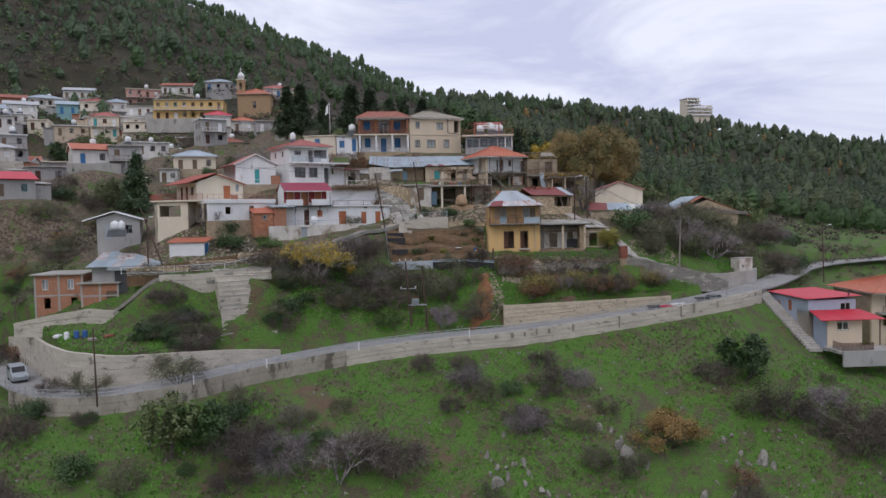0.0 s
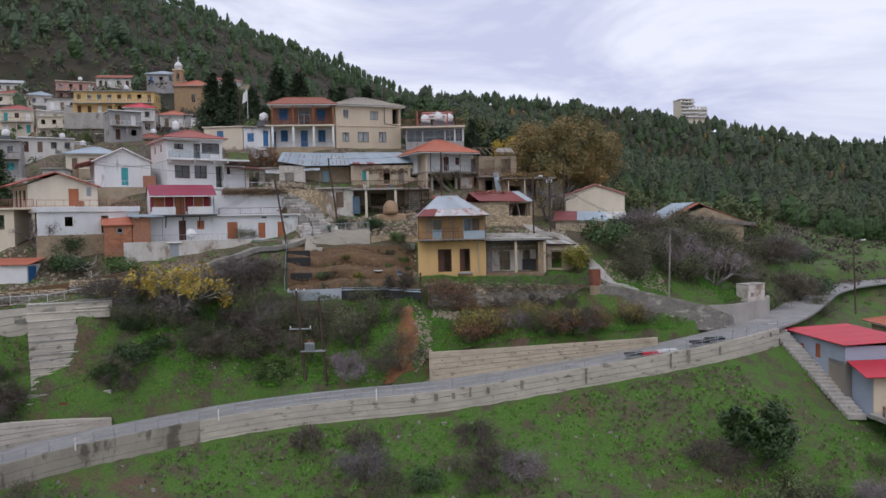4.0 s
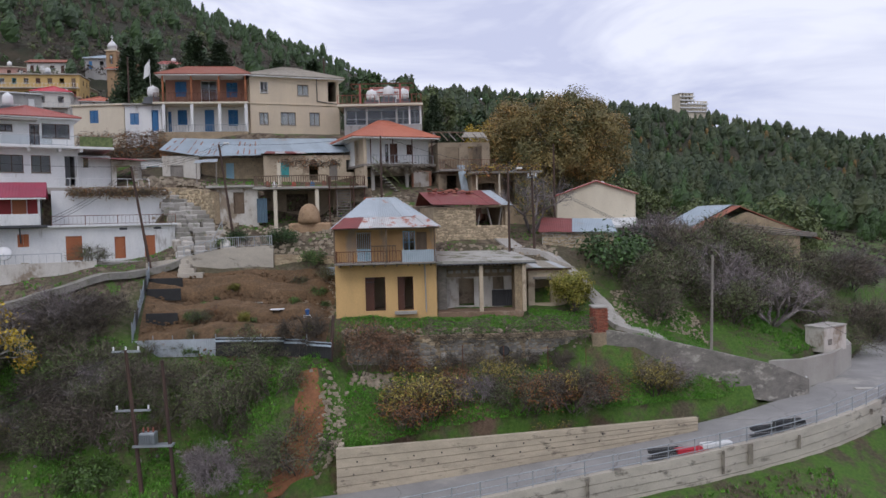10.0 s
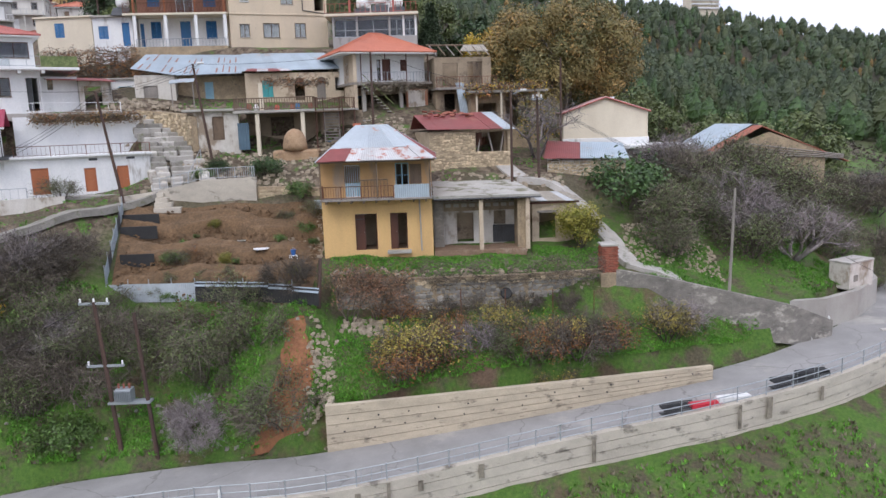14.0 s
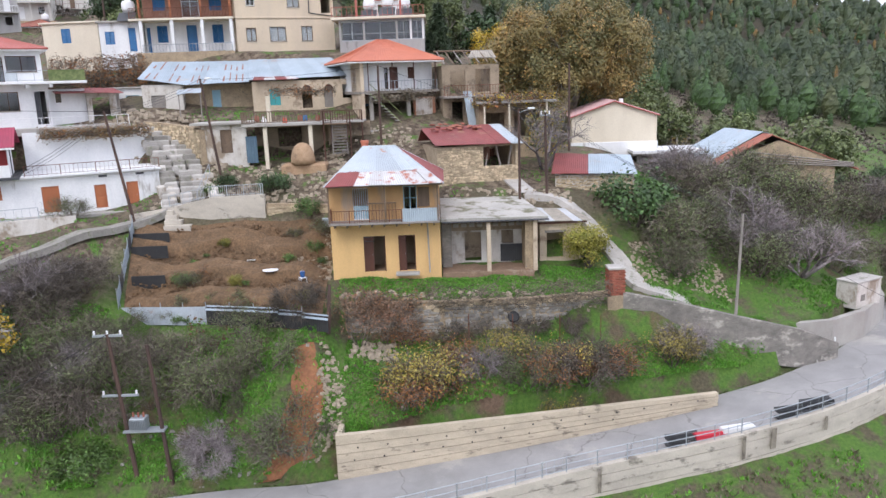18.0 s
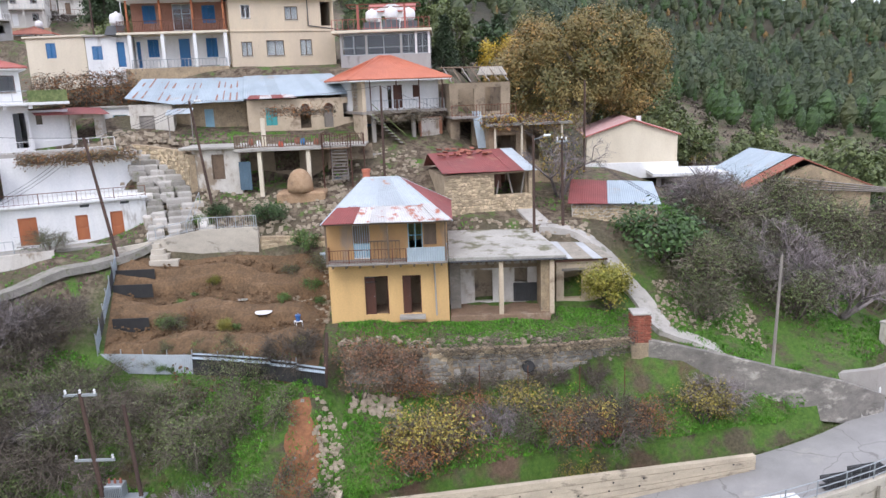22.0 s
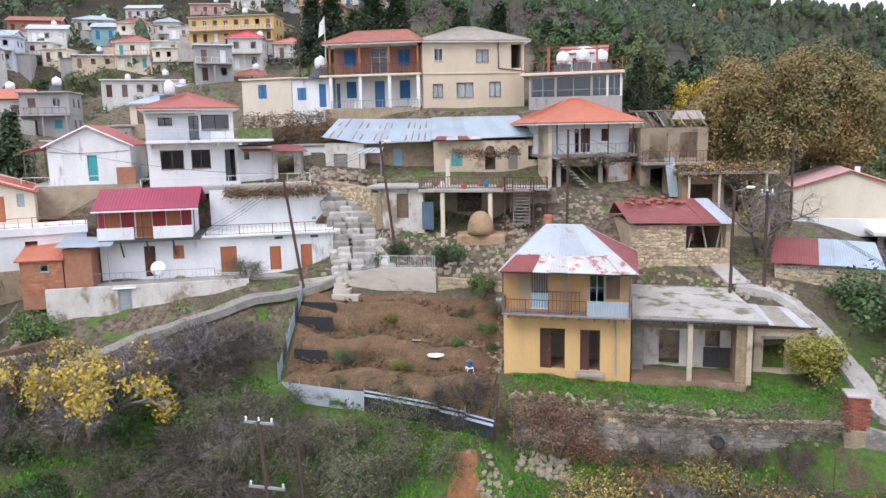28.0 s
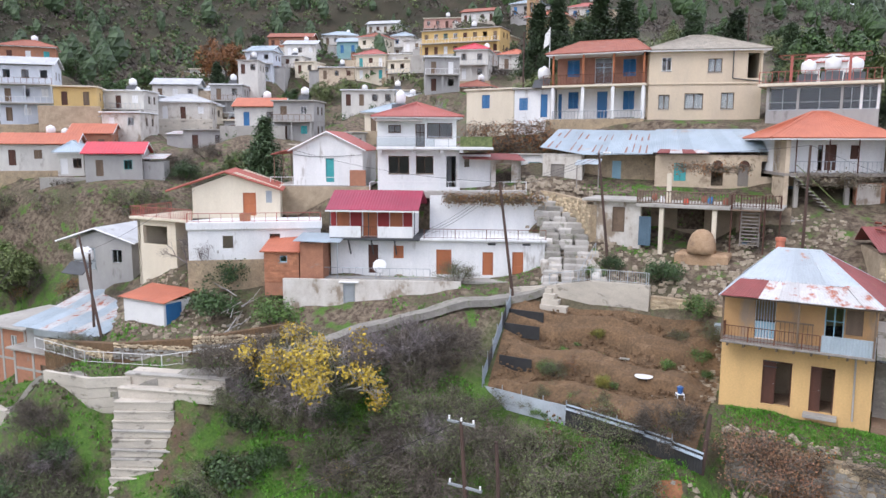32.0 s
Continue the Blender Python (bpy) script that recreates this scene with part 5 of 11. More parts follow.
    part("wall_pipe", Geo().tube((0.05, -0.1, 3.6), (7.3, -0.12, 3.58), 0.03), "steel", t)
    part("doorstep", Geo().bevel_box(4.3, -0.5, -0.05, 5.9, 0.0, 0.17), "concrete", t)
    return t


ochre_house()


def porch_wing():
    t = thing("porch", place(14.02, 105.9, -0.65), "open porch with a flat concrete roof on pale posts", "porch")
    part("roof_slab", Geo().slab((0.03, 0, 3.72), (7.25, 0, 3.66), (6.0, 6.4, 4.15), (0.03, 6.4, 4.2), 0.22), "mossconc", t, "weathered flat concrete roof with moss")
    part("slab_edge_sheet", Geo().slab((0.1, -0.12, 3.44), (7.3, -0.12, 3.44), (7.3, 0.0, 3.5), (0.1, 0.0, 3.5), 0.02, 0.15), "darkmetal", t)
    for x in (3.25, 6.4):
        part("post", Geo().bevel_box(x - 0.14, 0.12, -0.1, x + 0.14, 0.4, 3.49, 0.02), "oldcream", t)
    g = Geo().wall(6.2, 3.5, [(1.68, 0.1, 2.86, 2.2), (4.3, 1.3, 5.15, 2.3), (4.25, 0.05, 5.3, 1.28)], 0.3, -0.3)
    part("wall", g.turned(pose(0, 2.7, 0)), "oldwhite", t, "flaking whitewashed stone wall")
    part("hatch_board", Geo().slab((4.22, 2.62, 0.05), (5.8, 2.62, 0.05), (5.8, 2.66, 1.28), (4.22, 2.66, 1.28), 0.02, 0.15), "darkmetal", t, "grey corrugated sheet leaning on the wall")
    part("return_wall", Geo().wall(2.3, 3.5, [], 0.4, -0.3).turned(pose(6.0, 2.7, 0, 0, 0, -90)), "stone", t)
    part("back_wall", Geo().wall(6.2, 3.7, [], 0.3, -0.3).turned(pose(0.05, 5.6, 0)), "stone", t)
    part("inner_floor", Geo().box(0.1, 3.01, -0.4, 6.2, 5.58, 0.0), "packedearth", t)
    # Added wall close behind the openings, coloured dark as unlit rooms.
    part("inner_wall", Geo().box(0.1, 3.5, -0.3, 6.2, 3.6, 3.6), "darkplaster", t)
    # Shade under the porch roof, painted on the wall as a dark band.
    part("soot_band", Geo().box(0.1, 2.66, 2.34, 6.0, 2.697, 3.5), "darkplaster", t, "painted dark band of shade under the rafters")
    part("stone_pier", Geo().bevel_box(0.06, 1.7, -0.2, 0.75, 2.65, 3.3, 0.06), "darkconc", t, "blackened rubble pier")
    part("stone_pier", Geo().bevel_box(5.75, 0.5, -0.2, 6.15, 2.6, 3.3, 0.06), "stone", t)
    for k in range(9):
        part("lintel_block", Geo().bevel_box(0.9 + 0.56 * k, 2.5, 2.62, 1.28 + 0.56 * k, 2.66, 2.86, 0.02), "concrete", t)
    for k in range(22):
        part("rafter", Geo().box(0.2 + k * 0.3, 0.05, 3.34, 0.28 + k * 0.3, 2.7, 3.44), "darkwood", t)
    part("floor", Geo().bevel_box(0.05, 0.1, -0.5, 6.3, 2.68, -0.04), "packedearth", t, "packed brown earth floor")
    for z in (2.95, 3.15):
        part("beam", Geo().box(0.1, 2.5, z, 6.0, 2.62, z + 0.08), "greywood", t)
    return t


porch_wing()


def ruined_hut():
    t = thing("hut", place(21.0, 108.2, -0.65, 4), "small ruined stone hut with a patchy tin roof", "hut")
    shell(t, 3.0, 3.4, 2.7, "oldcream", front=[(0.5, 0.2, 1.75, 2.05, "open", "")], base=0.6, th=0.4)
    sheets(t, (-0.3, -0.4, 2.95), (3.6, -0.4, 2.85), (3.0, 3.6, 3.25), (-0.3, 3.6, 3.3), "tileold", 6, 21, {1: "asbestos", 4: "asbestos"})
    part("floor", Geo().box(0.4, 0.05, -0.3, 2.6, 3.0, 0.15), "packedearth", t)
    # Added dark wall: the hut's inner shade is in its colour.
    part("inner_wall", Geo().box(0.41, 1.6, 0.15, 2.59, 1.7, 2.6), "darkplaster", t)
    part("beam", Geo().box(-0.3, -0.3, 2.72, 3.3, -0.12, 2.84), "darkwood", t)
    part("lintel", Geo().box(0.35, -0.03, 2.05, 1.9, 0.1, 2.22), "greywood", t)
    return t


ruined_hut()


# ---- the long white house with the magenta storey ----
YW = 25.4


def long_white_house():
    t = thing("house", place(-23.15, 108.35, 3.35, YW), "long whitewashed house with orange doors and a magenta tin roof", "house")
    W = 16.65
    shell(t, W, 5.6, 2.85, "white", front=[(8.32, 0.2, 9.5, 2.15, "door", "orangewood"), (11.9, 0.2, 12.72, 2.0, "door", "orangewood"), (14.19, 0.05, 15.03, 2.05, "door", "orangewood"),
                                           (4.96, 1.4, 5.76, 2.4, "shut", "orangewood"), (2.98, 0.2, 3.76, 2.45, "door", "darkwood")], base=1.5)
    part("roof_slab", Geo().bevel_box(6.6, -0.35, 2.86, W + 0.15, 5.7, 3.02, 0.02), "white", t)
    for u in (12.3, 14.95):
        part("vent", Geo().box(u, -0.02, 2.55, u + 0.6, 0.0, 2.72), "darkmetal", t)
    railing(t, [(7.4, -0.25, 3.02), (W + 0.05, -0.25, 3.02)], 0.75, "rust", 0.3, 0.008)
    # upper terrace wall behind the roof
    part("terrace_wall", Geo().wall(9.2, 6.0, [], 0.3, 2.8).turned(pose(7.3, 4.6, 0)), "white", t)
    # magenta storey
    part("balcony_slab", Geo().bevel_box(0.2, -1.0, 2.9, 7.1, 5.6, 3.1, 0.02), "darkmetal", t)
    shell(t, 6.5, 3.6, 2.3, "white", front=[(0.5, 3.12, 1.55, 5.1, "door", "orangewood"), (2.6, 3.12, 3.7, 5.1, "door", "orangewood"), (4.7, 3.12, 5.7, 5.1, "door", "orangewood")], z0=3.1)
    for x in (0.05, 1.6, 3.75, 5.75):
        part("wall_panel", Geo().box(x, -0.03, 3.5, x + (0.42 if x < 1 else 0.9 if x < 5 else 0.7), -0.004, 5.2), "redpaint", t, "dark red painted board panel")
    for a, b in ((0.15, 2.6), (3.9, 6.6)):
        part("parapet", Geo().bevel_box(a, -0.98, 3.11, b, -0.88, 3.98, 0.015), "white", t)
    railing(t, [(2.62, -0.93, 3.1), (3.88, -0.93, 3.1)], 0.85, "rust", 0.16, 0.01)
    for x in (0.22, 3.2, 6.75):
        part("post", Geo().tube((x, -0.93, 3.1), (x, -0.93, 5.2), 0.04), "darkmetal", t)
    for x in (1.6, 3.4, 5.2):
        part("bracket", Geo().tube((x, -0.9, 2.9), (x, 0.0, 1.7), 0.06, n=4), "darkmetal", t)
    for k in range(8):
        x = -0.1 + 0.9 * k
        part("roof_sheet", Geo().slab((x, -1.15, 5.25 + 0.012 * (k % 2)), (x + 0.9, -1.15, 5.25 + 0.012 * (k % 2)), (x + 0.9, 1.9, 6.55 + 0.012 * (k % 2)), (x, 1.9, 6.55 + 0.012 * (k % 2)), 0.03, 0.22, 0.03), "magtin", t)
    part("roof_back", Geo().slab((7.1, 4.6, 5.35), (-0.1, 4.6, 5.35), (-0.1, 1.9, 6.56), (7.1, 1.9, 6.56), 0.03, 0.22, 0.03), "magtin", t)
    part("fascia", Geo().box(-0.1, -1.2, 5.1, 7.1, -1.16, 5.22), "whitepaint", t)
    for x in (0.0, 6.5):
        part("gable_wall", Geo().quad((x, 0, 5.3), (x, 3.6, 5.3), (x, 1.9, 6.45)).quad((x + 0.1, 0, 5.3), (x + 0.1, 3.6, 5.3), (x + 0.1, 1.9, 6.45)), "white", t)
    part("terrace", Geo().bevel_box(-0.4, -1.6, -0.35, W - 1.0, -0.002, 0.0, 0.02), "concrete", t)
    railing(t, [(-0.3, -1.5, 0.0), (8.0, -1.5, 0.0)], 0.85, "steel", 0.5, 0.01)
    return t


long_white_house()
dish = thing("satellite_dish", place(-18.9, 109.0, 3.4, YW), "pale grey satellite dish on a short mast", "satellite dish")
part("mast", Geo().tube((0, 0, 0), (0, 0, 0.95), 0.04), "steel", dish)
part("reflector", Geo().lathe([(0.02, 0.12), (0.3, 0.08), (0.5, 0.0), (0.55, -0.03)], n=18).turned(pose(0, -0.1, 0.95, 70)), "tank", dish, smooth=True)
part("feed_arm", Geo().tube((0, -0.1, 0.6), (0, -0.65, 0.95), 0.02), "steel", dish)

# retaining wall with the steel door, below the white house
t = thing("retaining_wall", place(-24.5, 104.3, 0.4, 25.3), "stained white plastered retaining wall with a grey steel door", "wall", kind="structure")
part("wall_face", Geo().wall(13.4, 3.15, [(4.6, 0.6, 5.5, 2.95)], 0.3, -1.5).turned(pose(0, 0, 0)), "oldwhite", t)
fill(t, Matrix.Identity(4), (4.6, 0.75, 5.5, 2.85, "door", "steel"))
part("lintel", Geo().bevel_box(4.3, -0.25, 2.95, 5.8, -0.003, 3.03), "whitepaint", t)


# ---- upper white house with the red roof ----
def white_two_storey():
    t = thing("house", place(-23.6, 115.33, 9.6, 33.9), "white two-storey house with a red hip roof and glazed balcony", "house")
    W, D = 7.0, 7.6
    shell(t, W, D, 3.5, "white", front=[(0.93, 1.44, 2.7, 2.95, "win", "wood"), (3.28, 1.44, 4.78, 2.95, "win", "wood"), (5.9, 0.3, 6.85, 2.95, "open", "")], base=0.8)
    part("door_grille", Geo().box(5.95, 0.2, 0.3, 6.35, 0.24, 2.9), "darkmetal", t)
    part("balcony_slab", Geo().bevel_box(-0.05, -1.3, 3.5, 9.8, D + 0.1, 3.72, 0.03), "white", t)
    for x in (0.1, 2.9, 5.3, 7.0):
        part("beam", Geo().box(x, -1.15, 3.25, x + 0.25, -0.02, 3.5), "white", t)
    shell(t, 6.75, D, 2.55, "white", front=[(0.95, 4.95, 2.0, 5.55, "win", "darkwood"), (3.26, 3.75, 4.03, 5.65, "win2", "darkwood"), (4.23, 4.5, 6.4, 5.75, "win", "darkwood")],
          left=[(1.5, 4.7, 2.2, 5.6, "shut", "wood"), (4.5, 4.7, 5.2, 5.6, "shut", "wood")], z0=3.72)
    part("awning_slab", Geo().bevel_box(-0.1, -1.1, 5.85, 3.8, 0.2, 6.0, 0.02), "concrete", t)
    railing(t, [(0.0, -1.22, 3.72), (9.6, -1.22, 3.72)], 0.85, "steel", 1.1, 0.02)
    part("balustrade_pane", Geo().box(0.05, -1.24, 3.8, 4.8, -1.23, 4.5), "glass", t).visible_shadow = False
    part("balustrade_mesh", Geo().box(7.0, -1.26, 3.75, 9.7, -1.24, 4.6), "leaf_olive", t, "green shade netting on the railing")
    hip_roof(t, -0.5, -0.7, 7.3, D + 0.6, 6.3, 1.35, "tilepink", pitch=0.35)
    # lean-to annex
    a = part("lean_to_wall", Geo().wall(2.8, 3.1, [(0.5, 2.0, 0.95, 2.9)], 0.25, -0.6).turned(pose(7.0, 0.6, 0)), "white", t)
    part("lean_to_wall", Geo().wall(2.6, 2.7, [(0.4, 0.3, 1.8, 2.3)], 0.25, -0.6).turned(pose(9.8, 0.2, 0)), "oldwhite", t)
    part("lean_to_side", Geo().wall(3.0, 2.7, [], 0.25, -0.6).turned(pose(12.4, 0.2, 0, 0, 0, 90)), "oldwhite", t)
    sheets(t, (7.3, -1.1, 2.75), (12.6, -1.1, 2.6), (12.6, 3.2, 3.1), (7.3, 3.2, 3.2), "darkred", 5, 31)
    part("terrace", Geo().bevel_box(-0.8, -2.2, -0.5, 12.6, -0.002, 0.05, 0.03), "concrete", t)
    railing(t, [(-0.6, -2.1, 0.05), (12.5, -2.1, 0.05)], 0.8, "whitepaint", 0.9, 0.015)
    return t


white_two_storey()
tank_set(place(-23.6, 118.9, 16.1, 34), big=False)


def gable_white_house():
    t = thing("house", place(-31.4, 113.38, 9.9, 28), "white gable-fronted house with a turquoise door on a stone base", "house")
    W, D = 6.2, 8.5
    shell(t, W, D, 3.2, "white", front=[(2.9, 0.3, 3.65, 2.4, "door", "tealpaint")], gable_x=1.45, base=0.3)
    gable_roof(t, -0.35, -0.35, W + 0.35, D + 0.3, 3.12, 1.68, "tilepink", along="y", pitch=0.35)
    part("porch_roof", Geo().slab((-1.9, D, 2.75), (-1.9, -0.35, 2.75), (-0.3, -0.35, 3.2), (-0.3, D, 3.2), 0.06, 0.35), "tilepink", t)
    for y in (0.0, 3.0, 6.0):
        part("porch_post", Geo().tube((-1.7, y, 0), (-1.7, y, 2.75), 0.05), "wood", t)
    part("base_wall", Geo().bevel_box(-1.9, -1.1, -2.6, W + 0.7, 0.5, -0.02, 0.03), "mortar", t, "pale stone base wall under a terrace")
    part("terrace", Geo().bevel_box(-1.9, -1.1, -0.015, W + 0.7, D, 0.02, 0.005), "concrete", t)
    part("brick_screen", Geo().bevel_box(5.2, -0.95, 0.02, 6.6, -0.75, 1.4), "brick", t, "red-brown brick screen wall")
    railing(t, [(-1.8, -1.0, 0.02), (5.1, -1.0, 0.02)], 0.75, "whitepaint", 0.9, 0.012)
    part("cable_trim", Geo().tube((0, -0.04, 2.75), (1.5, -0.05, 2.55), 0.02).tube((1.5, -0.05, 2.55), (4.2, -0.05, 2.58), 0.02).tube((4.2, -0.05, 2.58), (W, -0.04, 2.72), 0.02), "darkmetal", t)
    return t


gable_white_house()


def cream_house():
    t = thing("house", place(-34.7, 104.9, 7.5, 40), "cream gabled house with an orange-red roof and an open balcony", "house")
    W, D = 7.0, 7.5
    shell(t, W, D, 2.45, "pale", front=[(4.0, 0.15, 5.05, 2.05, "door", "orangewood"), (5.85, 1.2, 6.35, 2.2, "shut", "steel")],
          left=[(1.2, 0.1, 2.1, 2.0, "door", "darkwood"), (3.2, 0.1, 4.1, 2.0, "door", "darkwood"), (5.0, 0.8, 6.2, 1.9, "win", "darkwood")], gable_x=1.3, base=0.2)
    gable_roof(t, -2.0, -0.4, W + 0.3, D + 0.4, 2.3, 1.55, "tilered", along="y", pitch=0.3, trim="tilered")
    # lower storey with the wide opening, and the terrace over it
    m = pose(0, 0, 0, 0, 0, -38)
    part("lower_wall", Geo().wall(4.6, -0.25, [(0.7, -2.3, 3.6, -0.75)], 0.35, -5.9).turned(m @ pose(-5.6, -1.0, 0)), "pale", t)
    part("lower_side", Geo().wall(5.0, -0.25, [], 0.35, -5.9).turned(m @ pose(-1.0, -0.65, 0, 0, 0, 90)), "pale", t)
    part("lower_side", Geo().wall(5.0, -0.25, [], 0.35, -5.9).turned(m @ pose(-5.6, 4.0, 0, 0, 0, -90)), "pale", t)
    part("lower_wall", Geo().wall(3.4, -0.25, [(0.5, -2.6, 1.3, -0.9)], 0.3, -5.0).turned(m @ pose(-0.9, 2.2, 0)), "pale", t)
    part("balcony_slab", Geo().bevel_box(-6.1, -1.4, -0.24, 1.3, 4.6, -0.02, 0.03).turned(m), "pale", t)
    part("balcony_post", Geo().bevel_box(1.0, -1.2, -3.0, 1.25, -0.95, -0.25).turned(m), "pale", t)
    rail = [m @ Vector(p) for p in ((-6.0, 3.0, -0.02), (-6.0, -1.3, -0.02), (1.2, -1.3, -0.02))]
    railing(t, rail, 0.85, "tilepink", 0.2, 0.012)
    for k in range(9):
        part("step", Geo().bevel_box(1.4 + 0.28 * k, -1.3, -0.3 - 0.24 * (k + 1), 1.72 + 0.28 * k, -0.3, -0.1 - 0.24 * (k + 1), 0.01).turned(m), "concrete", t)
    part("terrace", Geo().bevel_box(0.0, -3.6, -0.6, W + 3.4, -0.002, -0.02, 0.03), "white", t, "white painted flat terrace roof")
    part("terrace_wall", Geo().wall(10.2, -0.6, [(2.6, -2.1, 3.4, -1.1), (6.2, -2.9, 7.0, -1.0)], 0.25, -3.0).turned(pose(0.1, -3.4, 0)), "white", t)
    part("terrace_base", Geo().wall(10.4, -3.0, [], 0.5, -6.2).turned(pose(0.0, -3.5, 0)), "stone", t, "rubble stone footing under the white wall")
    railing(t, [(0.1, -3.5, -0.02), (W + 3.3, -3.5, -0.02)], 0.7, "tilepink", 0.8, 0.015)
    part("tub", Geo().bevel_box(4.0, -3.0, -0.02, 4.8, -2.4, 0.6), "brick", t)
    return t


cream_house()


def brick_shed():
    t = thing("shed", place(-26.6, 104.55, 3.0, 25.9), "small red brick shed with an orange tile lean-to roof", "shed")
    shell(t, 2.7, 2.6, 2.5, "brick", front=[(1.25, 1.6, 1.8, 2.1, "win", "palebluepaint")], base=1.0)
    global BRICK_SHED
    BRICK_SHED = t
    part("roof", Geo().slab((-0.25, -0.25, 2.45), (2.85, -0.25, 2.45), (2.85, 2.8, 3.3), (-0.25, 2.8, 3.3), 0.07, 0.28), "tilenew", t)
    shell2 = thing("shed", place(-24.1, 105.8, 3.0, 25.9), "narrow brick shed beside a tin canopy", "shed")
    shell(shell2, 1.8, 2.4, 3.1, "brick", base=1.0)
    sheets(shell2, (-0.4, -0.5, 3.3), (3.2, -0.5, 3.2), (3.2, 2.6, 3.5), (-0.4, 2.6, 3.6), "bluetin", 4, 41)
    part("canopy_post", Geo().tube((3.0, -0.4, 0.3), (3.0, -0.4, 3.2), 0.04), "steel", shell2)


brick_shed()


# ---- tin-roofed house with arches, its terrace and the floor below ----
def arch_house():
    yaw = 11.6
    t = thing("house", place(-11.8, 123.4, 9.7, yaw), "old plastered stone house with pointed arches and long tin roofs", "house")
    W, D = 18.8, 5.6
    shell(t, 3.4, D, 3.1, "oldwhite", front=[(0.7, 0.4, 1.9, 2.2, "door", "greywood")], base=1.0, th=0.4)
    part("wall", Geo().wall(6.0, 3.0, [(2.35, 0.6, 3.1, 2.5)], 0.35, -0.6).turned(pose(3.4, 1.6, 0)), "stone", t, "bare rubble stone wall under the roof")
    fill(t, pose(3.4, 1.6, 0), (2.35, 0.6, 3.1, 2.5, "door", "palebluepaint"))
    front = [(1.5, 0.95, 2.45, 2.4, "shut", "tealpaint"), (4.4, 0.6, 5.3, 2.2, "open", ""), (6.4, 0.6, 7.2, 2.2, "door", "greywood"), (8.1, 1.4, 8.9, 2.6, "open", "")]
    part("wall", Geo().wall(9.4, 3.1, front, 0.45, -0.8).turned(pose(9.4, 0, 0)), "oldcream", t, "patchy cream plaster wall with arched openings")
    for o in front:
        fill(t, pose(9.4, 0, 0), o)
    for u in (13.8, 15.8):
        g = Geo()
        for k in range(9):
            w0, w1 = math.pi * k / 9, math.pi * (k + 1) / 9
            p = [(u + 0.45 - 0.6 * math.cos(w), -0.06, 2.15 + 0.75 * math.sin(w) ** 0.8) for w in (w0, w1)]
            q = [(u + 0.45 - 0.42 * math.cos(w), -0.06, 2.12 + 0.55 * math.sin(w) ** 0.8) for w in (w0, w1)]
            g.quad(q[0], q[1], p[1], p[0])
            g.quad((q[0][0], 0.12, q[0][2]), (q[1][0], 0.12, q[1][2]), q[1], q[0])
        part("arch_moulding", g, "cream", t)
        g = Geo()
        pts = [(u + 0.45 - 0.43 * math.cos(math.pi * k / 9), 2.12 + 0.56 * math.sin(math.pi * k / 9) ** 0.8) for k in range(10)]
        g.quad(*[(x, -0.012, z) for x, z in pts])
        # Flat dark face filling the arch head; the wall behind stays uncut.
        part("arch_recess", g, "darkwood", t)
    part("side_wall", Geo().wall(D, 3.0, [], 0.4, -0.8).turned(pose(W, 0.1, 0, 0, 0, 90)), "oldcream", t)
    part("back_wall", Geo().wall(W, 3.4, [], 0.3, -0.8).turned(pose(0, D - 0.3, 0)), "stone", t)
    sheets(t, (-0.2, -0.35, 3.65), (3.6, -0.3, 3.0), (4.2, 4.2, 5.15), (0.5, 4.3, 5.25), "bluetin", 6, 51, laps=True)
    sheets(t, (3.6, -0.3, 3.0), (9.2, -0.3, 3.1), (9.1, 4.2, 5.1), (4.2, 4.2, 5.15), "bluetin", 10, 52, laps=True)
    sheets(t, (9.2, -0.25, 3.25), (W + 0.1, -0.25, 3.35), (W - 1.9, 4.4, 5.2), (9.1, 4.4, 5.2), "bluetin", 9, 53)
    sheets(t, (9.5, -0.9, 3.2), (13.6, -0.7, 3.2), (13.2, 0.3, 3.5), (9.7, 0.3, 3.5), "rusttin", 4, 54, {0: "darkred", 1: "rusttin", 2: "darkred"})
    # small lean-to canopy
    sheets(t, (3.1, -2.2, 2.2), (5.2, -2.6, 2.3), (5.2, -1.0, 2.7), (3.1, -0.8, 2.6), "tin", 3, 55)
    for p in ((3.3, -2.1), (5.1, -2.4)):
        part("canopy_post", Geo().tube((p[0], p[1], 0), (p[0], p[1], 2.25), 0.05), "greywood", t)
    return t


arch_house()
side = thing("house", place(-15.6, 125.3, 9.6, 6), "small white lean-to with a pale blue double door", "house")
shell(side, 3.4, 3.2, 3.0, "white", front=[(1.5, 0.3, 2.7, 2.4, "win2", "palebluepaint")], base=1.2)
part("roof_slab", Geo().bevel_box(-0.2, -0.25, 3.01, 3.6, 3.3, 3.15), "concrete", side)
OLD_WALL = wall_line("retaining_wall", [(-12.6, 121.9), (-9.4, 120.6), (-6.6, 119.0), (-5.3, 117.6)], [6.4, 6.2, 5.8, 5.4], [9.9, 9.6, 9.3, 9.0], 0.5, "stone", "bulging yellow rubble wall below the old tin-roofed house")


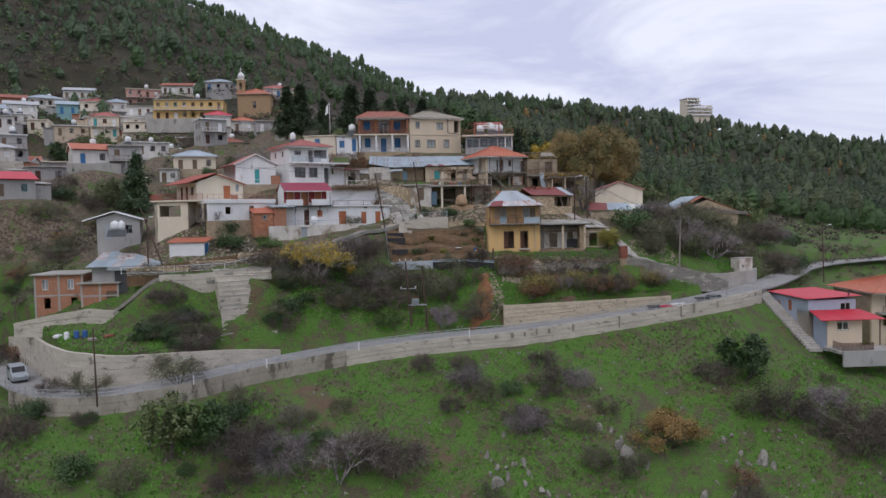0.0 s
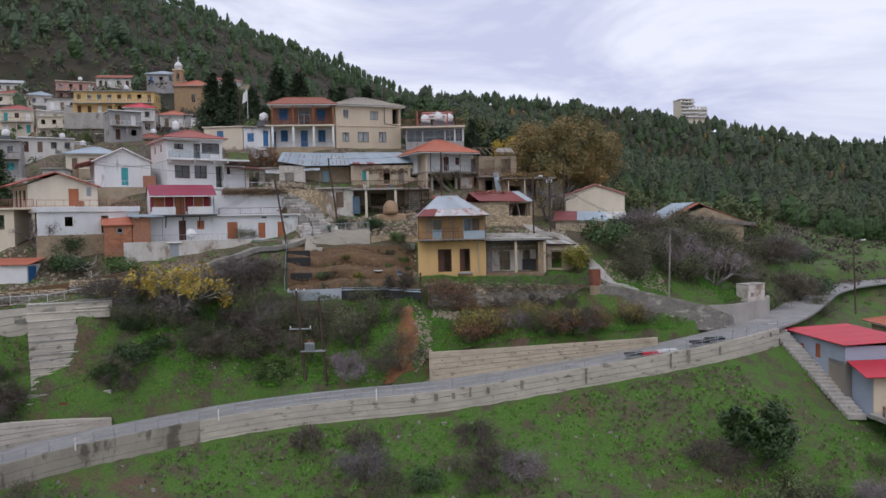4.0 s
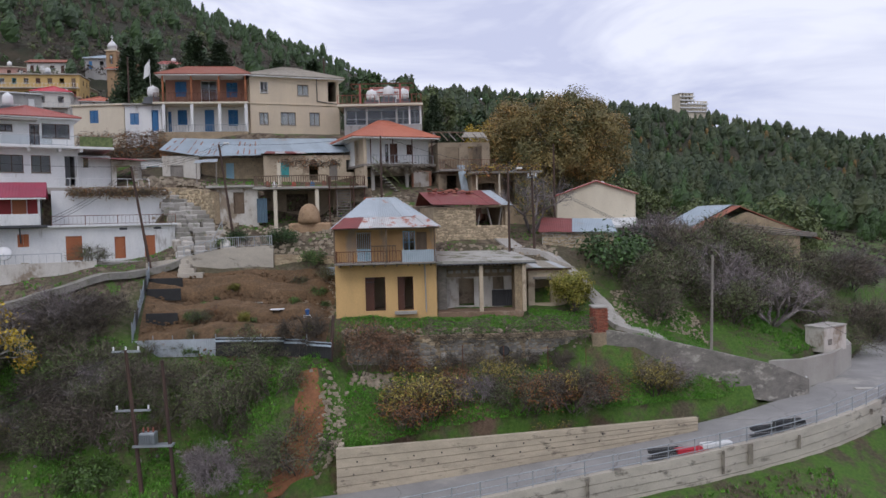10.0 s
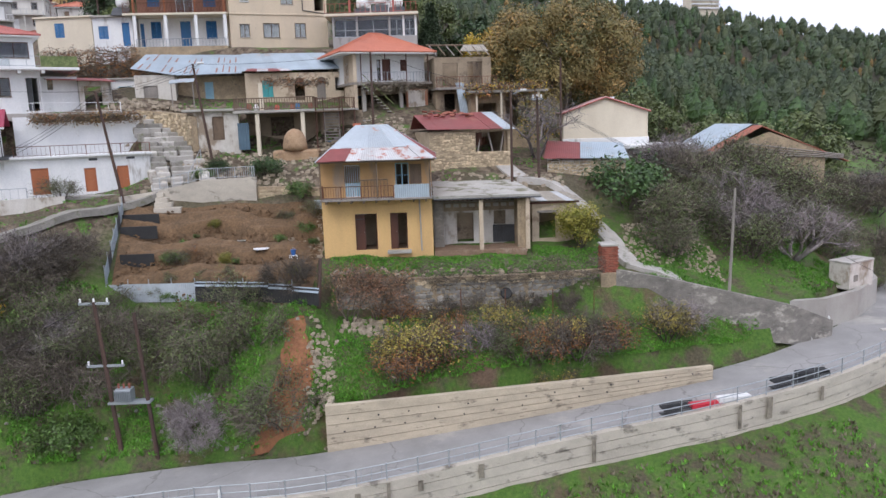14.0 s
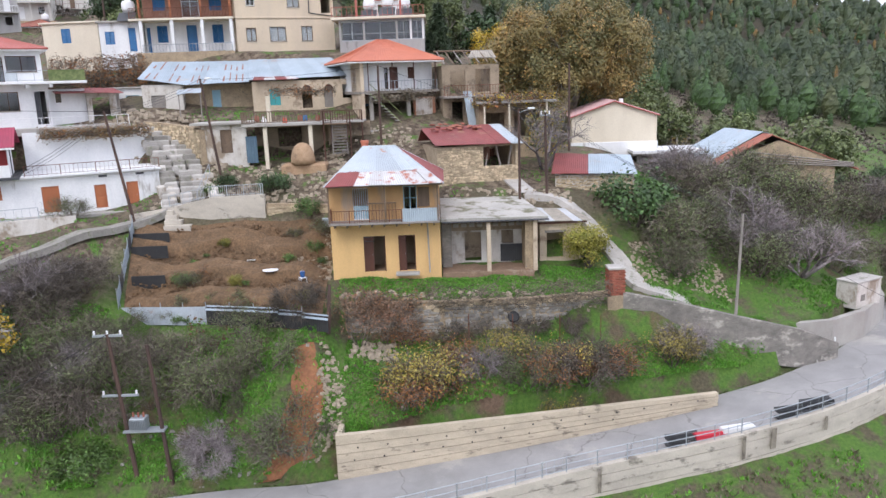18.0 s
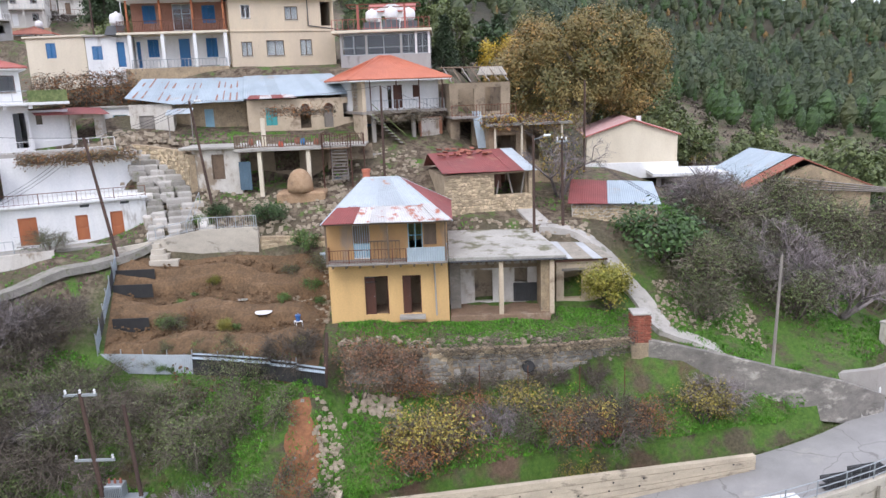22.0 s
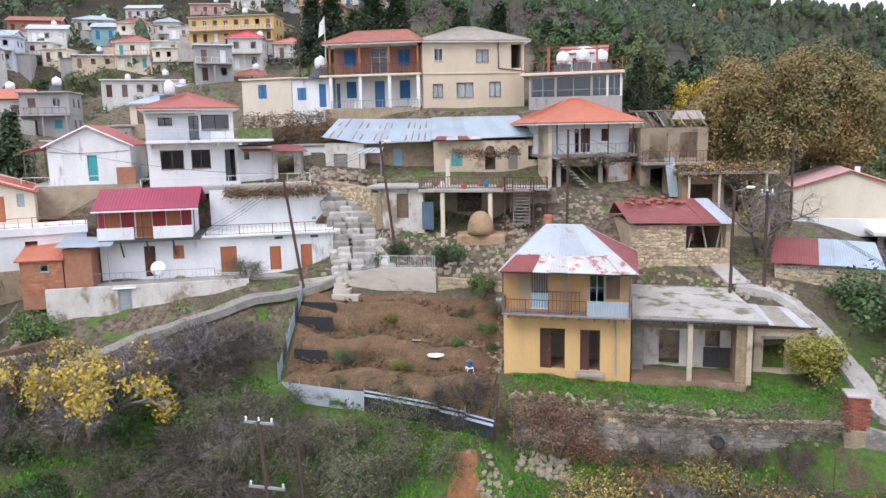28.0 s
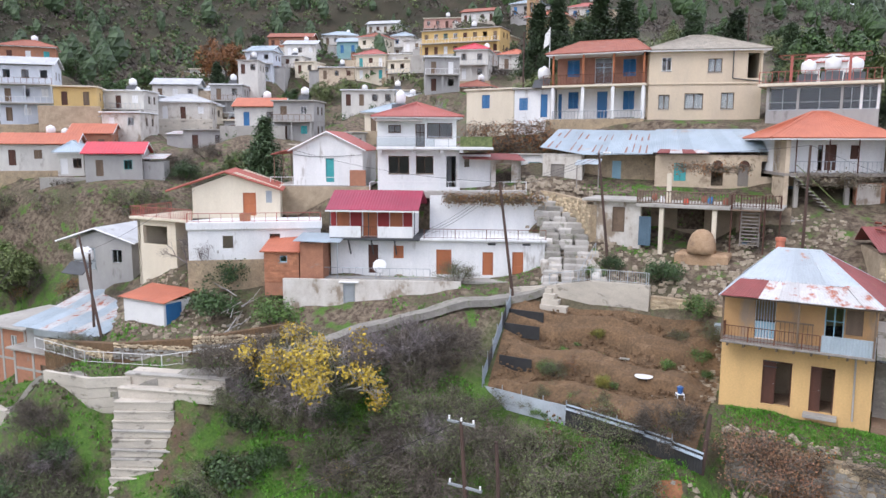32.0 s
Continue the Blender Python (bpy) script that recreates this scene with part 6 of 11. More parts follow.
def lower_terrace():
    yaw = 2.0
    t = thing("terrace_house", place(-5.2, 118.0, 6.6, yaw), "cream basement storey under a concrete terrace with a wooden balustrade", "house")
    part("wall", Geo().wall(3.6, 2.75, [(1.45, 0.45, 2.4, 2.35)], 0.35, -0.8).turned(Matrix.Identity(4)), "oldwhite", t)
    fill(t, Matrix.Identity(4), (1.45, 0.45, 2.4, 2.35, "door", "wood"))
    part("wall", Geo().wall(3.5, 2.75, [], 0.35, -0.8).turned(pose(0, 3.6, 0, 0, 0, -90)), "oldwhite", t)
    part("slab", Geo().bevel_box(-0.8, -0.45, 2.75, 4.0, 3.2, 2.95, 0.03), "concrete", t, "rough concrete terrace slab")
    part("slab", Geo().bevel_box(3.4, -0.95, 2.5, 9.9, 5.5, 2.72, 0.03), "concrete", t, "rough concrete terrace slab")
    # Back wall coloured dark to paint the undercroft's shade.
    part("shelf_wall", Geo().wall(6.4, 2.5, [(2.0, 0.6, 4.0, 2.2)], 0.3, -1.0).turned(pose(3.6, 3.2, 0)), "darkplaster", t, "back wall of the undercroft, coloured dark as shade")
    part("screen_panel", Geo().slab((3.55, -0.35, -0.4), (4.45, -0.35, -0.4), (4.45, -0.3, 1.75), (3.55, -0.3, 1.75), 0.03, 0.2), "greyblue", t, "faded grey-blue sheet panel")
    for x in (5.1, 8.75):
        part("column", Geo().bevel_box(x, -0.75, -1.4, x + 0.3, -0.45, 2.5, 0.02), "pale", t)
    for (a, b) in (((3.5, -0.85), (9.8, -0.85)), ((9.8, -0.85), (9.8, 2.6)), ((3.5, -0.85), (3.5, 0.6))):
        av, bv = Vector((*a, 2.72)), Vector((*b, 2.72))
        n = int((bv - av).length / 0.2)
        part("handrail", Geo().tube(av + Vector((0, 0, 0.95)), bv + Vector((0, 0, 0.95)), 0.045, n=5), "wood", t)
        part("bottom_rail", Geo().tube(av + Vector((0, 0, 0.12)), bv + Vector((0, 0, 0.12)), 0.035, n=5), "wood", t)
        base = Geo().box(-0.035, -0.012, 0.12, 0.035, 0.012, 0.93).mesh("slat")
        for k in range(n + 1):
            p = av.lerp(bv, k / n)
            ob = part("slat", base, "wood", t)
            ob.matrix_basis = pose(p.x, p.y, p.z, 0, 0, 0 if a[1] == b[1] else 90)
    part("chimney_post", Geo().bevel_box(5.3, 0.4, 2.72, 5.6, 0.7, 4.9), "pale", t)
    # outside stair on the right
    for k in range(11):
        part("step", Geo().box(10.6, -0.4 + 0.02 * k, 0.1 + 0.24 * k, 11.8, -0.1 + 0.02 * k, 0.16 + 0.24 * k), "greywood", t)
    part("stringer", Geo().tube((10.6, -0.3, 0.0), (10.6, -0.1, 2.7), 0.05, n=4).tube((11.8, -0.3, 0.0), (11.8, -0.1, 2.7), 0.05, n=4), "greywood", t)
    part("stair_landing", Geo().bevel_box(9.9, 0.0, 2.55, 13.2, 3.6, 2.7), "concrete", t)
    railing(t, [(9.9, -0.05, 2.7), (13.1, -0.05, 2.7)], 0.85, "darkwood", 0.2, 0.02)
    # Wall added under the landing; its dark colour stands for deep shade.
    part("undercroft_wall", Geo().wall(3.6, 2.55, [], 0.25, -1.2).turned(pose(9.95, 2.6, 0)), "darkplaster", t, "added wall in dark shade colour under the timber landing")
    part("landing_deck", Geo().bevel_box(9.9, -0.5, 2.45, 12.0, 0.0, 2.55), "wood", t)
    for x in (9.95, 12.1, 13.05):
        part("landing_post", Geo().tube((x, -0.35 if x < 13 else 0.1, -1.2), (x, -0.35 if x < 13 else 0.1, 3.5), 0.06, n=5), "darkwood", t)
    part("stair_rail", Geo().tube((10.55, -0.45, 1.0), (10.55, -0.2, 3.6), 0.035, n=5).tube((11.85, -0.45, 1.0), (11.85, -0.2, 3.6), 0.035, n=5), "darkwood", t)
    for k in range(5):
        part("stacked_crate", Geo().bevel_box(9.9 + 0.62 * k, 1.4, -0.9, 10.42 + 0.62 * k, 2.2, -0.2 + 0.25 * (k % 3), 0.03), ("wood", "greyblue", "greywood", "rust", "wood")[k], t)
    return t


lower_terrace()
oven = thing("clay_oven", place(3.1, 116.9, 5.2, 0), "domed clay bread oven on a rubble base", "oven")
part("base", Geo().bevel_box(-1.7, -0.6, -1.2, 1.9, 1.4, 0.9, 0.15), "ovenclay", oven)
prof = [(0.98, 0.9), (0.97, 1.3), (0.88, 1.8), (0.66, 2.25), (0.35, 2.5), (0.05, 2.58)]
part("dome", Geo().lathe(prof, n=20), "ovenclay", oven, smooth=True)
part("mouth", Geo().lathe([(0.02, -0.85), (0.26, -0.84), (0.3, -0.98)], 0, 0, 12).turned(pose(0.2, 0, 1.25, 90, 0, 0)), "black", oven)


# ---- the big double house above ----
def big_house():
    t = thing("house", place(-5.35, 132.3, 15.3, 20.5), "tall cream plastered two-storey house with a weathered grey tile roof", "house")
    W, D = 9.75, 8.0
    shell(t, W, D, 3.75, "cream", front=[(0.92, 1.5, 1.9, 2.8, "curt", "wood"), (3.2, 1.5, 4.84, 2.9, "curt", "wood"), (6.36, 1.5, 7.5, 2.95, "curt", "wood")], base=1.5)
    shell(t, W, D, 2.95, "cream", front=[(1.1, 4.9, 1.95, 6.1, "win", "whitepaint"), (5.1, 4.75, 6.33, 5.95, "curt", "wood"), (8.5, 4.2, 9.6, 6.4, "open", "")], z0=3.76)
    part("band", Geo().bevel_box(-0.03, -0.1, 3.68, W + 0.03, -0.002, 3.84, 0.03), "cream", t)
    hip_roof(t, -0.6, -0.6, W + 0.6, D + 0.6, 6.75, 1.75, "tileold", pitch=0.28)
    part("downpipe", Geo().tube((7.25, -0.08, 6.7), (7.25, -0.08, 4.2), 0.05).tube((7.25, -0.08, 4.2), (9.7, -0.08, 3.9), 0.05), "darkmetal", t)
    t2 = thing("house", place(-14.4, 130.9, 15.9, 6.0), "white and brick-red two-storey house with blue doors and balconies", "house")
    W2, D2 = 8.9, 8.0
    shell(t2, W2, D2 - 2.4, 3.1, "white", front=[(1.15, 1.15, 2.15, 2.75, "shut", "bluepaint"), (4.0, 0.2, 5.0, 2.75, "door", "bluepaint"), (6.5, 1.0, 7.55, 2.75, "shut", "bluepaint"), (0.15, 0.2, 0.5, 2.6, "door", "bluepaint")], base=1.5)
    shell(t2, W2, D2 - 2.4, 2.95, "brickwall", front=[(1.0, 4.2, 2.2, 5.8, "shut", "bluepaint"), (3.7, 3.5, 5.4, 5.9, "win2", "whitepaint"), (6.4, 4.1, 7.6, 5.7, "shut", "bluepaint")], z0=3.15)
    for ob in t2.children:
        ob.matrix_basis = pose(0, 2.4, 0) @ ob.matrix_basis
    part("balcony_slab", Geo().bevel_box(-0.8, -0.1, 3.05, W2 + 0.1, 2.4, 3.25, 0.02), "pale", t2)
    part("porch_floor", Geo().bevel_box(-0.2, -0.2, -1.0, W2, 2.4, 0.0, 0.02), "stone", t2)
    part("porch_base", Geo().bevel_box(-0.3, -0.3, -1.8, W2, -0.21, 0.05, 0.02), "stone", t2)
    for x in (0.25, 3.15, 6.0, 8.75):
        part("column", Geo().bevel_box(x - 0.15, 0.0, 0.0, x + 0.15, 0.3, 3.05, 0.02), "whitepaint", t2)
        part("balcony_post", Geo().bevel_box(x - 0.08, 0.02, 3.25, x + 0.08, 0.18, 6.05, 0.01), "orangewood", t2)
    railing(t2, [(-0.7, 0.0, 3.25), (W2, 0.0, 3.25)], 0.95, "rust", 0.14, 0.014)
    railing(t2, [(0.3, -0.1, 0.0), (W2 - 0.2, -0.1, 0.0)], 0.8, "steel", 0.3, 0.012)
    hip_roof(t2, -0.4, -0.45, W2 + 0.45, D2 + 0.4, 6.15, 1.55, "tile", pitch=0.28, inset=2.2)
    for x in (2.0, 7.7):
        part("air_conditioner", Geo().bevel_box(x, 1.9, 0.1, x + 0.8, 2.3, 0.7), "whitepaint", t2)
    # low white wing and the cube house beside it
    t3 = thing("house", place(-18.3, 131.2, 16.0, 6), "low white wing with a blue door", "house")
    shell(t3, 3.7, 5, 2.9, "white", front=[(0.5, 0.9, 1.4, 2.1, "shut", "bluepaint"), (2.7, 0.2, 3.4, 2.4, "door", "bluepaint")], base=1.5)
    part("roof_slab", Geo().bevel_box(-0.15, -0.3, 2.91, 3.8, 5, 3.08), "concrete", t3)
    t4 = thing("house", place(-24.1, 131.9, 15.6, -4), "cream flat-roofed cube house with a blue window", "house")
    shell(t4, 5.6, 6, 3.4, "pale", front=[(1.85, 1.6, 2.8, 2.95, "shut", "bluepaint")], right=[(0.8, 0.8, 1.4, 2.6, "shut", "bluepaint"), (2.2, 0.8, 2.8, 2.6, "shut", "bluepaint"), (3.8, 0.4, 5.0, 2.7, "open", "")], base=2.2)
    part("roof_slab", Geo().bevel_box(-0.2, -0.2, 3.41, 5.8, 6.2, 3.58), "pale", t4)


big_house()
tank_set(place(-15.6, 132.2, 18.9, 6), big=True)


def glass_terrace_building():
    t = thing("building", place(4.6, 133.0, 15.2, 0), "grey concrete building with a glazed gallery and a roof terrace", "building")
    W, D = 8.4, 8.0
    shell(t, W, D, 1.3, "grey", base=2.5)
    for x in (0.0, 2.35, 5.6, 7.0, 8.2):
        part("pillar", Geo().bevel_box(x, 0.0, 1.3, x + 0.2, 0.25, 3.3), "grey" if x < 6 else "whitepaint", t)
    for a, b in ((0.2, 2.35), (2.55, 5.6), (5.8, 7.0), (7.2, 8.2)):
        w = part("window", Geo().box(a, 0.08, 1.3, b, 0.14, 1.38).box(a, 0.08, 3.2, b, 0.14, 3.3).box((a + b) / 2 - 0.03, 0.08, 1.38, (a + b) / 2 + 0.03, 0.14, 3.2).box(a, 0.08, 1.95, b, 0.14, 2.0), "steel", t)
        part("pane", Geo().box(a, 0.1, 1.38, b, 0.115, 3.2), "glass", w).visible_shadow = False
    part("inner_wall", Geo().wall(W, 3.3, [], 0.2, 1.0).turned(pose(0, 3.0, 0)), "darkmetal", t)
    part("side_wall", Geo().wall(D, 3.3, [], 0.2, 1.0).turned(pose(W, 0.2, 0, 0, 0, 90)), "grey", t)
    part("roof_slab", Geo().bevel_box(-0.7, -0.5, 3.3, W + 0.2, D, 3.55, 0.03), "pale", t)
    railing(t, [(-0.6, -0.4, 3.55), (W, -0.4, 3.55)], 0.95, "tilepink", 0.5, 0.02)
    for x in (1.6, 6.0):
        part("pergola_post", Geo().bevel_box(x, 1.0, 3.55, x + 0.2, 1.2, 5.9), "tilepink", t)
    part("pergola", Geo().box(0.6, 1.0, 5.9, 7.6, 1.12, 6.0).box(0.6, 4.0, 5.9, 7.6, 4.12, 6.0).box(0.6, 1.0, 5.9, 0.72, 4.1, 6.0).box(7.5, 1.0, 5.9, 7.6, 4.1, 6.0), "rust", t)
    part("roof_room", Geo().wall(4.2, 5.6, [(1.0, 4.2, 2.2, 5.2)], 0.2, 3.55, 0.8).turned(pose(2.6, 4.8, 0)), "white", t)
    part("room_roof", Geo().slab((2.3, 4.6, 5.6), (7.0, 4.6, 5.6), (7.0, 7.0, 6.6), (2.3, 7.0, 6.6), 0.06, 0.3), "tilepink", t)
    return t


glass_terrace_building()
for x, y in ((9.4, 134.6), (11.0, 136.2), (7.4, 136.5)):
    tank_set(place(x, y, 18.75, 0), "white water tank on the roof terrace")


# ---- orange-roofed house on stilts ----
def orange_house():
    t = thing("house", place(6.9, 122.6, 8.0, 22.3), "white upper storey under an orange-red tile hip roof, on open posts", "house")
    W, D = 7.9, 6.6
    shell(t, W - 0.7, D - 1.2, 2.7, "white", front=[(2.6, 3.75, 2.95, 5.6, "win", "darkwood"), (3.1, 3.75, 3.9, 5.65, "door", "darkwood"), (4.85, 4.6, 5.4, 5.6, "shut", "darkwood")], z0=3.6)
    for ob in t.children:
        ob.matrix_basis = pose(0.6, 1.2, 0) @ ob.matrix_basis
    part("floor_slab", Geo().bevel_box(0.5, -0.1, 3.35, W + 0.1, D, 3.58, 0.02), "greywood", t)
    hip_roof(t, -0.7, -0.7, W + 0.4, D + 0.6, 6.15, 1.95, "tilenew", pitch=0.3)
    for x in (1.35, 3.6, 5.6, 7.7):
        part("post", Geo().tube((x, 0.05, 3.58), (x, 0.05, 6.1), 0.05), "darkwood", t)
    railing(t, [(1.3, 0.05, 3.58), (7.8, 0.05, 3.58)], 0.85, "steel", 0.3, 0.01)
    part("lower_wall", Geo().wall(W - 1.0, 3.35, [(1.6, 0.6, 2.6, 2.6), (3.6, 0.6, 4.6, 2.6)], 0.3, -1.5).turned(pose(0.9, 2.8, 0)), "oldcream", t)
    part("brick_pier", Geo().bevel_box(5.6, 0.1, -0.6, 7.6, 0.6, 2.9), "brick", t)
    part("pier_render", Geo().box(5.7, 0.06, 1.2, 7.3, 0.097, 2.85), "oldwhite", t, "peeling white render on the brick pier")
    for k in range(8):
        part("joist", Geo().box(0.7 + 0.98 * k, 0.0, 3.2, 0.82 + 0.98 * k, 2.8, 3.345), "darkwood", t)
    part("blue_door", Geo().box(1.75, 2.74, 0.6, 2.45, 2.79, 2.5), "greyblue", t, "faded blue plank door")
    part("shelf_board", Geo().box(3.2, 2.2, 1.3, 5.2, 2.7, 1.36).box(3.2, 2.2, 0.6, 5.2, 2.7, 0.66), "greywood", t)
    part("side_wall", Geo().wall(3.0, 6.1, [], 0.3, -1.0).turned(pose(0.6, 2.9, 0, 0, 0, -90)), "oldcream", t)
    for x in (1.4, 4.9):
        part("column", Geo().bevel_box(x, 0.1, -0.8, x + 0.3, 0.4, 3.35), "concrete", t)
    for k in range(11):
        part("step", Geo().bevel_box(1.0 + 0.27 * k, -1.0, 3.3 - 0.26 * k, 1.3 + 0.27 * k, -0.15, 3.38 - 0.26 * k, 0.005), "concrete", t)
    part("stair_rail", Geo().tube((1.1, -1.0, 4.2), (3.9, -1.0, 1.6), 0.03).tube((1.1, -1.0, 3.4), (3.9, -1.0, 0.8), 0.03), "leaf_olive", t)
    return t


orange_house()
mossy = thing("stone_steps", place(11.2, 118.6, 5.2, 8), "broad mossy stone steps between the houses", "stairs", kind="structure")
for k in range(9):
    part("step", Geo().bevel_box(0.06 * k, 0.3 * k, -0.6, 2.6 - 0.05 * k, 0.3 * k + 0.42, 0.19 * (k + 1), 0.03), "tileold", mossy)
stairbase = thing("stair_base", place(7.9, 121.2, 6.6, 22), "grey plastered block under the outside stair", "wall", kind="structure")
part("wall_face", Geo().bevel_box(0, 0, -1.0, 3.1, 0.3, 1.7, 0.03), "concrete", stairbase)


def roofless_house():
    t = thing("ruin", place(14.6, 124.6, 8.0, 10), "half-ruined house with bare roof timbers and a rusty balcony", "ruin")
    shell(t, 5.2, 6.0, 5.6, "darkplaster", front=[(0.8, 0.4, 1.8, 2.4, "open", ""), (0.7, 3.1, 2.1, 5.1, "open", ""), (3.0, 3.2, 4.4, 5.2, "open", ""), (3.0, 0.4, 4.4, 2.5, "open", "")], base=1.5, th=0.4)
    part("floor", Geo().bevel_box(-0.1, -1.4, 2.7, 5.4, 6.0, 2.9), "greywood", t)
    for k in range(7):
        part("rafter", Geo().tube((0.1 + 0.8 * k, -0.6, 5.7), (0.1 + 0.8 * k, 3.0, 6.9), 0.06, n=4), "wood" if k % 2 else "greywood", t)
    part("ridge_beam", Geo().tube((-0.2, 3.0, 6.95), (5.4, 3.0, 6.9), 0.08, n=4), "wood", t)
    part("broken_roof", Geo().slab((2.6, 1.2, 6.25), (5.3, 1.2, 6.2), (5.3, 3.0, 6.95), (3.4, 3.0, 6.95), 0.06, 0.26), "tileold", t, "remaining patch of old clay tiles")
    part("loose_sheet", Geo().slab((1.9, -1.9, 0.3), (2.6, -2.0, 0.3), (2.3, -1.3, 3.3), (1.6, -1.2, 3.3), 0.02, 0.15), "bluetin", t, "loose corrugated sheet leaning on the balcony")
    railing(t, [(-0.1, -1.35, 2.9), (5.3, -1.35, 2.9)], 0.9, "rust", 0.25, 0.012)
    t2 = thing("ruin", place(17.6, 121.2, 7.0, 5), "collapsed stone outhouse under a brown creeper pergola", "ruin")
    shell(t2, 6.0, 4.5, 3.2, "stone", front=[(0.5, 0.3, 2.2, 2.4, "open", ""), (3.0, 0.3, 5.2, 2.6, "open", "")], base=2.0, th=0.4)
    part("slab", Geo().bevel_box(-0.4, -1.5, 3.2, 6.4, 4.5, 3.4), "concrete", t2)
    for x in (0.3, 2.4, 5.6):
        part("post", Geo().tube((x, -1.3, -0.5), (x, -1.3, 3.2), 0.09), "pale", t2)
    return t


roofless_house()


def stone_house():
    t = thing("stone_house", place(13.9, 114.2, 3.0, 13.4), "rubble stone house with a sagging dark red tin roof", "house")
    shell(t, 6.7, 5.0, 4.15, "mortar", front=[(3.75, 2.5, 6.4, 4.05, "open", "")], base=1.0, th=0.45)
    sheets(t, (-0.2, -0.5, 4.35), (6.9, -0.5, 4.2), (6.1, 3.0, 5.6), (-0.5, 3.0, 5.5), "darkred", 7, 61, {6: "tin"})
    part("roof_back", Geo().slab((6.9, 5.5, 4.4), (-0.3, 5.5, 4.4), (-0.5, 3.0, 5.5), (6.1, 3.0, 5.6), 0.03, 0.2), "darkred", t)
    rnd = random.Random(8)
    for k in range(26):
        x, y = rnd.uniform(0.2, 4.2), rnd.uniform(2.0, 3.2)
        ob = part("loose_tile", Geo().slab((-0.2, -0.12, 0), (0.2, -0.12, 0), (0.2, 0.12, 0.03), (-0.2, 0.12, 0.03), 0.02, 0.2, 0.04), "tile", t)
        ob.matrix_basis = pose(x, y, 4.45 + (y + 0.5) * 0.33 + 0.1, rnd.uniform(10, 30), rnd.uniform(-8, 8), rnd.uniform(0, 180))
    for a, b in (((4.0, 0.3, 2.5), (4.4, 0.6, 4.2)), ((5.2, 0.2, 2.5), (4.9, 0.5, 4.2)), ((5.9, 0.3, 2.5), (6.2, 0.3, 4.2))):
        part("beam", Geo().tube(a, b, 0.07, n=5), "greywood", t)
    part("hanging_board", Geo().slab((3.8, 0.42, 3.0), (4.4, 0.42, 3.0), (4.4, 0.44, 4.0), (3.8, 0.44, 4.0), 0.02, 0.1), "darkwood", t)
    return t


STONE_HOUSE = stone_house()


def stone_hut():
    t = thing("stone_hut", place(23.1, 114.6, 2.5, -8.5), "low stone hut roofed half in red and half in pale tin", "hut")
    shell(t, 6.0, 4.2, 2.15, "oldwhite", base=1.2, th=0.4)
    sheets(t, (-0.3, -0.5, 2.35), (2.55, -0.5, 2.3), (2.75, 3.8, 3.4), (0.0, 3.8, 3.55), "darkred", 3, 71)
    sheets(t, (2.5, -0.5, 2.33), (6.2, -0.5, 2.2), (6.1, 3.8, 3.25), (2.7, 3.8, 3.43), "bluetin", 4, 72)
    return t


STONE_HUT = stone_hut()


def gable_shed():
    t = thing("shed", place(27.4, 131.6, 5.3, -6), "cream rendered shed with a low pink-red gable roof", "shed")
    W = 8.3
    shell(t, W, 11.0, 3.1, "pale", gable_x=1.35, base=1.0)
    gable_roof(t, -0.25, -0.3, W + 0.25, 11.3, 3.05, 1.5, "palepink", along="y", pitch=0.3, trim="tilepink")
    part("downpipe", Geo().tube((W - 0.1, -0.06, 3.0), (W - 0.1, -0.06, 0), 0.05), "pale", t)
    part("base_band", Geo().bevel_box(-0.1, -0.1, -1.0, W + 0.1, -0.003, 0.5, 0.03), "white", t)
    part("vent_cap", Geo().bevel_box(W * 0.62, 4.0, 3.9, W * 0.62 + 0.4, 4.4, 4.6), "white", t)
    return t


gable_shed()
t = thing("shed", place(33.2, 128.0, 2.6, -5), "open concrete shed with a white painted flat roof", "shed")
part("roof_slab", Geo().bevel_box(-0.6, -0.5, 2.2, 8.2, 4.8, 2.5), "white", t)
part("wall", Geo().wall(8.0, 2.2, [(0.4, 0.2, 2.4, 1.9), (3.2, 0.5, 5.0, 1.8)], 0.25, -1.5).turned(pose(0, 0.8, 0)), "grey", t)
part("brace", Geo().tube((0.3, -0.4, 0.2), (2.6, -0.4, 2.2), 0.1, n=4), "concrete", t)


def barn():
    t = thing("barn", place(38.6, 121.5, 1.6, 4), "long barn with a broken clay-tile and tin gable roof", "barn")
    W, D = 10.5, 9.0
    shell(t, W, D, 2.6, "stone", front=[(3.0, 0.4, 4.4, 2.2, "open", "")], gable_x=1.9, base=2.0, th=0.4)
    xm = W * 0.42
    sheets(t, (-0.5, D, 2.7), (-0.5, 1.4, 2.7), (xm, 1.4, 5.2), (xm, D, 5.2), "bluetin", 8, 81)
    part("roof", Geo().slab((-0.5, 1.4, 2.7), (-0.5, -0.4, 2.7), (xm, -0.4, 5.1), (xm, 1.4, 5.1), 0.07, 0.26), "tile", t, "broken clay tiles along the verge")
    sheets(t, (W + 2.2, 0.6, 1.7), (W + 2.2, D, 1.7), (xm, D, 5.2), (xm, 0.6, 5.2), "tin", 7, 82)
    part("roof", Geo().slab((W + 2.2, -0.1, 1.7), (W + 2.2, 0.6, 1.7), (xm, 0.6, 5.1), (xm, -0.1, 5.1), 0.07, 0.26), "tile", t)
    for k in range(4):
        part("rafter", Geo().tube((0.3 + 0.7 * k, -0.3, 2.9 + 0.25 * k), (W + 1.5, -0.3, 2.0 + 0.1 * k), 0.06, n=4), "greywood", t)
    return t


barn()


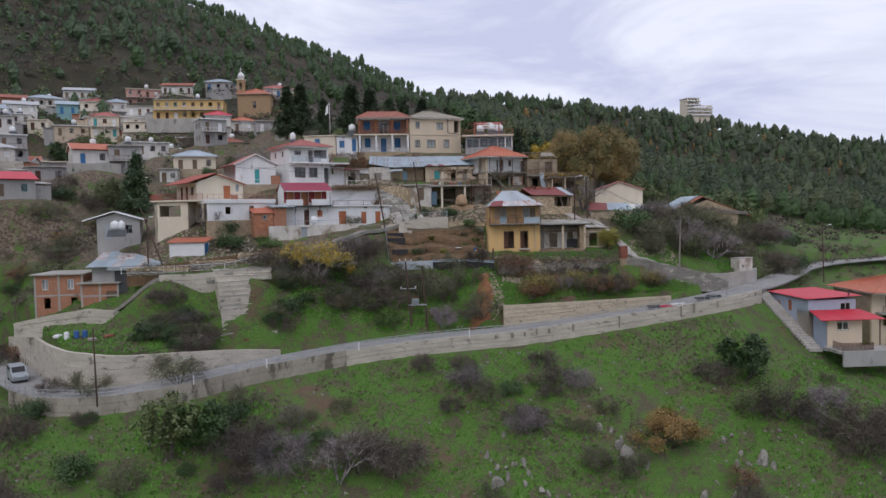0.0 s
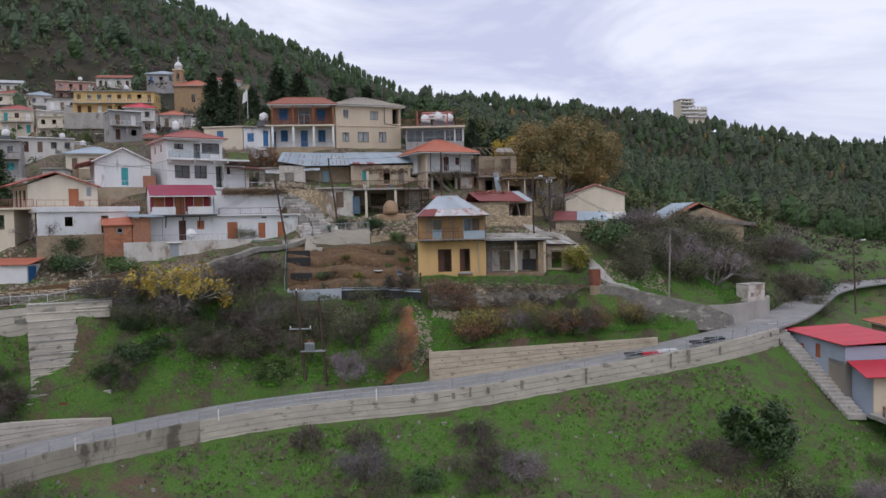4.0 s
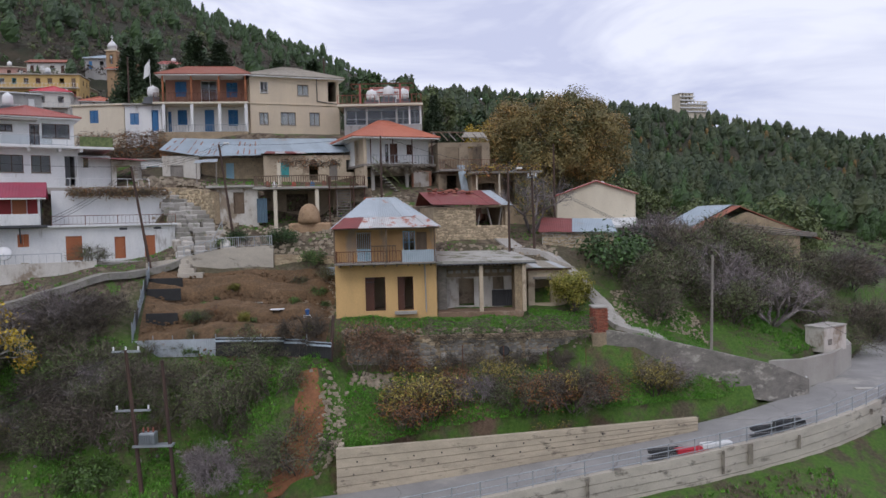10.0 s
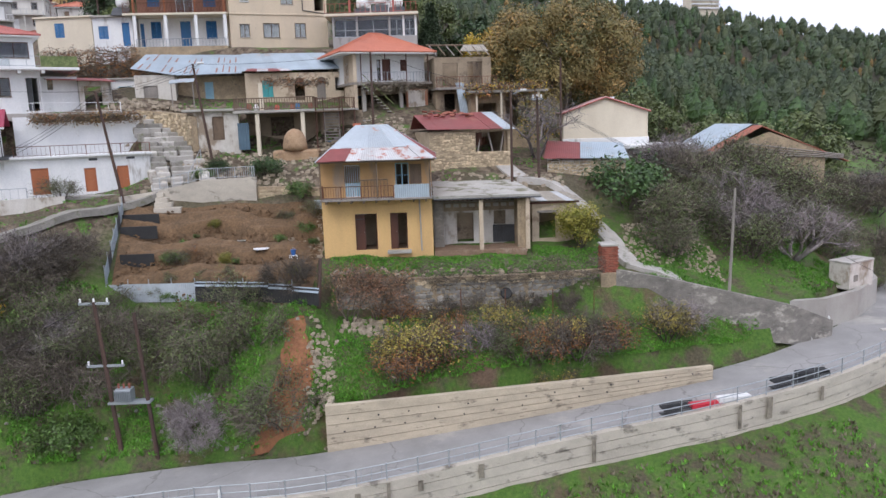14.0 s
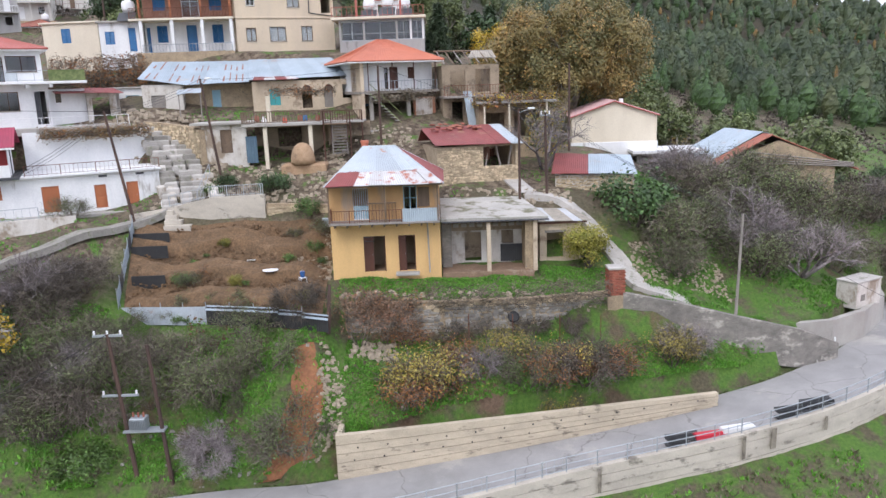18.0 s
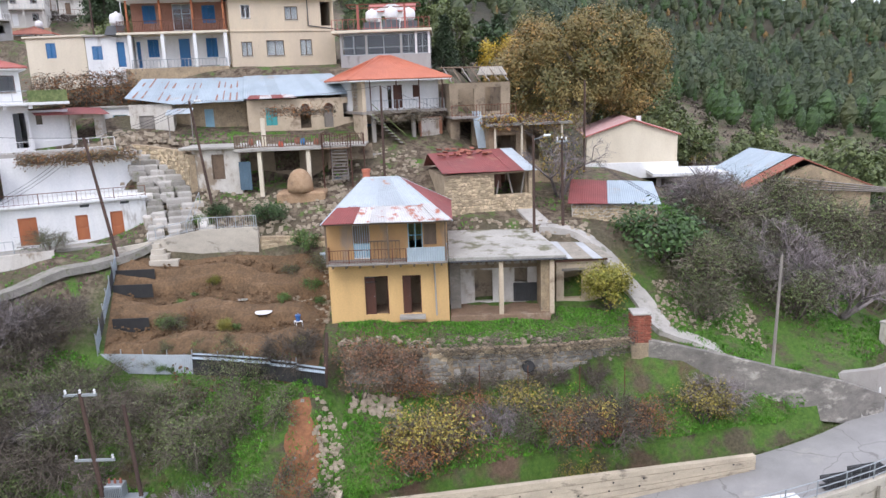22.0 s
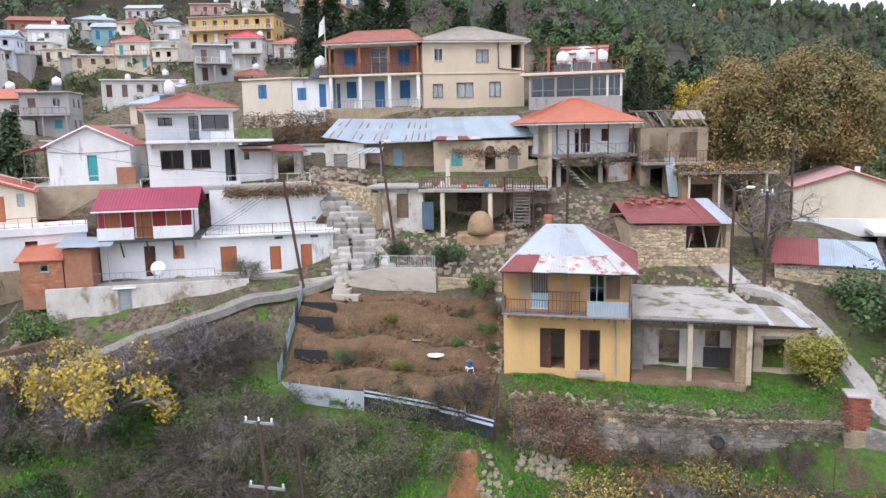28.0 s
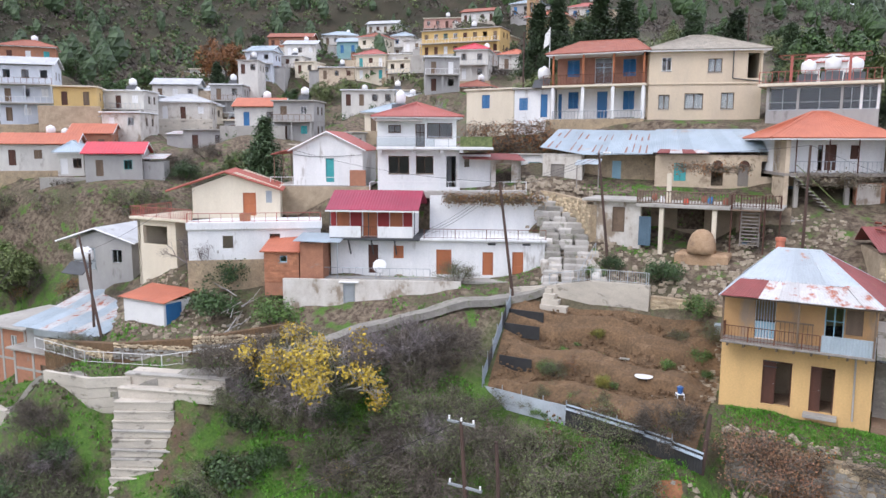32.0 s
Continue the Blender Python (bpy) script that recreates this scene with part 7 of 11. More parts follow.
# ---- houses by the right bend of the road ----
def red_roof_house():
    t = thing("house", place(46.0, 92.9, -10.0, 3), "pale blue house with bright red sheet roofs below the road", "house")
    shell(t, 6.2, 10.4, 2.75, "bluewall", front=[(4.2, 1.4, 5.6, 2.3, "win", "whitepaint")], left=[(5.3, 0.9, 6.2, 2.3, "door", "orangewood"), (2.7, 1.3, 3.3, 1.9, "shut", "orangewood")], base=2.0)
    for k in range(9):
        y = -0.4 + 1.2 * k
        part("roof_sheet", Geo().slab((-0.4, y + 1.2, 2.95 + 0.01 * (k % 2)), (-0.4, y, 2.95 + 0.01 * (k % 2)), (6.7, y, 3.25 + 0.01 * (k % 2)), (6.7, y + 1.2, 3.25 + 0.01 * (k % 2)), 0.04, 0.3, 0.03), "redtin", t)
    shell(t, 5.2, 2.6, 2.2, "cream", front=[(1.6, 0.7, 3.2, 1.7, "win", "whitepaint")], base=2.0, z0=-0.9)
    part("porch_roof", Geo().slab((-0.6, -4.0, 0.75), (7.4, -4.2, 0.75), (6.6, -0.2, 1.5), (0.0, -0.2, 1.5), 0.05, 0.3, 0.03), "redtin", t)
    part("porch_wall", Geo().wall(4.4, 0.85, [(1.2, -0.6, 2.7, 0.4)], 0.2, -3.2).turned(pose(0.6, -3.2, 0)), "cream", t)
    fill(t, pose(0.6, -3.2, 0), (1.2, -0.6, 2.7, 0.4, "win", "whitepaint"))
    part("porch_side", Geo().wall(3.0, 0.9, [], 0.2, -3.2).turned(pose(0.6, -0.1, 0, 0, 0, -90)), "bluewall", t)
    for x in (6.8,):
        part("porch_post", Geo().tube((x, -3.9, -2.5), (x, -3.9, 0.8), 0.07), "darkwood", t)
    part("flue", Geo().tube((5.4, 0.2, 3.0), (5.4, 0.2, 4.0), 0.09), "darkmetal", t)
    part("patio", Geo().bevel_box(0.0, -6.6, -2.9, 12.5, -3.3, -2.55, 0.03), "concrete", t)
    part("patio_wall", Geo().bevel_box(0.4, -6.9, -4.4, 12.5, -6.62, -2.5, 0.03), "grey", t)
    base = Geo().box(-0.05, -0.012, 0.0, 0.05, 0.012, 0.95).mesh("fence_board")
    for k in range(34):
        ob = part("fence_board", base, "darkwood", t)
        ob.matrix_basis = pose(0.4 + 0.16 * k, -6.75, -2.5) if k < 24 else pose(0.35, -6.6 + 0.2 * (k - 24), -2.5, 0, 0, 90)
    part("brick_wall", Geo().bevel_box(7.2, -4.6, -2.5, 12.0, -4.4, -1.2), "brick", t)
    return t


M["bluewall"] = mat("pale_blue_grey_paint", (0.4, 0.45, 0.55), (0.35, 0.4, 0.49), 0.6, 0.85, stain=(0.3, 0.32, 0.36), stain_at=0.66, grain=0.07)
red_roof_house()


def corner_house():
    t = thing("house", place(56.0, 96.2, -11.5, 0), "stone and cream house with a wide red tile hip roof", "house")
    shell(t, 11.0, 9.0, 4.6, "cream", front=[(1.8, 2.6, 2.5, 4.2, "shut", "wood"), (4.4, 2.6, 5.1, 4.2, "shut", "wood"), (1.5, 0.2, 3.2, 2.0, "open", "")], left=[], base=3.0)
    part("stone_side", Geo().wall(9.0, 4.6, [], 0.2, -3.0).turned(pose(-0.21, 9.0, 0, 0, 0, -90)), "stone", t)
    hip_roof(t, -0.8, -1.6, 11.8, 9.8, 4.75, 1.9, "tilenew", pitch=0.3)
    part("balcony", Geo().bevel_box(0.5, -1.6, 1.9, 8.0, -0.003, 2.1), "concrete", t)
    railing(t, [(0.6, -1.5, 2.1), (7.9, -1.5, 2.1)], 0.9, "darkmetal", 0.15, 0.012)
    return t


corner_house()

# ---- the lower left: tin shacks and brick houses ----
def blue_door_shack():
    t = thing("shack", place(-36.9, 99.6, -0.35, 0), "small white tin shack with a bright blue door and orange roof", "shack")
    shell(t, 4.7, 2.6, 2.0, "whitepaint", right=[(0.3, 0.1, 1.5, 1.8, "door", "bluepaint")], base=0.5, th=0.08)
    part("roof", Geo().slab((-0.3, -0.3, 2.05), (5.1, -0.3, 2.05), (5.1, 2.9, 2.6), (-0.3, 2.9, 2.6), 0.04, 0.25), "tilenew", t)
    part("blue_board", Geo().box(4.72, 0.2, 0.1, 4.76, 1.6, 1.85), "bluepaint", t)


blue_door_shack()


def grey_gable_house():
    t = thing("house", place(-48.2, 103.2, 2.0, 18), "grey rendered house with a pale fibre-cement gable roof", "house")
    shell(t, 5.6, 6.0, 3.0, "grey", front=[(3.6, 1.0, 4.6, 2.2, "win", "steel"), (1.0, 0.3, 1.9, 2.3, "door", "steel")], gable_x=1.0, base=3.0)
    gable_roof(t, -1.8, -0.5, 6.3, 6.4, 2.9, 1.25, "asbestos", along="y", pitch=0.3)


grey_gable_house()
tank_set(place(-44.9, 101.5, 2.6, 10))
tank_set(place(-44.0, 101.5, 2.6, 10), big=False)


def tin_yard():
    t = thing("shed", place(-46.2, 97.0, -4.2, 8), "low shed with patched tin roof and a rust-red sheet door", "shed")
    shell(t, 8.5, 5.4, 2.9, "grey", front=[(4.6, 0.1, 6.4, 2.6, "door", "rust")], base=2.0)
    sheets(t, (-0.6, -0.9, 3.0), (9.0, -0.9, 3.0), (9.0, 3.2, 3.7), (-0.6, 3.2, 3.7), "bluetin", 9, 91, {3: "rusttin", 6: "rusttin"})
    sheets(t, (-0.6, 3.1, 3.65), (9.4, 3.1, 3.65), (9.4, 7.6, 4.9), (-0.6, 7.6, 4.9), "rusttin", 8, 92, {1: "bluetin", 4: "bluetin"})
    part("fascia", Geo().box(2.2, -1.0, 2.5, 8.6, -0.92, 3.0), "steel", t)
    part("dark_panel", Geo().bevel_box(2.9, -0.35, -0.5, 4.5, -0.05, 2.9), "darkmetal", t)


tin_yard()


def brick_house(o, w, d, h, yaw, label, extra):
    t = thing("house", place(*o, yaw), label, "house")
    shell(t, w, d, h, "brick", front=extra, base=3.5)
    part("roof_slab", Geo().bevel_box(-0.4, -0.4, h, w + 0.3, d + 0.3, h + 0.18), "concrete", t)
    for x in (0.0, w / 2 - 0.12, w - 0.25):
        part("column", Geo().bevel_box(x, -0.04, -3.0, x + 0.25, -0.003, h), "concrete", t)
    part("beam", Geo().bevel_box(0.02, -0.03, h / 2 - 0.1, w - 0.02, -0.002, h / 2 + 0.12), "concrete", t)


brick_house((-54.0, 97.2, -7.6), 6.2, 7.0, 5.4, 6, "unfinished two-storey red brick house with a concrete frame",
            [(1.0, 3.5, 1.8, 4.8, "curt", "whitepaint"), (4.2, 3.5, 5.0, 4.8, "curt", "whitepaint"), (1.2, 1.0, 2.0, 2.4, "open", ""), (4.6, 0.1, 5.5, 2.4, "open", "")])
brick_house((-47.6, 96.6, -6.6), 4.8, 5.0, 3.2, 6, "half-plastered red brick annex with a timber door", [(3.2, 0.4, 4.5, 2.2, "door", "wood")])

# ---- middle distance and far village ----
FAR_PALETTE = ["white", "cream", "pale", "white", "oldwhite", "grey", "pale"]
FAR_ROOFS = ["tilepink", "tile", "flat", "asbestos", "flat", "bluetin", "tilenew", "tile"]


def village_house(x, y, z, w, d, storeys, yaw, wall, roof, seed, label, accent="bluepaint", balcony=True):
    rnd = random.Random(seed)
    t = thing("house", place(x, y, z, yaw), label, "house", "houses of the upper village")
    for s in range(storeys):
        n = max(2, int(w / 2.4))
        holes = []
        for k in range(n):
            u = (k + 0.5) * w / n
            if rnd.random() < 0.3 or (s == 0 and k == 0):
                holes.append((u - 0.45, s * 2.9 + 0.12, u + 0.45, s * 2.9 + 2.2, "door", rnd.choice([accent, "wood", "whitepaint", "darkwood"])))
            else:
                holes.append((u - 0.5, s * 2.9 + 1.0, u + 0.5, s * 2.9 + 2.2, rnd.choice(["win", "win", "shut", "open"]), rnd.choice([accent, "whitepaint", "wood", "darkwood"])))
        sideh = [(d * 0.35 - 0.4, s * 2.9 + 1.0, d * 0.35 + 0.4, s * 2.9 + 2.2, "win", "wood"), (d * 0.7 - 0.4, s * 2.9 + 1.0, d * 0.7 + 0.4, s * 2.9 + 2.2, "win", "wood")]
        shell(t, w, d, 2.88, wall, front=holes, right=sideh, left=sideh, z0=s * 2.9, base=(5.0 if s == 0 else 0.0))
        if s and balcony:
            part("balcony_slab", Geo().bevel_box(0.0, -1.3, s * 2.9 - 0.18, w, -0.003, s * 2.9), "concrete", t)
            railing(t, [(0.05, -1.25, s * 2.9), (w - 0.05, -1.25, s * 2.9)], 0.9, rnd.choice(["steel", "whitepaint", "rust"]), 0.8, 0.025)
            for px in (0.15, w / 2, w - 0.15):
                part("balcony_post", Geo().box(px - 0.09, -1.22, (s - 1) * 2.9, px + 0.09, -1.04, s * 2.9 - 0.19), wall, t)
    top = storeys * 2.9
    if roof == "flat":
        part("roof_slab", Geo().bevel_box(-0.25, -0.5, top, w + 0.25, d + 0.2, top + 0.2), rnd.choice(["concrete", "pale", "white"]), t)
    elif rnd.random() < 0.5:
        hip_roof(t, -0.5, -0.6, w + 0.5, d + 0.5, top + 0.15, 1.5, roof, pitch=0.4)
    else:
        gable_roof(t, -0.4, -0.6, w + 0.4, d + 0.5, top + 0.12, 1.5, roof, along="x", pitch=0.4)
        for xx in (0.05, w - 0.05):
            part("gable_wall", Geo().quad((xx, 0.0, top), (xx, d, top), (xx, d / 2, top + 1.4)), wall, t)
    if rnd.random() < 0.5:
        # lean-to of rough boards or tin at one side
        a0 = rnd.choice((-2.6, w + 0.02))
        part("annex", Geo().bevel_box(a0, 0.6, -4.0, a0 + 2.55, d - 1.2, 2.1 + rnd.uniform(-0.2, 0.3), 0.03), rnd.choice(("oldcream", "grey", "stone", "brick")), t)
        part("annex_roof", Geo().slab((a0 - 0.2, 0.2, 2.35), (a0 + 2.8, 0.2, 2.35), (a0 + 2.8, d - 1.0, 2.9), (a0 - 0.2, d - 1.0, 2.9), 0.05, 0.3), rnd.choice(("bluetin", "tin", "tile", "rusttin")), t)
    if rnd.random() < 0.6:
        part("yard_wall", Geo().bevel_box(-1.5, -3.2, -4.0, w + 1.0, -2.9, -0.3 + rnd.uniform(-0.3, 0.4), 0.04), rnd.choice(("stone", "roadwall", "concrete", "mortar")), t)
    return t


# the church
def church():
    t = thing("church", place(-61.5, 229.0, 36.6, 6), "ochre stone church with a red roof and domed bell tower", "church")
    shell(t, 9.6, 16, 6.6, "ochrestone", front=[(4.3, 2.2, 5.3, 4.4, "win", "stone")], right=[(3, 2.5, 4, 4.6, "win", "stone"), (8, 2.5, 9, 4.6, "win", "stone")], base=4.0, th=0.5)
    hip_roof(t, -0.7, -0.7, 10.3, 16.7, 6.7, 2.4, "tilenew", pitch=0.4)
    part("tower", Geo().wall(2.3, 11.0, [(0.7, 8.0, 1.6, 10.2)], 0.4, -1.0).turned(pose(-0.4, 0.6, 0)), "ochrestone", t)
    for side in (pose(1.9, 0.99, 0, 0, 0, 90), pose(-0.4, 2.5, 0, 0, 0, -90), pose(1.9, 2.9, 0, 0, 0, 180)):
        part("tower", Geo().wall(1.5 if side != 0 else 2.3, 11.0, [(0.35, 8.0, 1.15, 10.2)], 0.4, -1.0).turned(side), "ochrestone", t)
    part("cornice", Geo().bevel_box(-0.65, 0.35, 11.0, 2.15, 3.15, 11.3, 0.05), "pale", t)
    part("dome", Geo().lathe([(1.0, 11.3), (1.0, 12.1), (1.15, 12.2), (1.0, 12.7), (0.6, 13.3), (0.15, 13.6), (0.08, 14.0)], 0.75, 1.75, 12), "white", t, smooth=True)
    part("cross", Geo().box(0.69, 1.69, 13.9, 0.81, 1.81, 15.0).box(0.4, 1.69, 14.4, 1.1, 1.81, 14.52), "white", t)


M["ochrestone"] = mat("dressed_ochre_stone", (0.4, 0.27, 0.15), (0.33, 0.22, 0.13), 1.5, 0.9, bump=0.4, grain=0.2)
church()
M["tealwall"] = mat("faded_turquoise_plaster", (0.25, 0.42, 0.42), (0.2, 0.35, 0.36), 0.6, 0.9, grain=0.1)
M["pinkwall"] = mat("faded_pink_plaster", (0.55, 0.33, 0.27), (0.48, 0.3, 0.25), 0.6, 0.9, stain=(0.4, 0.34, 0.3), stain_at=0.64, grain=0.08)
M["yellowwall"] = mat("bright_yellow_plaster", (0.6, 0.42, 0.17), (0.53, 0.37, 0.16), 0.6, 0.9, stain=(0.42, 0.32, 0.18), stain_at=0.66, grain=0.08)
M["bluewhite"] = mat("blue_white_paint", (0.6, 0.63, 0.68), (0.53, 0.57, 0.62), 0.6, 0.9, grain=0.08)
for i, (x, y, z, w, d, n, yaw, wall, roof, label, accent, balcony) in enumerate(VILLAGE):
    if len(label.split()) < 4:
        label += " in the upper village"
    h = village_house(x, y, z, w, d, n, yaw, wall, roof, 100 + i, label, ("bluepaint", "wood", "tealpaint", "darkwood")[i % 4], balcony)
    if i % 3 == 0:
        c, s_ = math.cos(radians(yaw)), math.sin(radians(yaw))
        tank_set(place(x + c * w * 0.6 - s_ * 4, y + s_ * w * 0.6 + c * 4, z + 2.9 * n + (0.2 if roof == "flat" else 0.5), yaw))


def ridge_block():
    t = thing("apartment_building", place(216, 640, 86, 12), "pale multi-storey block on the wooded ridge", "building")
    for s in range(5):
        w = 24 if s < 3 else 12
        shell(t, w, 12, 2.9, "pale", front=[(1.5 + 3 * k, s * 3 + 0.8, 3.3 + 3 * k, s * 3 + 2.4, "open", "") for k in range(int(w / 3.2))], z0=s * 3.0, base=18 if s == 0 else 0)
        part("balcony_slab", Geo().bevel_box(-0.4, -1.6, s * 3 - 0.1, w + 0.4, 0.0, s * 3 + 0.12), "white", t)
        part("parapet", Geo().bevel_box(-0.4, -1.6, s * 3 + 0.13, w + 0.4, -1.5, s * 3 + 0.9), "white", t)
    part("roof_slab", Geo().bevel_box(-0.5, -0.5, 15.0, 12.5, 12.5, 15.3), "white", t)


ridge_block()

# ---- paths, steps, walls, garden ----
def draped(name, pts, width, material, label, up=0.08, kind="structure", category="path"):
    line = smooth_line([(p[0], p[1], 0) for p in pts], 0.8)
    left = offset_line(width / 2, line=line)
    right = offset_line(-width / 2, line=line)
    for side in (left, right):
        zs = height(np.array([q.x for q in side]), np.array([q.y for q in side]))
        for q, z in zip(side, zs):
            q.z = float(z) + up
    for a, b in zip(left, right):
        m = 0.35 * max(a.z, b.z) + 0.65 * (a.z + b.z) / 2
        a.z, b.z = m, m
    return solo(name, ribbon(left, right, 0, 0.5), material, label, category, kind=kind)


draped("footpath", [(-44, 94.4), (-39.5, 93.4), (-35, 93.2), (-31.2, 93.9), (-27.5, 95.7), (-23.6, 98.0), (-20.4, 101.6), (-17, 105.2), (-13, 107.7), (-9.6, 110.8), (-7, 112.8)], 1.9, "stainpath", "pale cracked cement footpath on the slope", 0.1)
draped("footpath", [(20.6, 113.0), (23.2, 112.2), (25.4, 110.4), (26.7, 107.8), (27.5, 105.8), (30, 104.3), (33.5, 103.5), (37.3, 103.3), (39.4, 103.7)], 1.35, "path", "pale cement footpath down to the road", 0.1)
draped("footpath", [(19.5, 116.5), (20.8, 113.2)], 1.5, "path", "pale stone paving beside the stone house", 0.1)


def stair_path():
    """Irregular cement steps between the white houses."""
    t = thing("stair_path", Matrix.Identity(4), "whitewashed irregular cement steps climbing between houses", "stairs", kind="structure")
    rnd = random.Random(5)
    for k in range(18):
        f = k / 17
        x, y, z = -5.2 - 4.6 * f + 0.6 * math.sin(f * 5), 113.2 + 9.4 * f, 3.7 + 6.4 * f
        for h in range(3):
            w = rnd.uniform(0.9, 1.2)
            u = -1.35 + 1.05 * h + rnd.uniform(-0.15, 0.15)
            ob = part("flagstone", Geo().bevel_box(-w / 2, -0.5, -0.8, w / 2, 0.5, 0, 0.09), rnd.choice(("path", "path", "concrete", "stainpath")), t)
            ob.matrix_basis = pose(x + u, y + 0.3 * u, z + rnd.uniform(-0.03, 0.03), rnd.uniform(-2, 2), rnd.uniform(-2, 2), 18 + rnd.uniform(-9, 9))
    for x, y, z, w, d, h, m in ((-6.9, 113.7, 3.2, 1.2, 0.7, 0.8, "white"), (-7.4, 115.0, 3.9, 1.4, 1.0, 1.1, "oldwhite"), (-3.6, 114.4, 3.9, 0.8, 1.6, 0.9, "oldwhite"), (-4.5, 116.4, 4.9, 0.7, 1.4, 0.8, "roadwall"), (-8.5, 117.0, 5.3, 0.9, 2.2, 1.1, "oldwhite"),
                                (-2.9, 113.2, 3.3, 1.1, 0.9, 1.0, "roadwall"), (-9.3, 118.6, 6.3, 0.8, 1.5, 0.9, "roadwall")):
        ob = part("block", Geo().bevel_box(-w / 2, -d / 2, -1.0, w / 2, d / 2, h, 0.12), m, t)
        ob.matrix_basis = pose(x, y, z, rnd.uniform(-6, 6), rnd.uniform(-6, 6), 24 + rnd.uniform(-10, 10))
    railing(t, [(-4.3, 112.7, 3.9), (-4.2, 115.8, 5.6)], 0.8, "steel", 0.6, 0.012)


stair_path()
wall_line("garden_wall", [(-9.2, 111.6), (-6.6, 112.3), (-3.2, 112.1), (0.9, 111.9)], [1.4, 1.4, 0.8, 0.6], [3.2, 3.5, 4.2, 4.35], 0.35, "roadwall", "pale concrete wall behind the garden plot")
GARDEN_RUBBLE = wall_line("garden_wall", [(0.95, 112.1), (3.6, 112.3), (6.5, 112.2)], [0.4, 0.4, 0.4], [3.6, 3.5, 3.3], 0.5, "stone", "dry rubble wall behind the garden plot")
rail_t = thing("railing", Matrix.Identity(4), "thin grey metal railing along the wall", "railing")
railing(rail_t, [(-6.4, 112.4, 3.6), (-3.2, 112.25, 4.25)], 0.8, "steel", 0.5, 0.012)
railing(rail_t, [(-3.2, 112.25, 4.25), (0.8, 112.05, 4.35)], 0.8, "steel", 0.16, 0.012)
steps_t = thing("garden_steps", place(-6.6, 111.2, 2.0, 0), "short pale concrete steps by the garden", "stairs", kind="structure")
for k in range(4):
    part("step", Geo().bevel_box(0.35 * k, 0, -0.4, 2.0 - 0.0 * k, 1.0, 0.35 * (k + 1), 0.02) if k == 0 else Geo().bevel_box(0, 0.25 * k, 0.35 * k, 1.6 - 0.35 * k, 1.0, 0.35 * (k + 1), 0.02), "roadwall", steps_t)


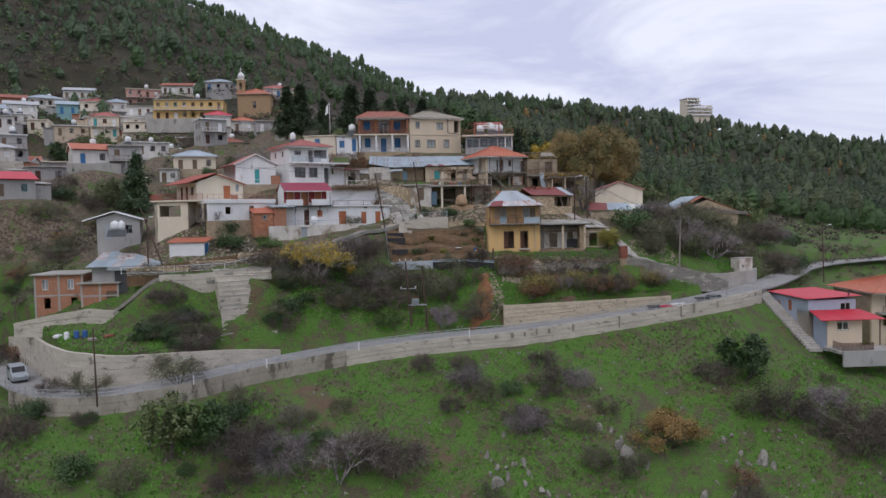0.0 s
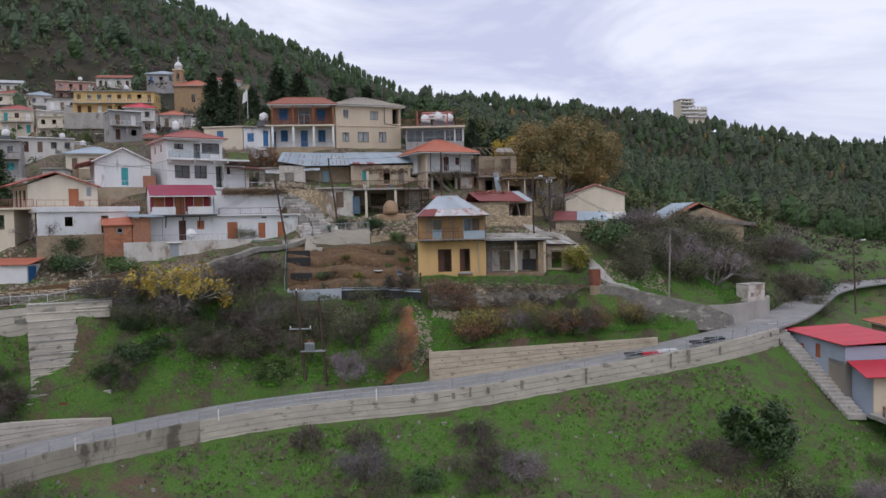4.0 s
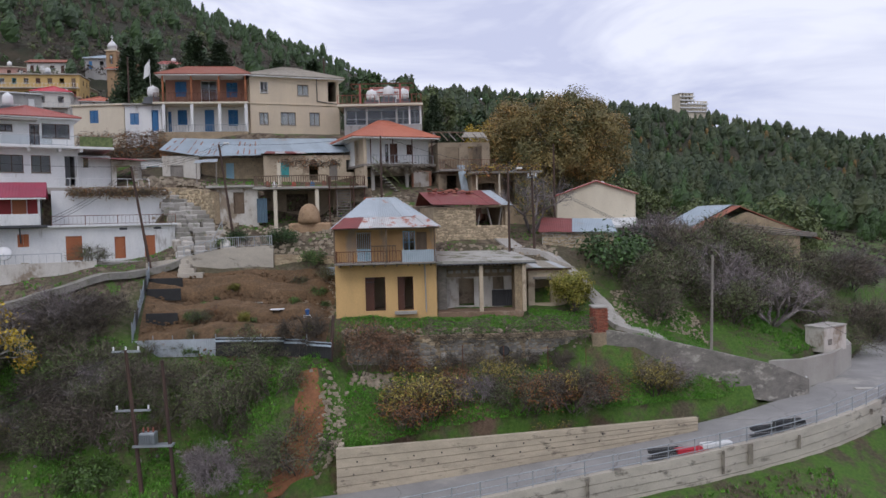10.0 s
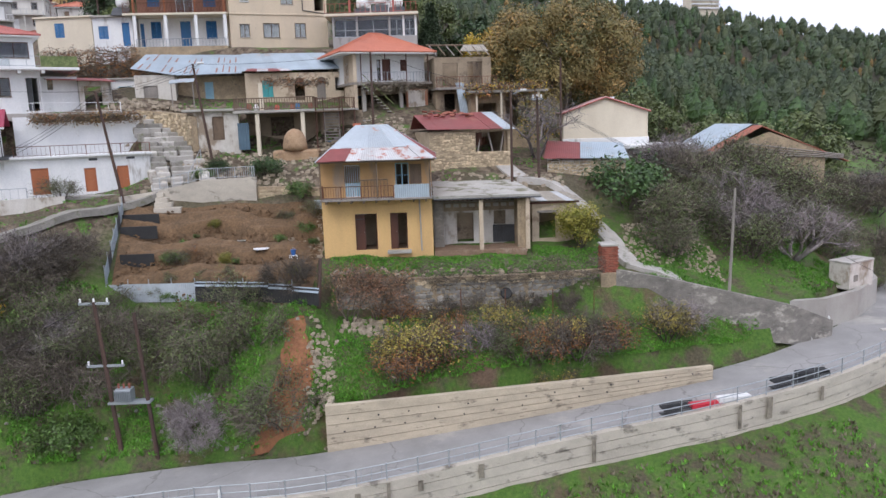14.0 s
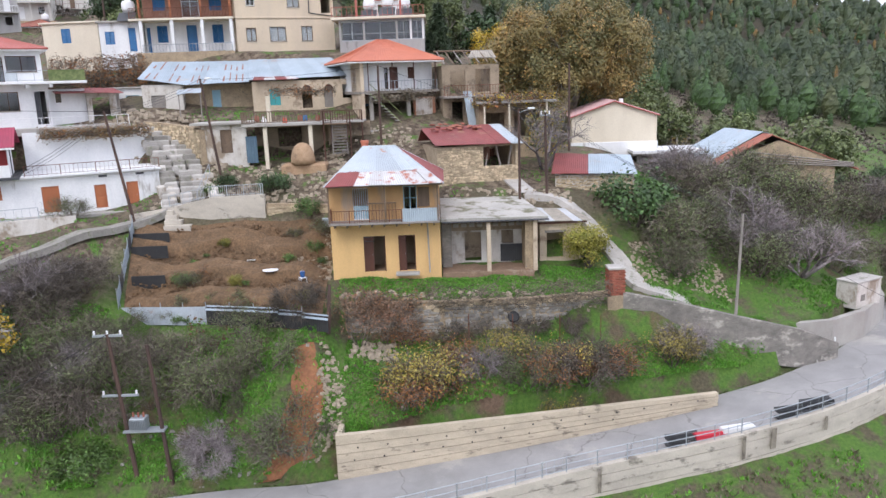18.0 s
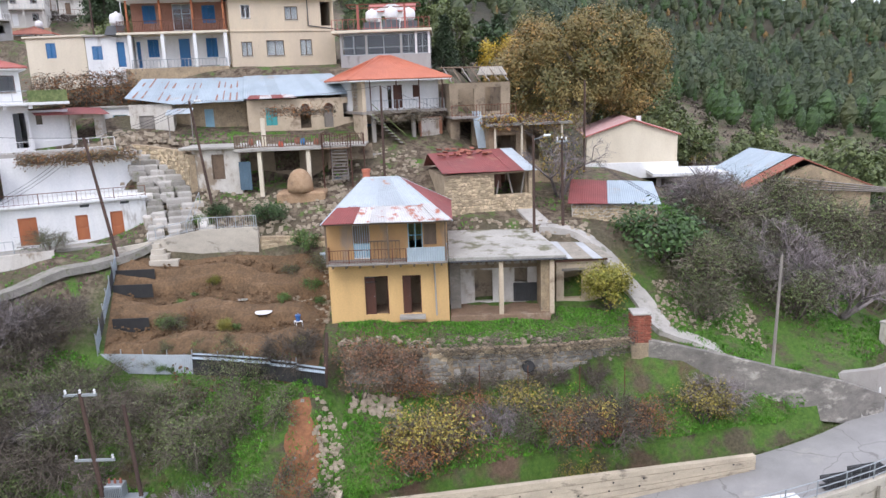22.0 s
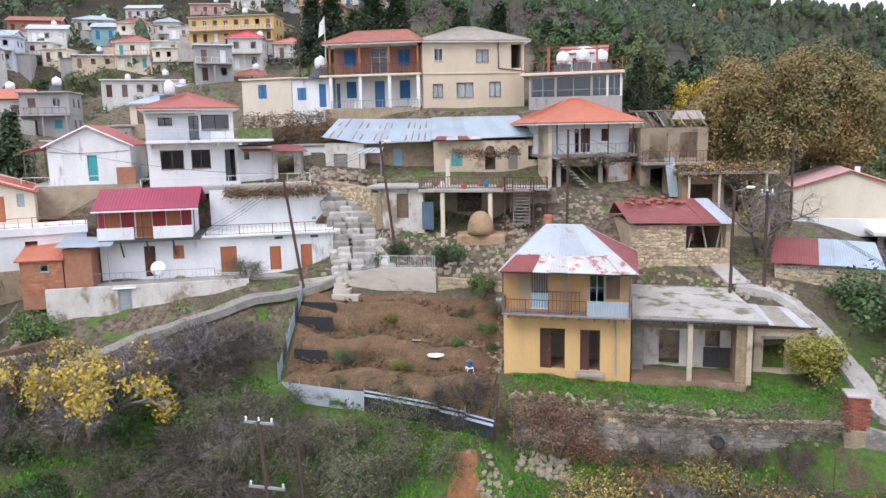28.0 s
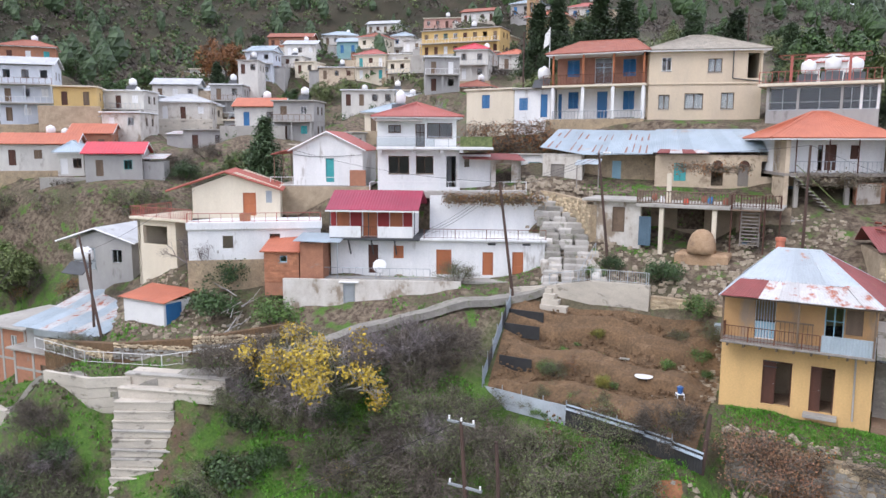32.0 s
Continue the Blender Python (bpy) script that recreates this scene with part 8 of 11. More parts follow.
def garden_plot():
    n, m = 84, 64
    u, v = np.meshgrid(np.arange(n + 1) / n, np.arange(m + 1) / m)
    u, v = u.ravel(), v.ravel()
    gx = (-7.4 + 13.8 * u) * (1 - v) + (-8.7 + 14.7 * u) * v
    front = np.interp(gx, [-7.6, -1.5, 6.9], [104.8, 103.6, 100.7])
    gy = front + (111.6 - front) * v
    gz = height(gx, gy)
    edge = np.minimum(1, np.minimum(np.minimum(u, v), np.minimum(1 - u, 1 - v)) * 8)
    step = 0.3 * np.tanh(7 * np.sin(gy * 2.3 + 0.5 * np.sin(gx * 0.9) + 0.12 * gx)) + 0.05 * np.sin(gy * 9 + np.sin(gx * 1.7))
    verts, faces = [], []
    for x, y, z, e, st in zip(gx, gy, gz, edge, step):
        verts.append((x, y, z + 0.12 + e * 0.22 + e * (0.07 + st + 0.09 * noise.noise(Vector((x * 1.6, y * 1.6, 0)))) + 0.05 * noise.noise(Vector((x * 5, y * 5, 3)))))
    for j in range(m):
        for i in range(n):
            a = j * (n + 1) + i
            faces.append((a, a + 1, a + n + 2, a + n + 1))
    me = mesh_from("garden_soil", verts, faces)
    me.shade_smooth()
    solo("garden_soil", me, "soil", "freshly dug brown garden plot in low terraces", "soil", kind="structure")
    f = thing("garden_fence", Matrix.Identity(4), "low fence of tin sheets and netting round the garden", "fence")
    run = [(-7.7, 104.75, -3.2), (-6.2, 104.35, -3.1), (-4.7, 104.0, -3.05), (-3.1, 103.65, -3.0), (-1.5, 103.4, -2.95), (0.2, 102.9, -2.9), (1.9, 102.3, -2.85), (3.6, 101.75, -2.8), (5.2, 101.2, -2.8), (6.9, 100.6, -2.85)]
    for k, (a, b) in enumerate(zip(run[:-1], run[1:])):
        top = 1.2 - 0.1 * max(0, k - 6)
        part("fence_sheet", Geo().slab((a[0], a[1], a[2]), (b[0], b[1], b[2]), (b[0], b[1] + 0.12, b[2] + top), (a[0], a[1] + 0.12, a[2] + top), 0.02, 0.13), "tin" if k < 4 else "black", f)
        if k >= 4:
            part("fence_cap", Geo().slab((a[0], a[1] - 0.03, a[2] + top - 0.22), (b[0], b[1] - 0.03, b[2] + top - 0.22), (b[0], b[1] + 0.3, b[2] + top + 0.03), (a[0], a[1] + 0.3, a[2] + top + 0.03), 0.02, 0.12), "bluetin", f)
        part("fence_post", Geo().tube((a[0], a[1] + 0.16, a[2] - 0.4), (a[0], a[1] + 0.16, a[2] + 1.5), 0.03), "steel", f)
    for k in range(7):
        x, y = -7.75 - 0.13 * k, 104.75 + 0.95 * k
        g = hz(x, y)
        part("fence_post", Geo().tube((x, y, g - 0.3), (x, y, g + 1.35), 0.035), "steel", f)
        if k < 6:
            x2, y2 = x - 0.13, y + 0.95
            part("fence_sheet", Geo().slab((x, y, g - 0.2), (x2, y2, hz(x2, y2) - 0.2), (x2, y2, hz(x2, y2) + 0.95), (x, y, g + 0.95), 0.015, 0.14, 0.02), "darkmetal" if k % 3 == 1 else "bluetin", f)
    for x, y, w in ((-7.1, 110.0, 1.3), (-6.85, 108.75, 1.3), (-6.2, 106.4, 1.15)):
        solo("board", Geo().bevel_box(-w, -0.03, -0.5, w, 0.03, 0.42, 0.01), "black", "black board edging a garden bed", "board", place(x, y, hz(x, y) + 0.58, 1), "garden boards")
    post = thing("corner_post", place(6.75, 101.3, -2.6), "charred timber post at the garden's outer corner", "post")
    part("shaft", Geo().tube((0, 0, -0.6), (0.15, 0.9, 2.4), 0.16, 0.1, 7), "pole", post)


garden_plot()


def round_table():
    t = thing("garden_table", place(2.2, 106.6, hz(2.2, 106.6) + 0.12), "white round plastic table in the garden", "table")
    part("tabletop", Geo().lathe([(0.4, 0.7), (0.53, 0.7), (0.55, 0.72), (0.53, 0.74), (0.02, 0.745)], n=24), "tank", t)
    for k in range(4):
        w = math.pi / 4 + k * math.pi / 2
        part("leg", Geo().tube((0.3 * math.cos(w), 0.3 * math.sin(w), 0.7), (0.45 * math.cos(w), 0.45 * math.sin(w), -0.1), 0.035, 0.025), "black", t)
    c = thing("plastic_chair", place(4.55, 105.7, hz(4.55, 105.7) + 0.1, 30), "white plastic stool with a blue bucket on it", "chair")
    part("seat", Geo().bevel_box(-0.22, -0.22, 0.38, 0.22, 0.22, 0.43, 0.02), "tank", c)
    for x in (-0.18, 0.18):
        for y in (-0.18, 0.18):
            part("leg", Geo().tube((x, y, 0.4), (x * 1.25, y * 1.25, -0.08), 0.03, 0.025), "tank", c)
    b = thing("bucket", place(4.55, 105.7, hz(4.55, 105.7) + 0.53, 30), "bright blue plastic bucket", "bucket")
    part("body", Geo().lathe([(0.13, 0.0), (0.18, 0.36), (0.19, 0.38)], n=14), "bluebarrel", b)
    part("handle", Geo().tube((-0.18, 0, 0.36), (0, 0, 0.5), 0.012).tube((0, 0, 0.5), (0.18, 0, 0.36), 0.012), "steel", b)
    for y in (107.6, 108.6):
        solo("slab", Geo().bevel_box(-0.3, -0.12, 0, 0.3, 0.12, 0.08, 0.01), "path", "pale paving slab lying on the soil", "slab", place(0.4, y, hz(0.4, y) + 0.16, 4), "garden slabs")
    bx = thing("feed_bin", place(5.7, 111.0, hz(5.7, 111.0) + 0.2, 10), "small blue-grey bin at the garden's edge", "bin")
    part("body", Geo().bevel_box(-0.4, -0.3, 0, 0.4, 0.3, 0.55, 0.03), "bluetin", bx)
    part("lid", Geo().bevel_box(-0.44, -0.34, 0.551, 0.44, 0.34, 0.63, 0.03), "bluetin", bx)


round_table()


def stepped_wall():
    """Concrete cast in lifts, each set back behind the one below, with ragged treads."""
    t = thing("stepped_wall", Matrix.Identity(4), "pale stepped concrete wall climbing the bank in lifts", "wall", kind="structure")
    rr = random.Random(3)

    def lift(ox, oy, z0, w, h, yaw, depth=2.4, material="roadwall"):
        ob = part("lift", Geo().bevel_box(0, 0, 0, w, depth, h - 0.05, 0.05), material, t)
        ob.matrix_basis = pose(ox, oy, z0, rr.uniform(-1, 1), rr.uniform(-0.8, 0.8), yaw)
        lip = part("tread", Geo().bevel_box(-0.03, -0.06, h - 0.12, w + 0.04, 0.5, h, 0.02), "concrete" if rr.random() < 0.4 else "roadwall", t)
        lip.matrix_basis = pose(ox, oy, z0, rr.uniform(-1, 1), rr.uniform(-1.2, 1.2), yaw + rr.uniform(-1.5, 1.5))

    for k in range(4):
        lift(-27.7 + rr.uniform(-0.1, 0.1), 90.3 + 0.14 * k, -12.3 + 0.72 * k, 7.6 - 0.25 * k, 0.74, 13)
    for k in range(11):
        f = k * 0.155
        lift(-27.55 - 0.485 * f + rr.uniform(-0.06, 0.06), 91.0 + 0.875 * f, -9.5 + 0.58 * k, 3.95 + rr.uniform(-0.15, 0.1) - (0.25 if k == 6 else 0), 0.6, 29, 3.0)
    lift(-28.9, 93.1, -3.2, 7.0, 0.75, 20, 2.0)
    lift(-25.4, 94.8, -3.1, 3.0, 0.85, 18, 1.5)
    lift(-29.3, 94.0, -2.9, 7.2, 1.15, 21, 1.6)
    part("gate", Geo().box(-25.0, 90.72, -11.4, -24.3, 90.8, -10.1), "rust", t)


stepped_wall()
wall_line("platform_wall", [(-56, 95.6), (-50, 94.2), (-45, 92.6), (-41.5, 92.4), (-39.5, 94.5)], [-10] * 5, [-8.2, -7.0, -6.2, -6.5, -7.0], 0.5, "roadwall", "bulging pale concrete wall below the brick houses", 0.9)
PATH_RUBBLE = wall_line("rubble_wall", [(-41, 95.4), (-33, 95.7), (-27.4, 98.0), (-22.5, 102.4)], [-3.8, -3.2, -2.6, -1.2], [-1.5, -0.7, -0.1, 0.7], 0.5, "soil", "rough earth and dry stone bank beside the footpath")

path_rail = thing("railing", Matrix.Identity(4), "thin white pipe handrail along the footpath", "railing")
railing(path_rail, [(-41.5, 95.0, -2.1), (-34.5, 94.5, -2.0)], 0.85, "whitepaint", 1.4, 0.012)
railing(path_rail, [(-34.5, 94.5, -2.0), (-28.6, 96.4, -1.9)], 0.85, "whitepaint", 1.4, 0.012)
railing(path_rail, [(-28.6, 96.4, -1.9), (-22.6, 100.4, -0.9)], 0.85, "whitepaint", 1.4, 0.012)

wall_line("footpath_wall", [(-35.5, 92.0), (-31.4, 92.5), (-28.8, 94.0)], [-5.2, -5, -4.5], [-2.1, -2.1, -2.0], 0.3, "roadwall", "pale cracked concrete edge of the footpath", 0.7)

wall_line("plaster_wall", [(-8.0, 115.9), (-7.1, 114.4), (-6.5, 113.2)], [3, 3, 2.5], [5.6, 4.9, 4.0], 0.4, "roadwall", "crumbling whitewashed wall beside the steps")
wall_line("plaster_wall", [(-6.0, 116.9), (-5.0, 115.6), (-3.9, 114.2), (-3.3, 112.7)], [4.6, 4.2, 3.4, 3], [5.9, 5.3, 4.9, 4.3], 0.5, "oldwhite", "crumbling whitewashed parapet beside the steps")


def brick_pillar():
    t = thing("brick_pillar", place(25.5, 104.5, -3.45), "square old red brick gate pillar on a stone foot", "pillar")
    part("foot", Geo().bevel_box(-0.6, -0.6, -1.2, 0.6, 0.6, 1.3, 0.05), "stone", t)
    part("cap", Geo().bevel_box(-0.58, -0.58, 3.05, 0.58, 0.58, 3.2, 0.03), "path", t)
    part("core", Geo().box(-0.44, -0.44, 1.3, 0.44, 0.44, 3.05), "mortar", t)
    me = Geo().bevel_box(-0.16, -0.07, 0, 0.16, 0.07, 0.095, 0.008).mesh("brick")
    for r in range(15):
        z = 1.31 + r * 0.115
        for s in range(4):
            for k in range(3):
                ob = part("brick", me, "brickp", t)
                u = -0.34 + 0.34 * k + (0.08 if r % 2 else -0.04)
                ob.matrix_basis = pose(0, 0, 0, 0, 0, 90 * s) @ pose(u, -0.44, z)


brick_pillar()


# ---- road furniture ----
def road_rail():
    t = thing("guard_rail", Matrix.Identity(4), "grey tubular guard rail along the road's edge", "guard rail")
    line = offset_line(-HALF - 0.1, -51, 46)
    step = 0
    for i, (a, b) in enumerate(zip(line[:-1], line[1:])):
        for hh in (0.95, 0.55, 0.2):
            part("rail", Geo().tube((a.x, a.y, a.z + hh), (b.x, b.y, b.z + hh), 0.03, n=5), "steel", t)
        part("post", Geo().tube((a.x, a.y, a.z - 0.1), (a.x, a.y, a.z + 1.0), 0.035, n=5), "steel", t)
        if i % 3 == 0:
            for k in range(3):
                f = (k + 0.5) / 3
                part("bar", Geo().tube((a.x + (b.x - a.x) * f, a.y + (b.y - a.y) * f, a.z + (b.z - a.z) * f + 0.2), (a.x + (b.x - a.x) * f, a.y + (b.y - a.y) * f, a.z + (b.z - a.z) * f + 0.95), 0.012, n=3), "steel", t)
    # concrete piers of the wall below
    low = offset_line(-HALF - 0.42, 6, 43)
    pier = random.Random(8)
    for i, p in enumerate(low):
        if pier.random() < 0.5:
            q = low[min(i + 1, len(low) - 1)]
            yaw = math.degrees(math.atan2(q.y - p.y, q.x - p.x))
            solo("wall_pier", Geo().bevel_box(-pier.uniform(0.07, 0.2), -0.03, -pier.uniform(0.5, 1.5), pier.uniform(0.06, 0.18), 0.0, pier.uniform(-0.2, 0.1), 0.012), "stainconc", "dark stained concrete stub on the road wall", "pier", place(p.x, p.y, p.z, yaw), "road wall piers")
    for x, c in ((26.6, "black"), (28.6, "redtin"), (31.0, "whitepaint"), (33.2, "black"), (34.9, "black")):
        p = min(offset_line(-HALF + 0.35), key=lambda q: abs(q.x - x))
        g = Geo().bevel_box(-1.0, -0.28, 0.02, 1.0, 0.2, 0.34, 0.06)
        if c == "black":
            g = Geo().box(-1.0, -0.3, 0.3, 1.0, -0.26, 0.36).box(-1.0, 0.2, 0.5, 1.0, 0.24, 0.56).box(-1.0, -0.3, 0.0, 1.0, 0.24, 0.04)
            for k in range(15):
                g.box(-0.98 + 0.138 * k, -0.29, 0.04, -0.95 + 0.138 * k, -0.25, 0.34).box(-0.98 + 0.138 * k, -0.26, 0.34, -0.94 + 0.138 * k, 0.24, 0.5)
        solo("barrier", g, "darkmetal" if c == "black" else c, {"black": "stacked dark steel grating by the guard rail", "redtin": "red plastic barrier by the guard rail", "whitepaint": "white plastic barrier by the guard rail"}[c], "barrier", place(p.x, p.y, p.z, 12), "road barriers")
    for x in (-27.6, -21.2, -11, 3.2, 40.5, 47.0):
        p = min(offset_line(-HALF - 0.3 if x < 10 else HALF + 0.2), key=lambda q: abs(q.x - x))
        solo("marker_post", Geo().lathe([(0.07, -0.2), (0.07, 0.75), (0.03, 0.85)], n=8), "whitepaint", "short white road marker post", "post", place(p.x, p.y, p.z), "marker posts")


road_rail()


def pole(x, y, z, h, lean=(0, 0), r=0.13, arms=(), label="dark creosoted timber utility pole", lamp=False):
    t = thing("utility_pole", place(x, y, z), label, "utility pole", "utility poles")
    top = Vector((lean[0], lean[1], h))
    part("shaft", Geo().tube((0, 0, -0.8), top, r, r * 0.7, 8), "greywood" if "grey" in label else "pole", t)
    for hz_, w in arms:
        c = top * (hz_ / h)
        part("crossarm", Geo().box(c.x - w / 2, c.y - 0.06, c.z - 0.06, c.x + w / 2, c.y + 0.06, c.z + 0.06), "steel", t)
        for k in range(3):
            part("insulator", Geo().lathe([(0.03, c.z + 0.06), (0.07, c.z + 0.12), (0.05, c.z + 0.2), (0.07, c.z + 0.26), (0.02, c.z + 0.32)], c.x - w / 2 + 0.1 + k * (w - 0.2) / 2, c.y, 8), "tank", t)
    if lamp:
        part("lamp_arm", Geo().tube(top + Vector((0, 0, -0.3)), top + Vector((0.8, -0.6, 0.0)), 0.03), "steel", t)
        part("lamp_head", Geo().bevel_box(top.x + 0.6, top.y - 0.8, top.z - 0.06, top.x + 1.05, top.y - 0.5, top.z + 0.08, 0.03), "whitepaint", t)
    return t, Matrix.Translation((x, y, z)) @ top


_, pa = pole(-4.3, 96.9, -10.2, 8.9, (-0.75, 0.2), 0.15, ((8.8, 1.7), (5.2, 2.1)))
pole(-2.3, 96.9, -10.1, 8.1, (-0.6, 0.2), 0.14, ())
tr = thing("transformer", place(-3.85, 97.0, -7.1), "grey finned pole transformer on a steel bracket", "transformer")
part("bracket", Geo().box(-0.9, -0.3, -0.12, 1.5, 0.3, 0.0), "steel", tr)
part("tank", Geo().bevel_box(-0.45, -0.32, 0.0, 0.45, 0.32, 0.75, 0.03), "steel", tr)
for k in range(9):
    part("fin", Geo().box(-0.42 + 0.1 * k, -0.45, 0.1, -0.39 + 0.1 * k, -0.33, 0.65), "steel", tr)
for k in range(3):
    part("bushing", Geo().lathe([(0.05, 0.75), (0.08, 0.82), (0.05, 0.9), (0.07, 0.98), (0.02, 1.05)], -0.3 + 0.3 * k, 0, 8), "ceramic", tr)
_, pb = pole(-8.4, 110.9, 2.3, 8.6, (-1.5, 0.3), 0.13)
_, pc = pole(-3.3, 116.0, 5.6, 7.4, (-1.0, 0.1), 0.12, lamp=True)
_, pd = pole(9.4, 117.6, 6.0, 7.6, (0.05, 0.0), 0.11)
_, pe = pole(19.95, 111.2, 3.3, 6.7, (0.0, 0.0), 0.11, lamp=True, label="rust-red painted timber utility pole")
_, pf = pole(22.2, 112.9, 3.0, 6.6, (-0.1, 0.0), 0.12, ((6.4, 0.8),))
_, pg = pole(33.0, 103.0, -3.6, 6.8, (0.2, 0.1), 0.11, label="grey weathered timber utility pole")
_, ph = pole(-36.4, 76.2, -13.7, 7.4, (-0.1, 0), 0.1, label="thin dark lamp post at the road's edge")
_, pi = pole(-39.4, 98.6, -3.0, 8.2, (0.0, 0.0), 0.12, lamp=True)
pole(-36.6, 97.6, -2.0, 8.4, (-3.4, 0.6), 0.12, label="leaning timber stay pole beside the shack")
_, pj = pole(26.5, 128.0, 5.5, 8.0, (0.0, 0), 0.12)
_, pk = pole(58, 112, -6.2, 8.0, (-0.3, 0), 0.11, lamp=True, label="street lamp pole by the road bend")
_, pl = pole(-20.5, 138.0, 17.0, 8.5, (0, 0), 0.12)
_, pm = pole(0.8, 146.0, 18.2, 8.5, (0, 0), 0.12)


def cable(a, b, sag, n=10, r=0.014, label="thin black overhead cable"):
    g = Geo()
    a, b = Vector(a), Vector(b)
    pts = [a.lerp(b, k / n) - Vector((0, 0, sag * 4 * (k / n) * (1 - k / n))) for k in range(n + 1)]
    g.pipe(pts, r, 3)
    solo("cable", g, "black", label, "cable", group="overhead cables")


for k in range(3):
    d = Vector((0.12 * k, 0, -0.16 * k))
    cable(pf + d, pg + d, 0.5)
    cable(pe + d, pf + d, 0.15)
    cable(pb + d, pc + d, 0.35)
    cable(pb + d, Vector((-16.5, 110.4, 6.8)) + d, 0.4)
cable(pa, Vector((-30, 70, -8)), 1.5, r=0.02)
cable(pc, pd, 0.3)
cable(pd, pe, 0.3)
cable(pg, Vector((45.5, 103, -4)), 0.4)
cable(pb, Vector((-31, 113.2, 13.0)), 0.5)
cable(pi, Vector((-34.5, 105, 9.8)), 0.3)
cable(pl, pm, 0.5)
cable(pl + Vector((0, 0, -0.3)), pm + Vector((0, 0, -0.3)), 0.5)


def flag_pole():
    t = thing("flag_pole", place(-21.9, 148.5, 19.5), "white flag pole with a plain white flag", "flag")
    part("mast", Geo().tube((0, 0, -1), (0, 0, 8.0), 0.06, 0.04), "whitepaint", t)
    part("flag", Geo().slab((-0.1, 0, 6.0), (-0.9, 0.1, 5.5), (-0.7, 0.2, 7.2), (0, 0, 7.9), 0.01, 0.3, 0.05), "whitepaint", t)


flag_pole()


def road_steps():
    t = thing("stairs", Matrix.Identity(4), "long pale concrete steps beside the pale blue house", "stairs", kind="structure")
    for k in range(26):
        f = k / 25
        ob = part("step", Geo().bevel_box(-0.8, -0.24, -0.5, 0.8, 0.24, 0.0, 0.02), "path", t)
        ob.matrix_basis = pose(44.2 + 1.6 * f, 103.4 - 12.6 * f, -6.5 - 6.4 * f, 0, 0, -6)


road_steps()


def van(x, y, z, yaw, body, label):
    t = thing("car", place(x, y, z, yaw), label, "car")
    prof = [(-2.2, 0.35), (2.15, 0.35), (2.25, 0.75), (2.0, 1.0), (1.2, 1.15), (0.6, 1.8), (-1.9, 1.85), (-2.2, 1.2)]
    g = Geo()
    for s in (-1, 1):
        g.quad(*[(x_, 0.85 * s * (0.92 if z_ > 1.2 else 1), z_) for x_, z_ in prof])
    for (a, b), (c, d) in zip(prof, prof[1:] + prof[:1]):
        ka, kc = (0.78 if b > 1.2 else 0.85), (0.78 if d > 1.2 else 0.85)
        g.quad((a, -ka, b), (c, -kc, d), (c, kc, d), (a, ka, b))
    part("body", g, body, t)
    part("windscreen", Geo().slab((1.17, -0.7, 1.2), (1.17, 0.7, 1.2), (0.64, 0.68, 1.76), (0.64, -0.68, 1.76), -0.015), "black", t)
    for s in (-1, 1):
        part("side_window", Geo().box(-1.8, 0.81 * s - 0.01, 1.22, 0.6, 0.81 * s + 0.01, 1.7), "black", t)
        for wx in (-1.4, 1.4):
            w = part("wheel", Geo().lathe([(0.02, 0.0), (0.3, 0.0), (0.33, 0.04), (0.33, 0.18), (0.3, 0.2), (0.02, 0.2)], n=14).turned(pose(wx, 0.72 * s + (0.1 if s < 0 else -0.1) * -1, 0.33, 90 * s)), "black", t)
            part("rim", Geo().lathe([(0.02, 0.2), (0.18, 0.205), (0.2, 0.19)], n=10).turned(pose(wx, 0.72 * s + (0.1 if s < 0 else -0.1) * -1, 0.33, -90 * s)), "steel", w)
        part("headlight", Geo().bevel_box(2.18, 0.55 * s - 0.15, 0.72, 2.27, 0.55 * s + 0.15, 0.9), "glass", t)


van(-51.5, 88.2, -14.1, -52, "steel", "dark silver van parked at the road bend")
van(-58.5, 103.0, -14.3, -120, "darkmetal", "dark hatchback parked beside the brick house")
van(-32.5, 61.5, -24.6, 60, "whitepaint", "white car parked on the lower slope")

# heaps and odds and ends
def junk(name, x, y, geo, material, label, category, yaw=0.0, up=0.0, group=""):
    return solo(name, geo, material, label, category, place(x, y, hz(x, y) + up, yaw), group)


for x, y, c in ((-44.6, 89.0, "bluebarrel"), (-43.7, 89.2, "bluebarrel"), (-45.6, 88.6, "tank")):
    junk("barrel", x, y, Geo().lathe([(0.28, 0), (0.32, 0.2), (0.3, 0.45), (0.32, 0.7), (0.27, 0.9)], n=12), c, "plastic barrel lying about on the grass platform", "barrel", group="barrels")
for k, (x, y) in enumerate(((-46.5, 88), (-42.0, 87.5), (-40.5, 88.5), (-47.4, 90))):
    junk("sack", x, y, Geo().bevel_box(-0.5, -0.35, -0.1, 0.5, 0.35, 0.35, 0.12), ("tank", "greywood", "ceramic", "tank")[k], "dumped sack of rubbish on the grass", "sack", 30 * k, 0, "sacks")
for k in range(9):
    rr = random.Random(40 + k)
    junk("branch", -27 + rr.uniform(-3, 3), 103 + rr.uniform(-1.6, 1.4), Geo().tube((-1.6, 0, 0.1), (0, 0.1, 0.45 + rr.uniform(0, 0.4)), 0.05, 0.045).tube((0, 0.1, 0.45), (1.5, 0.4, 0.9), 0.045, 0.02), "palebark", "cut pale branch lying on the bank", "branch", rr.uniform(0, 360), 0.2, "cut branches")
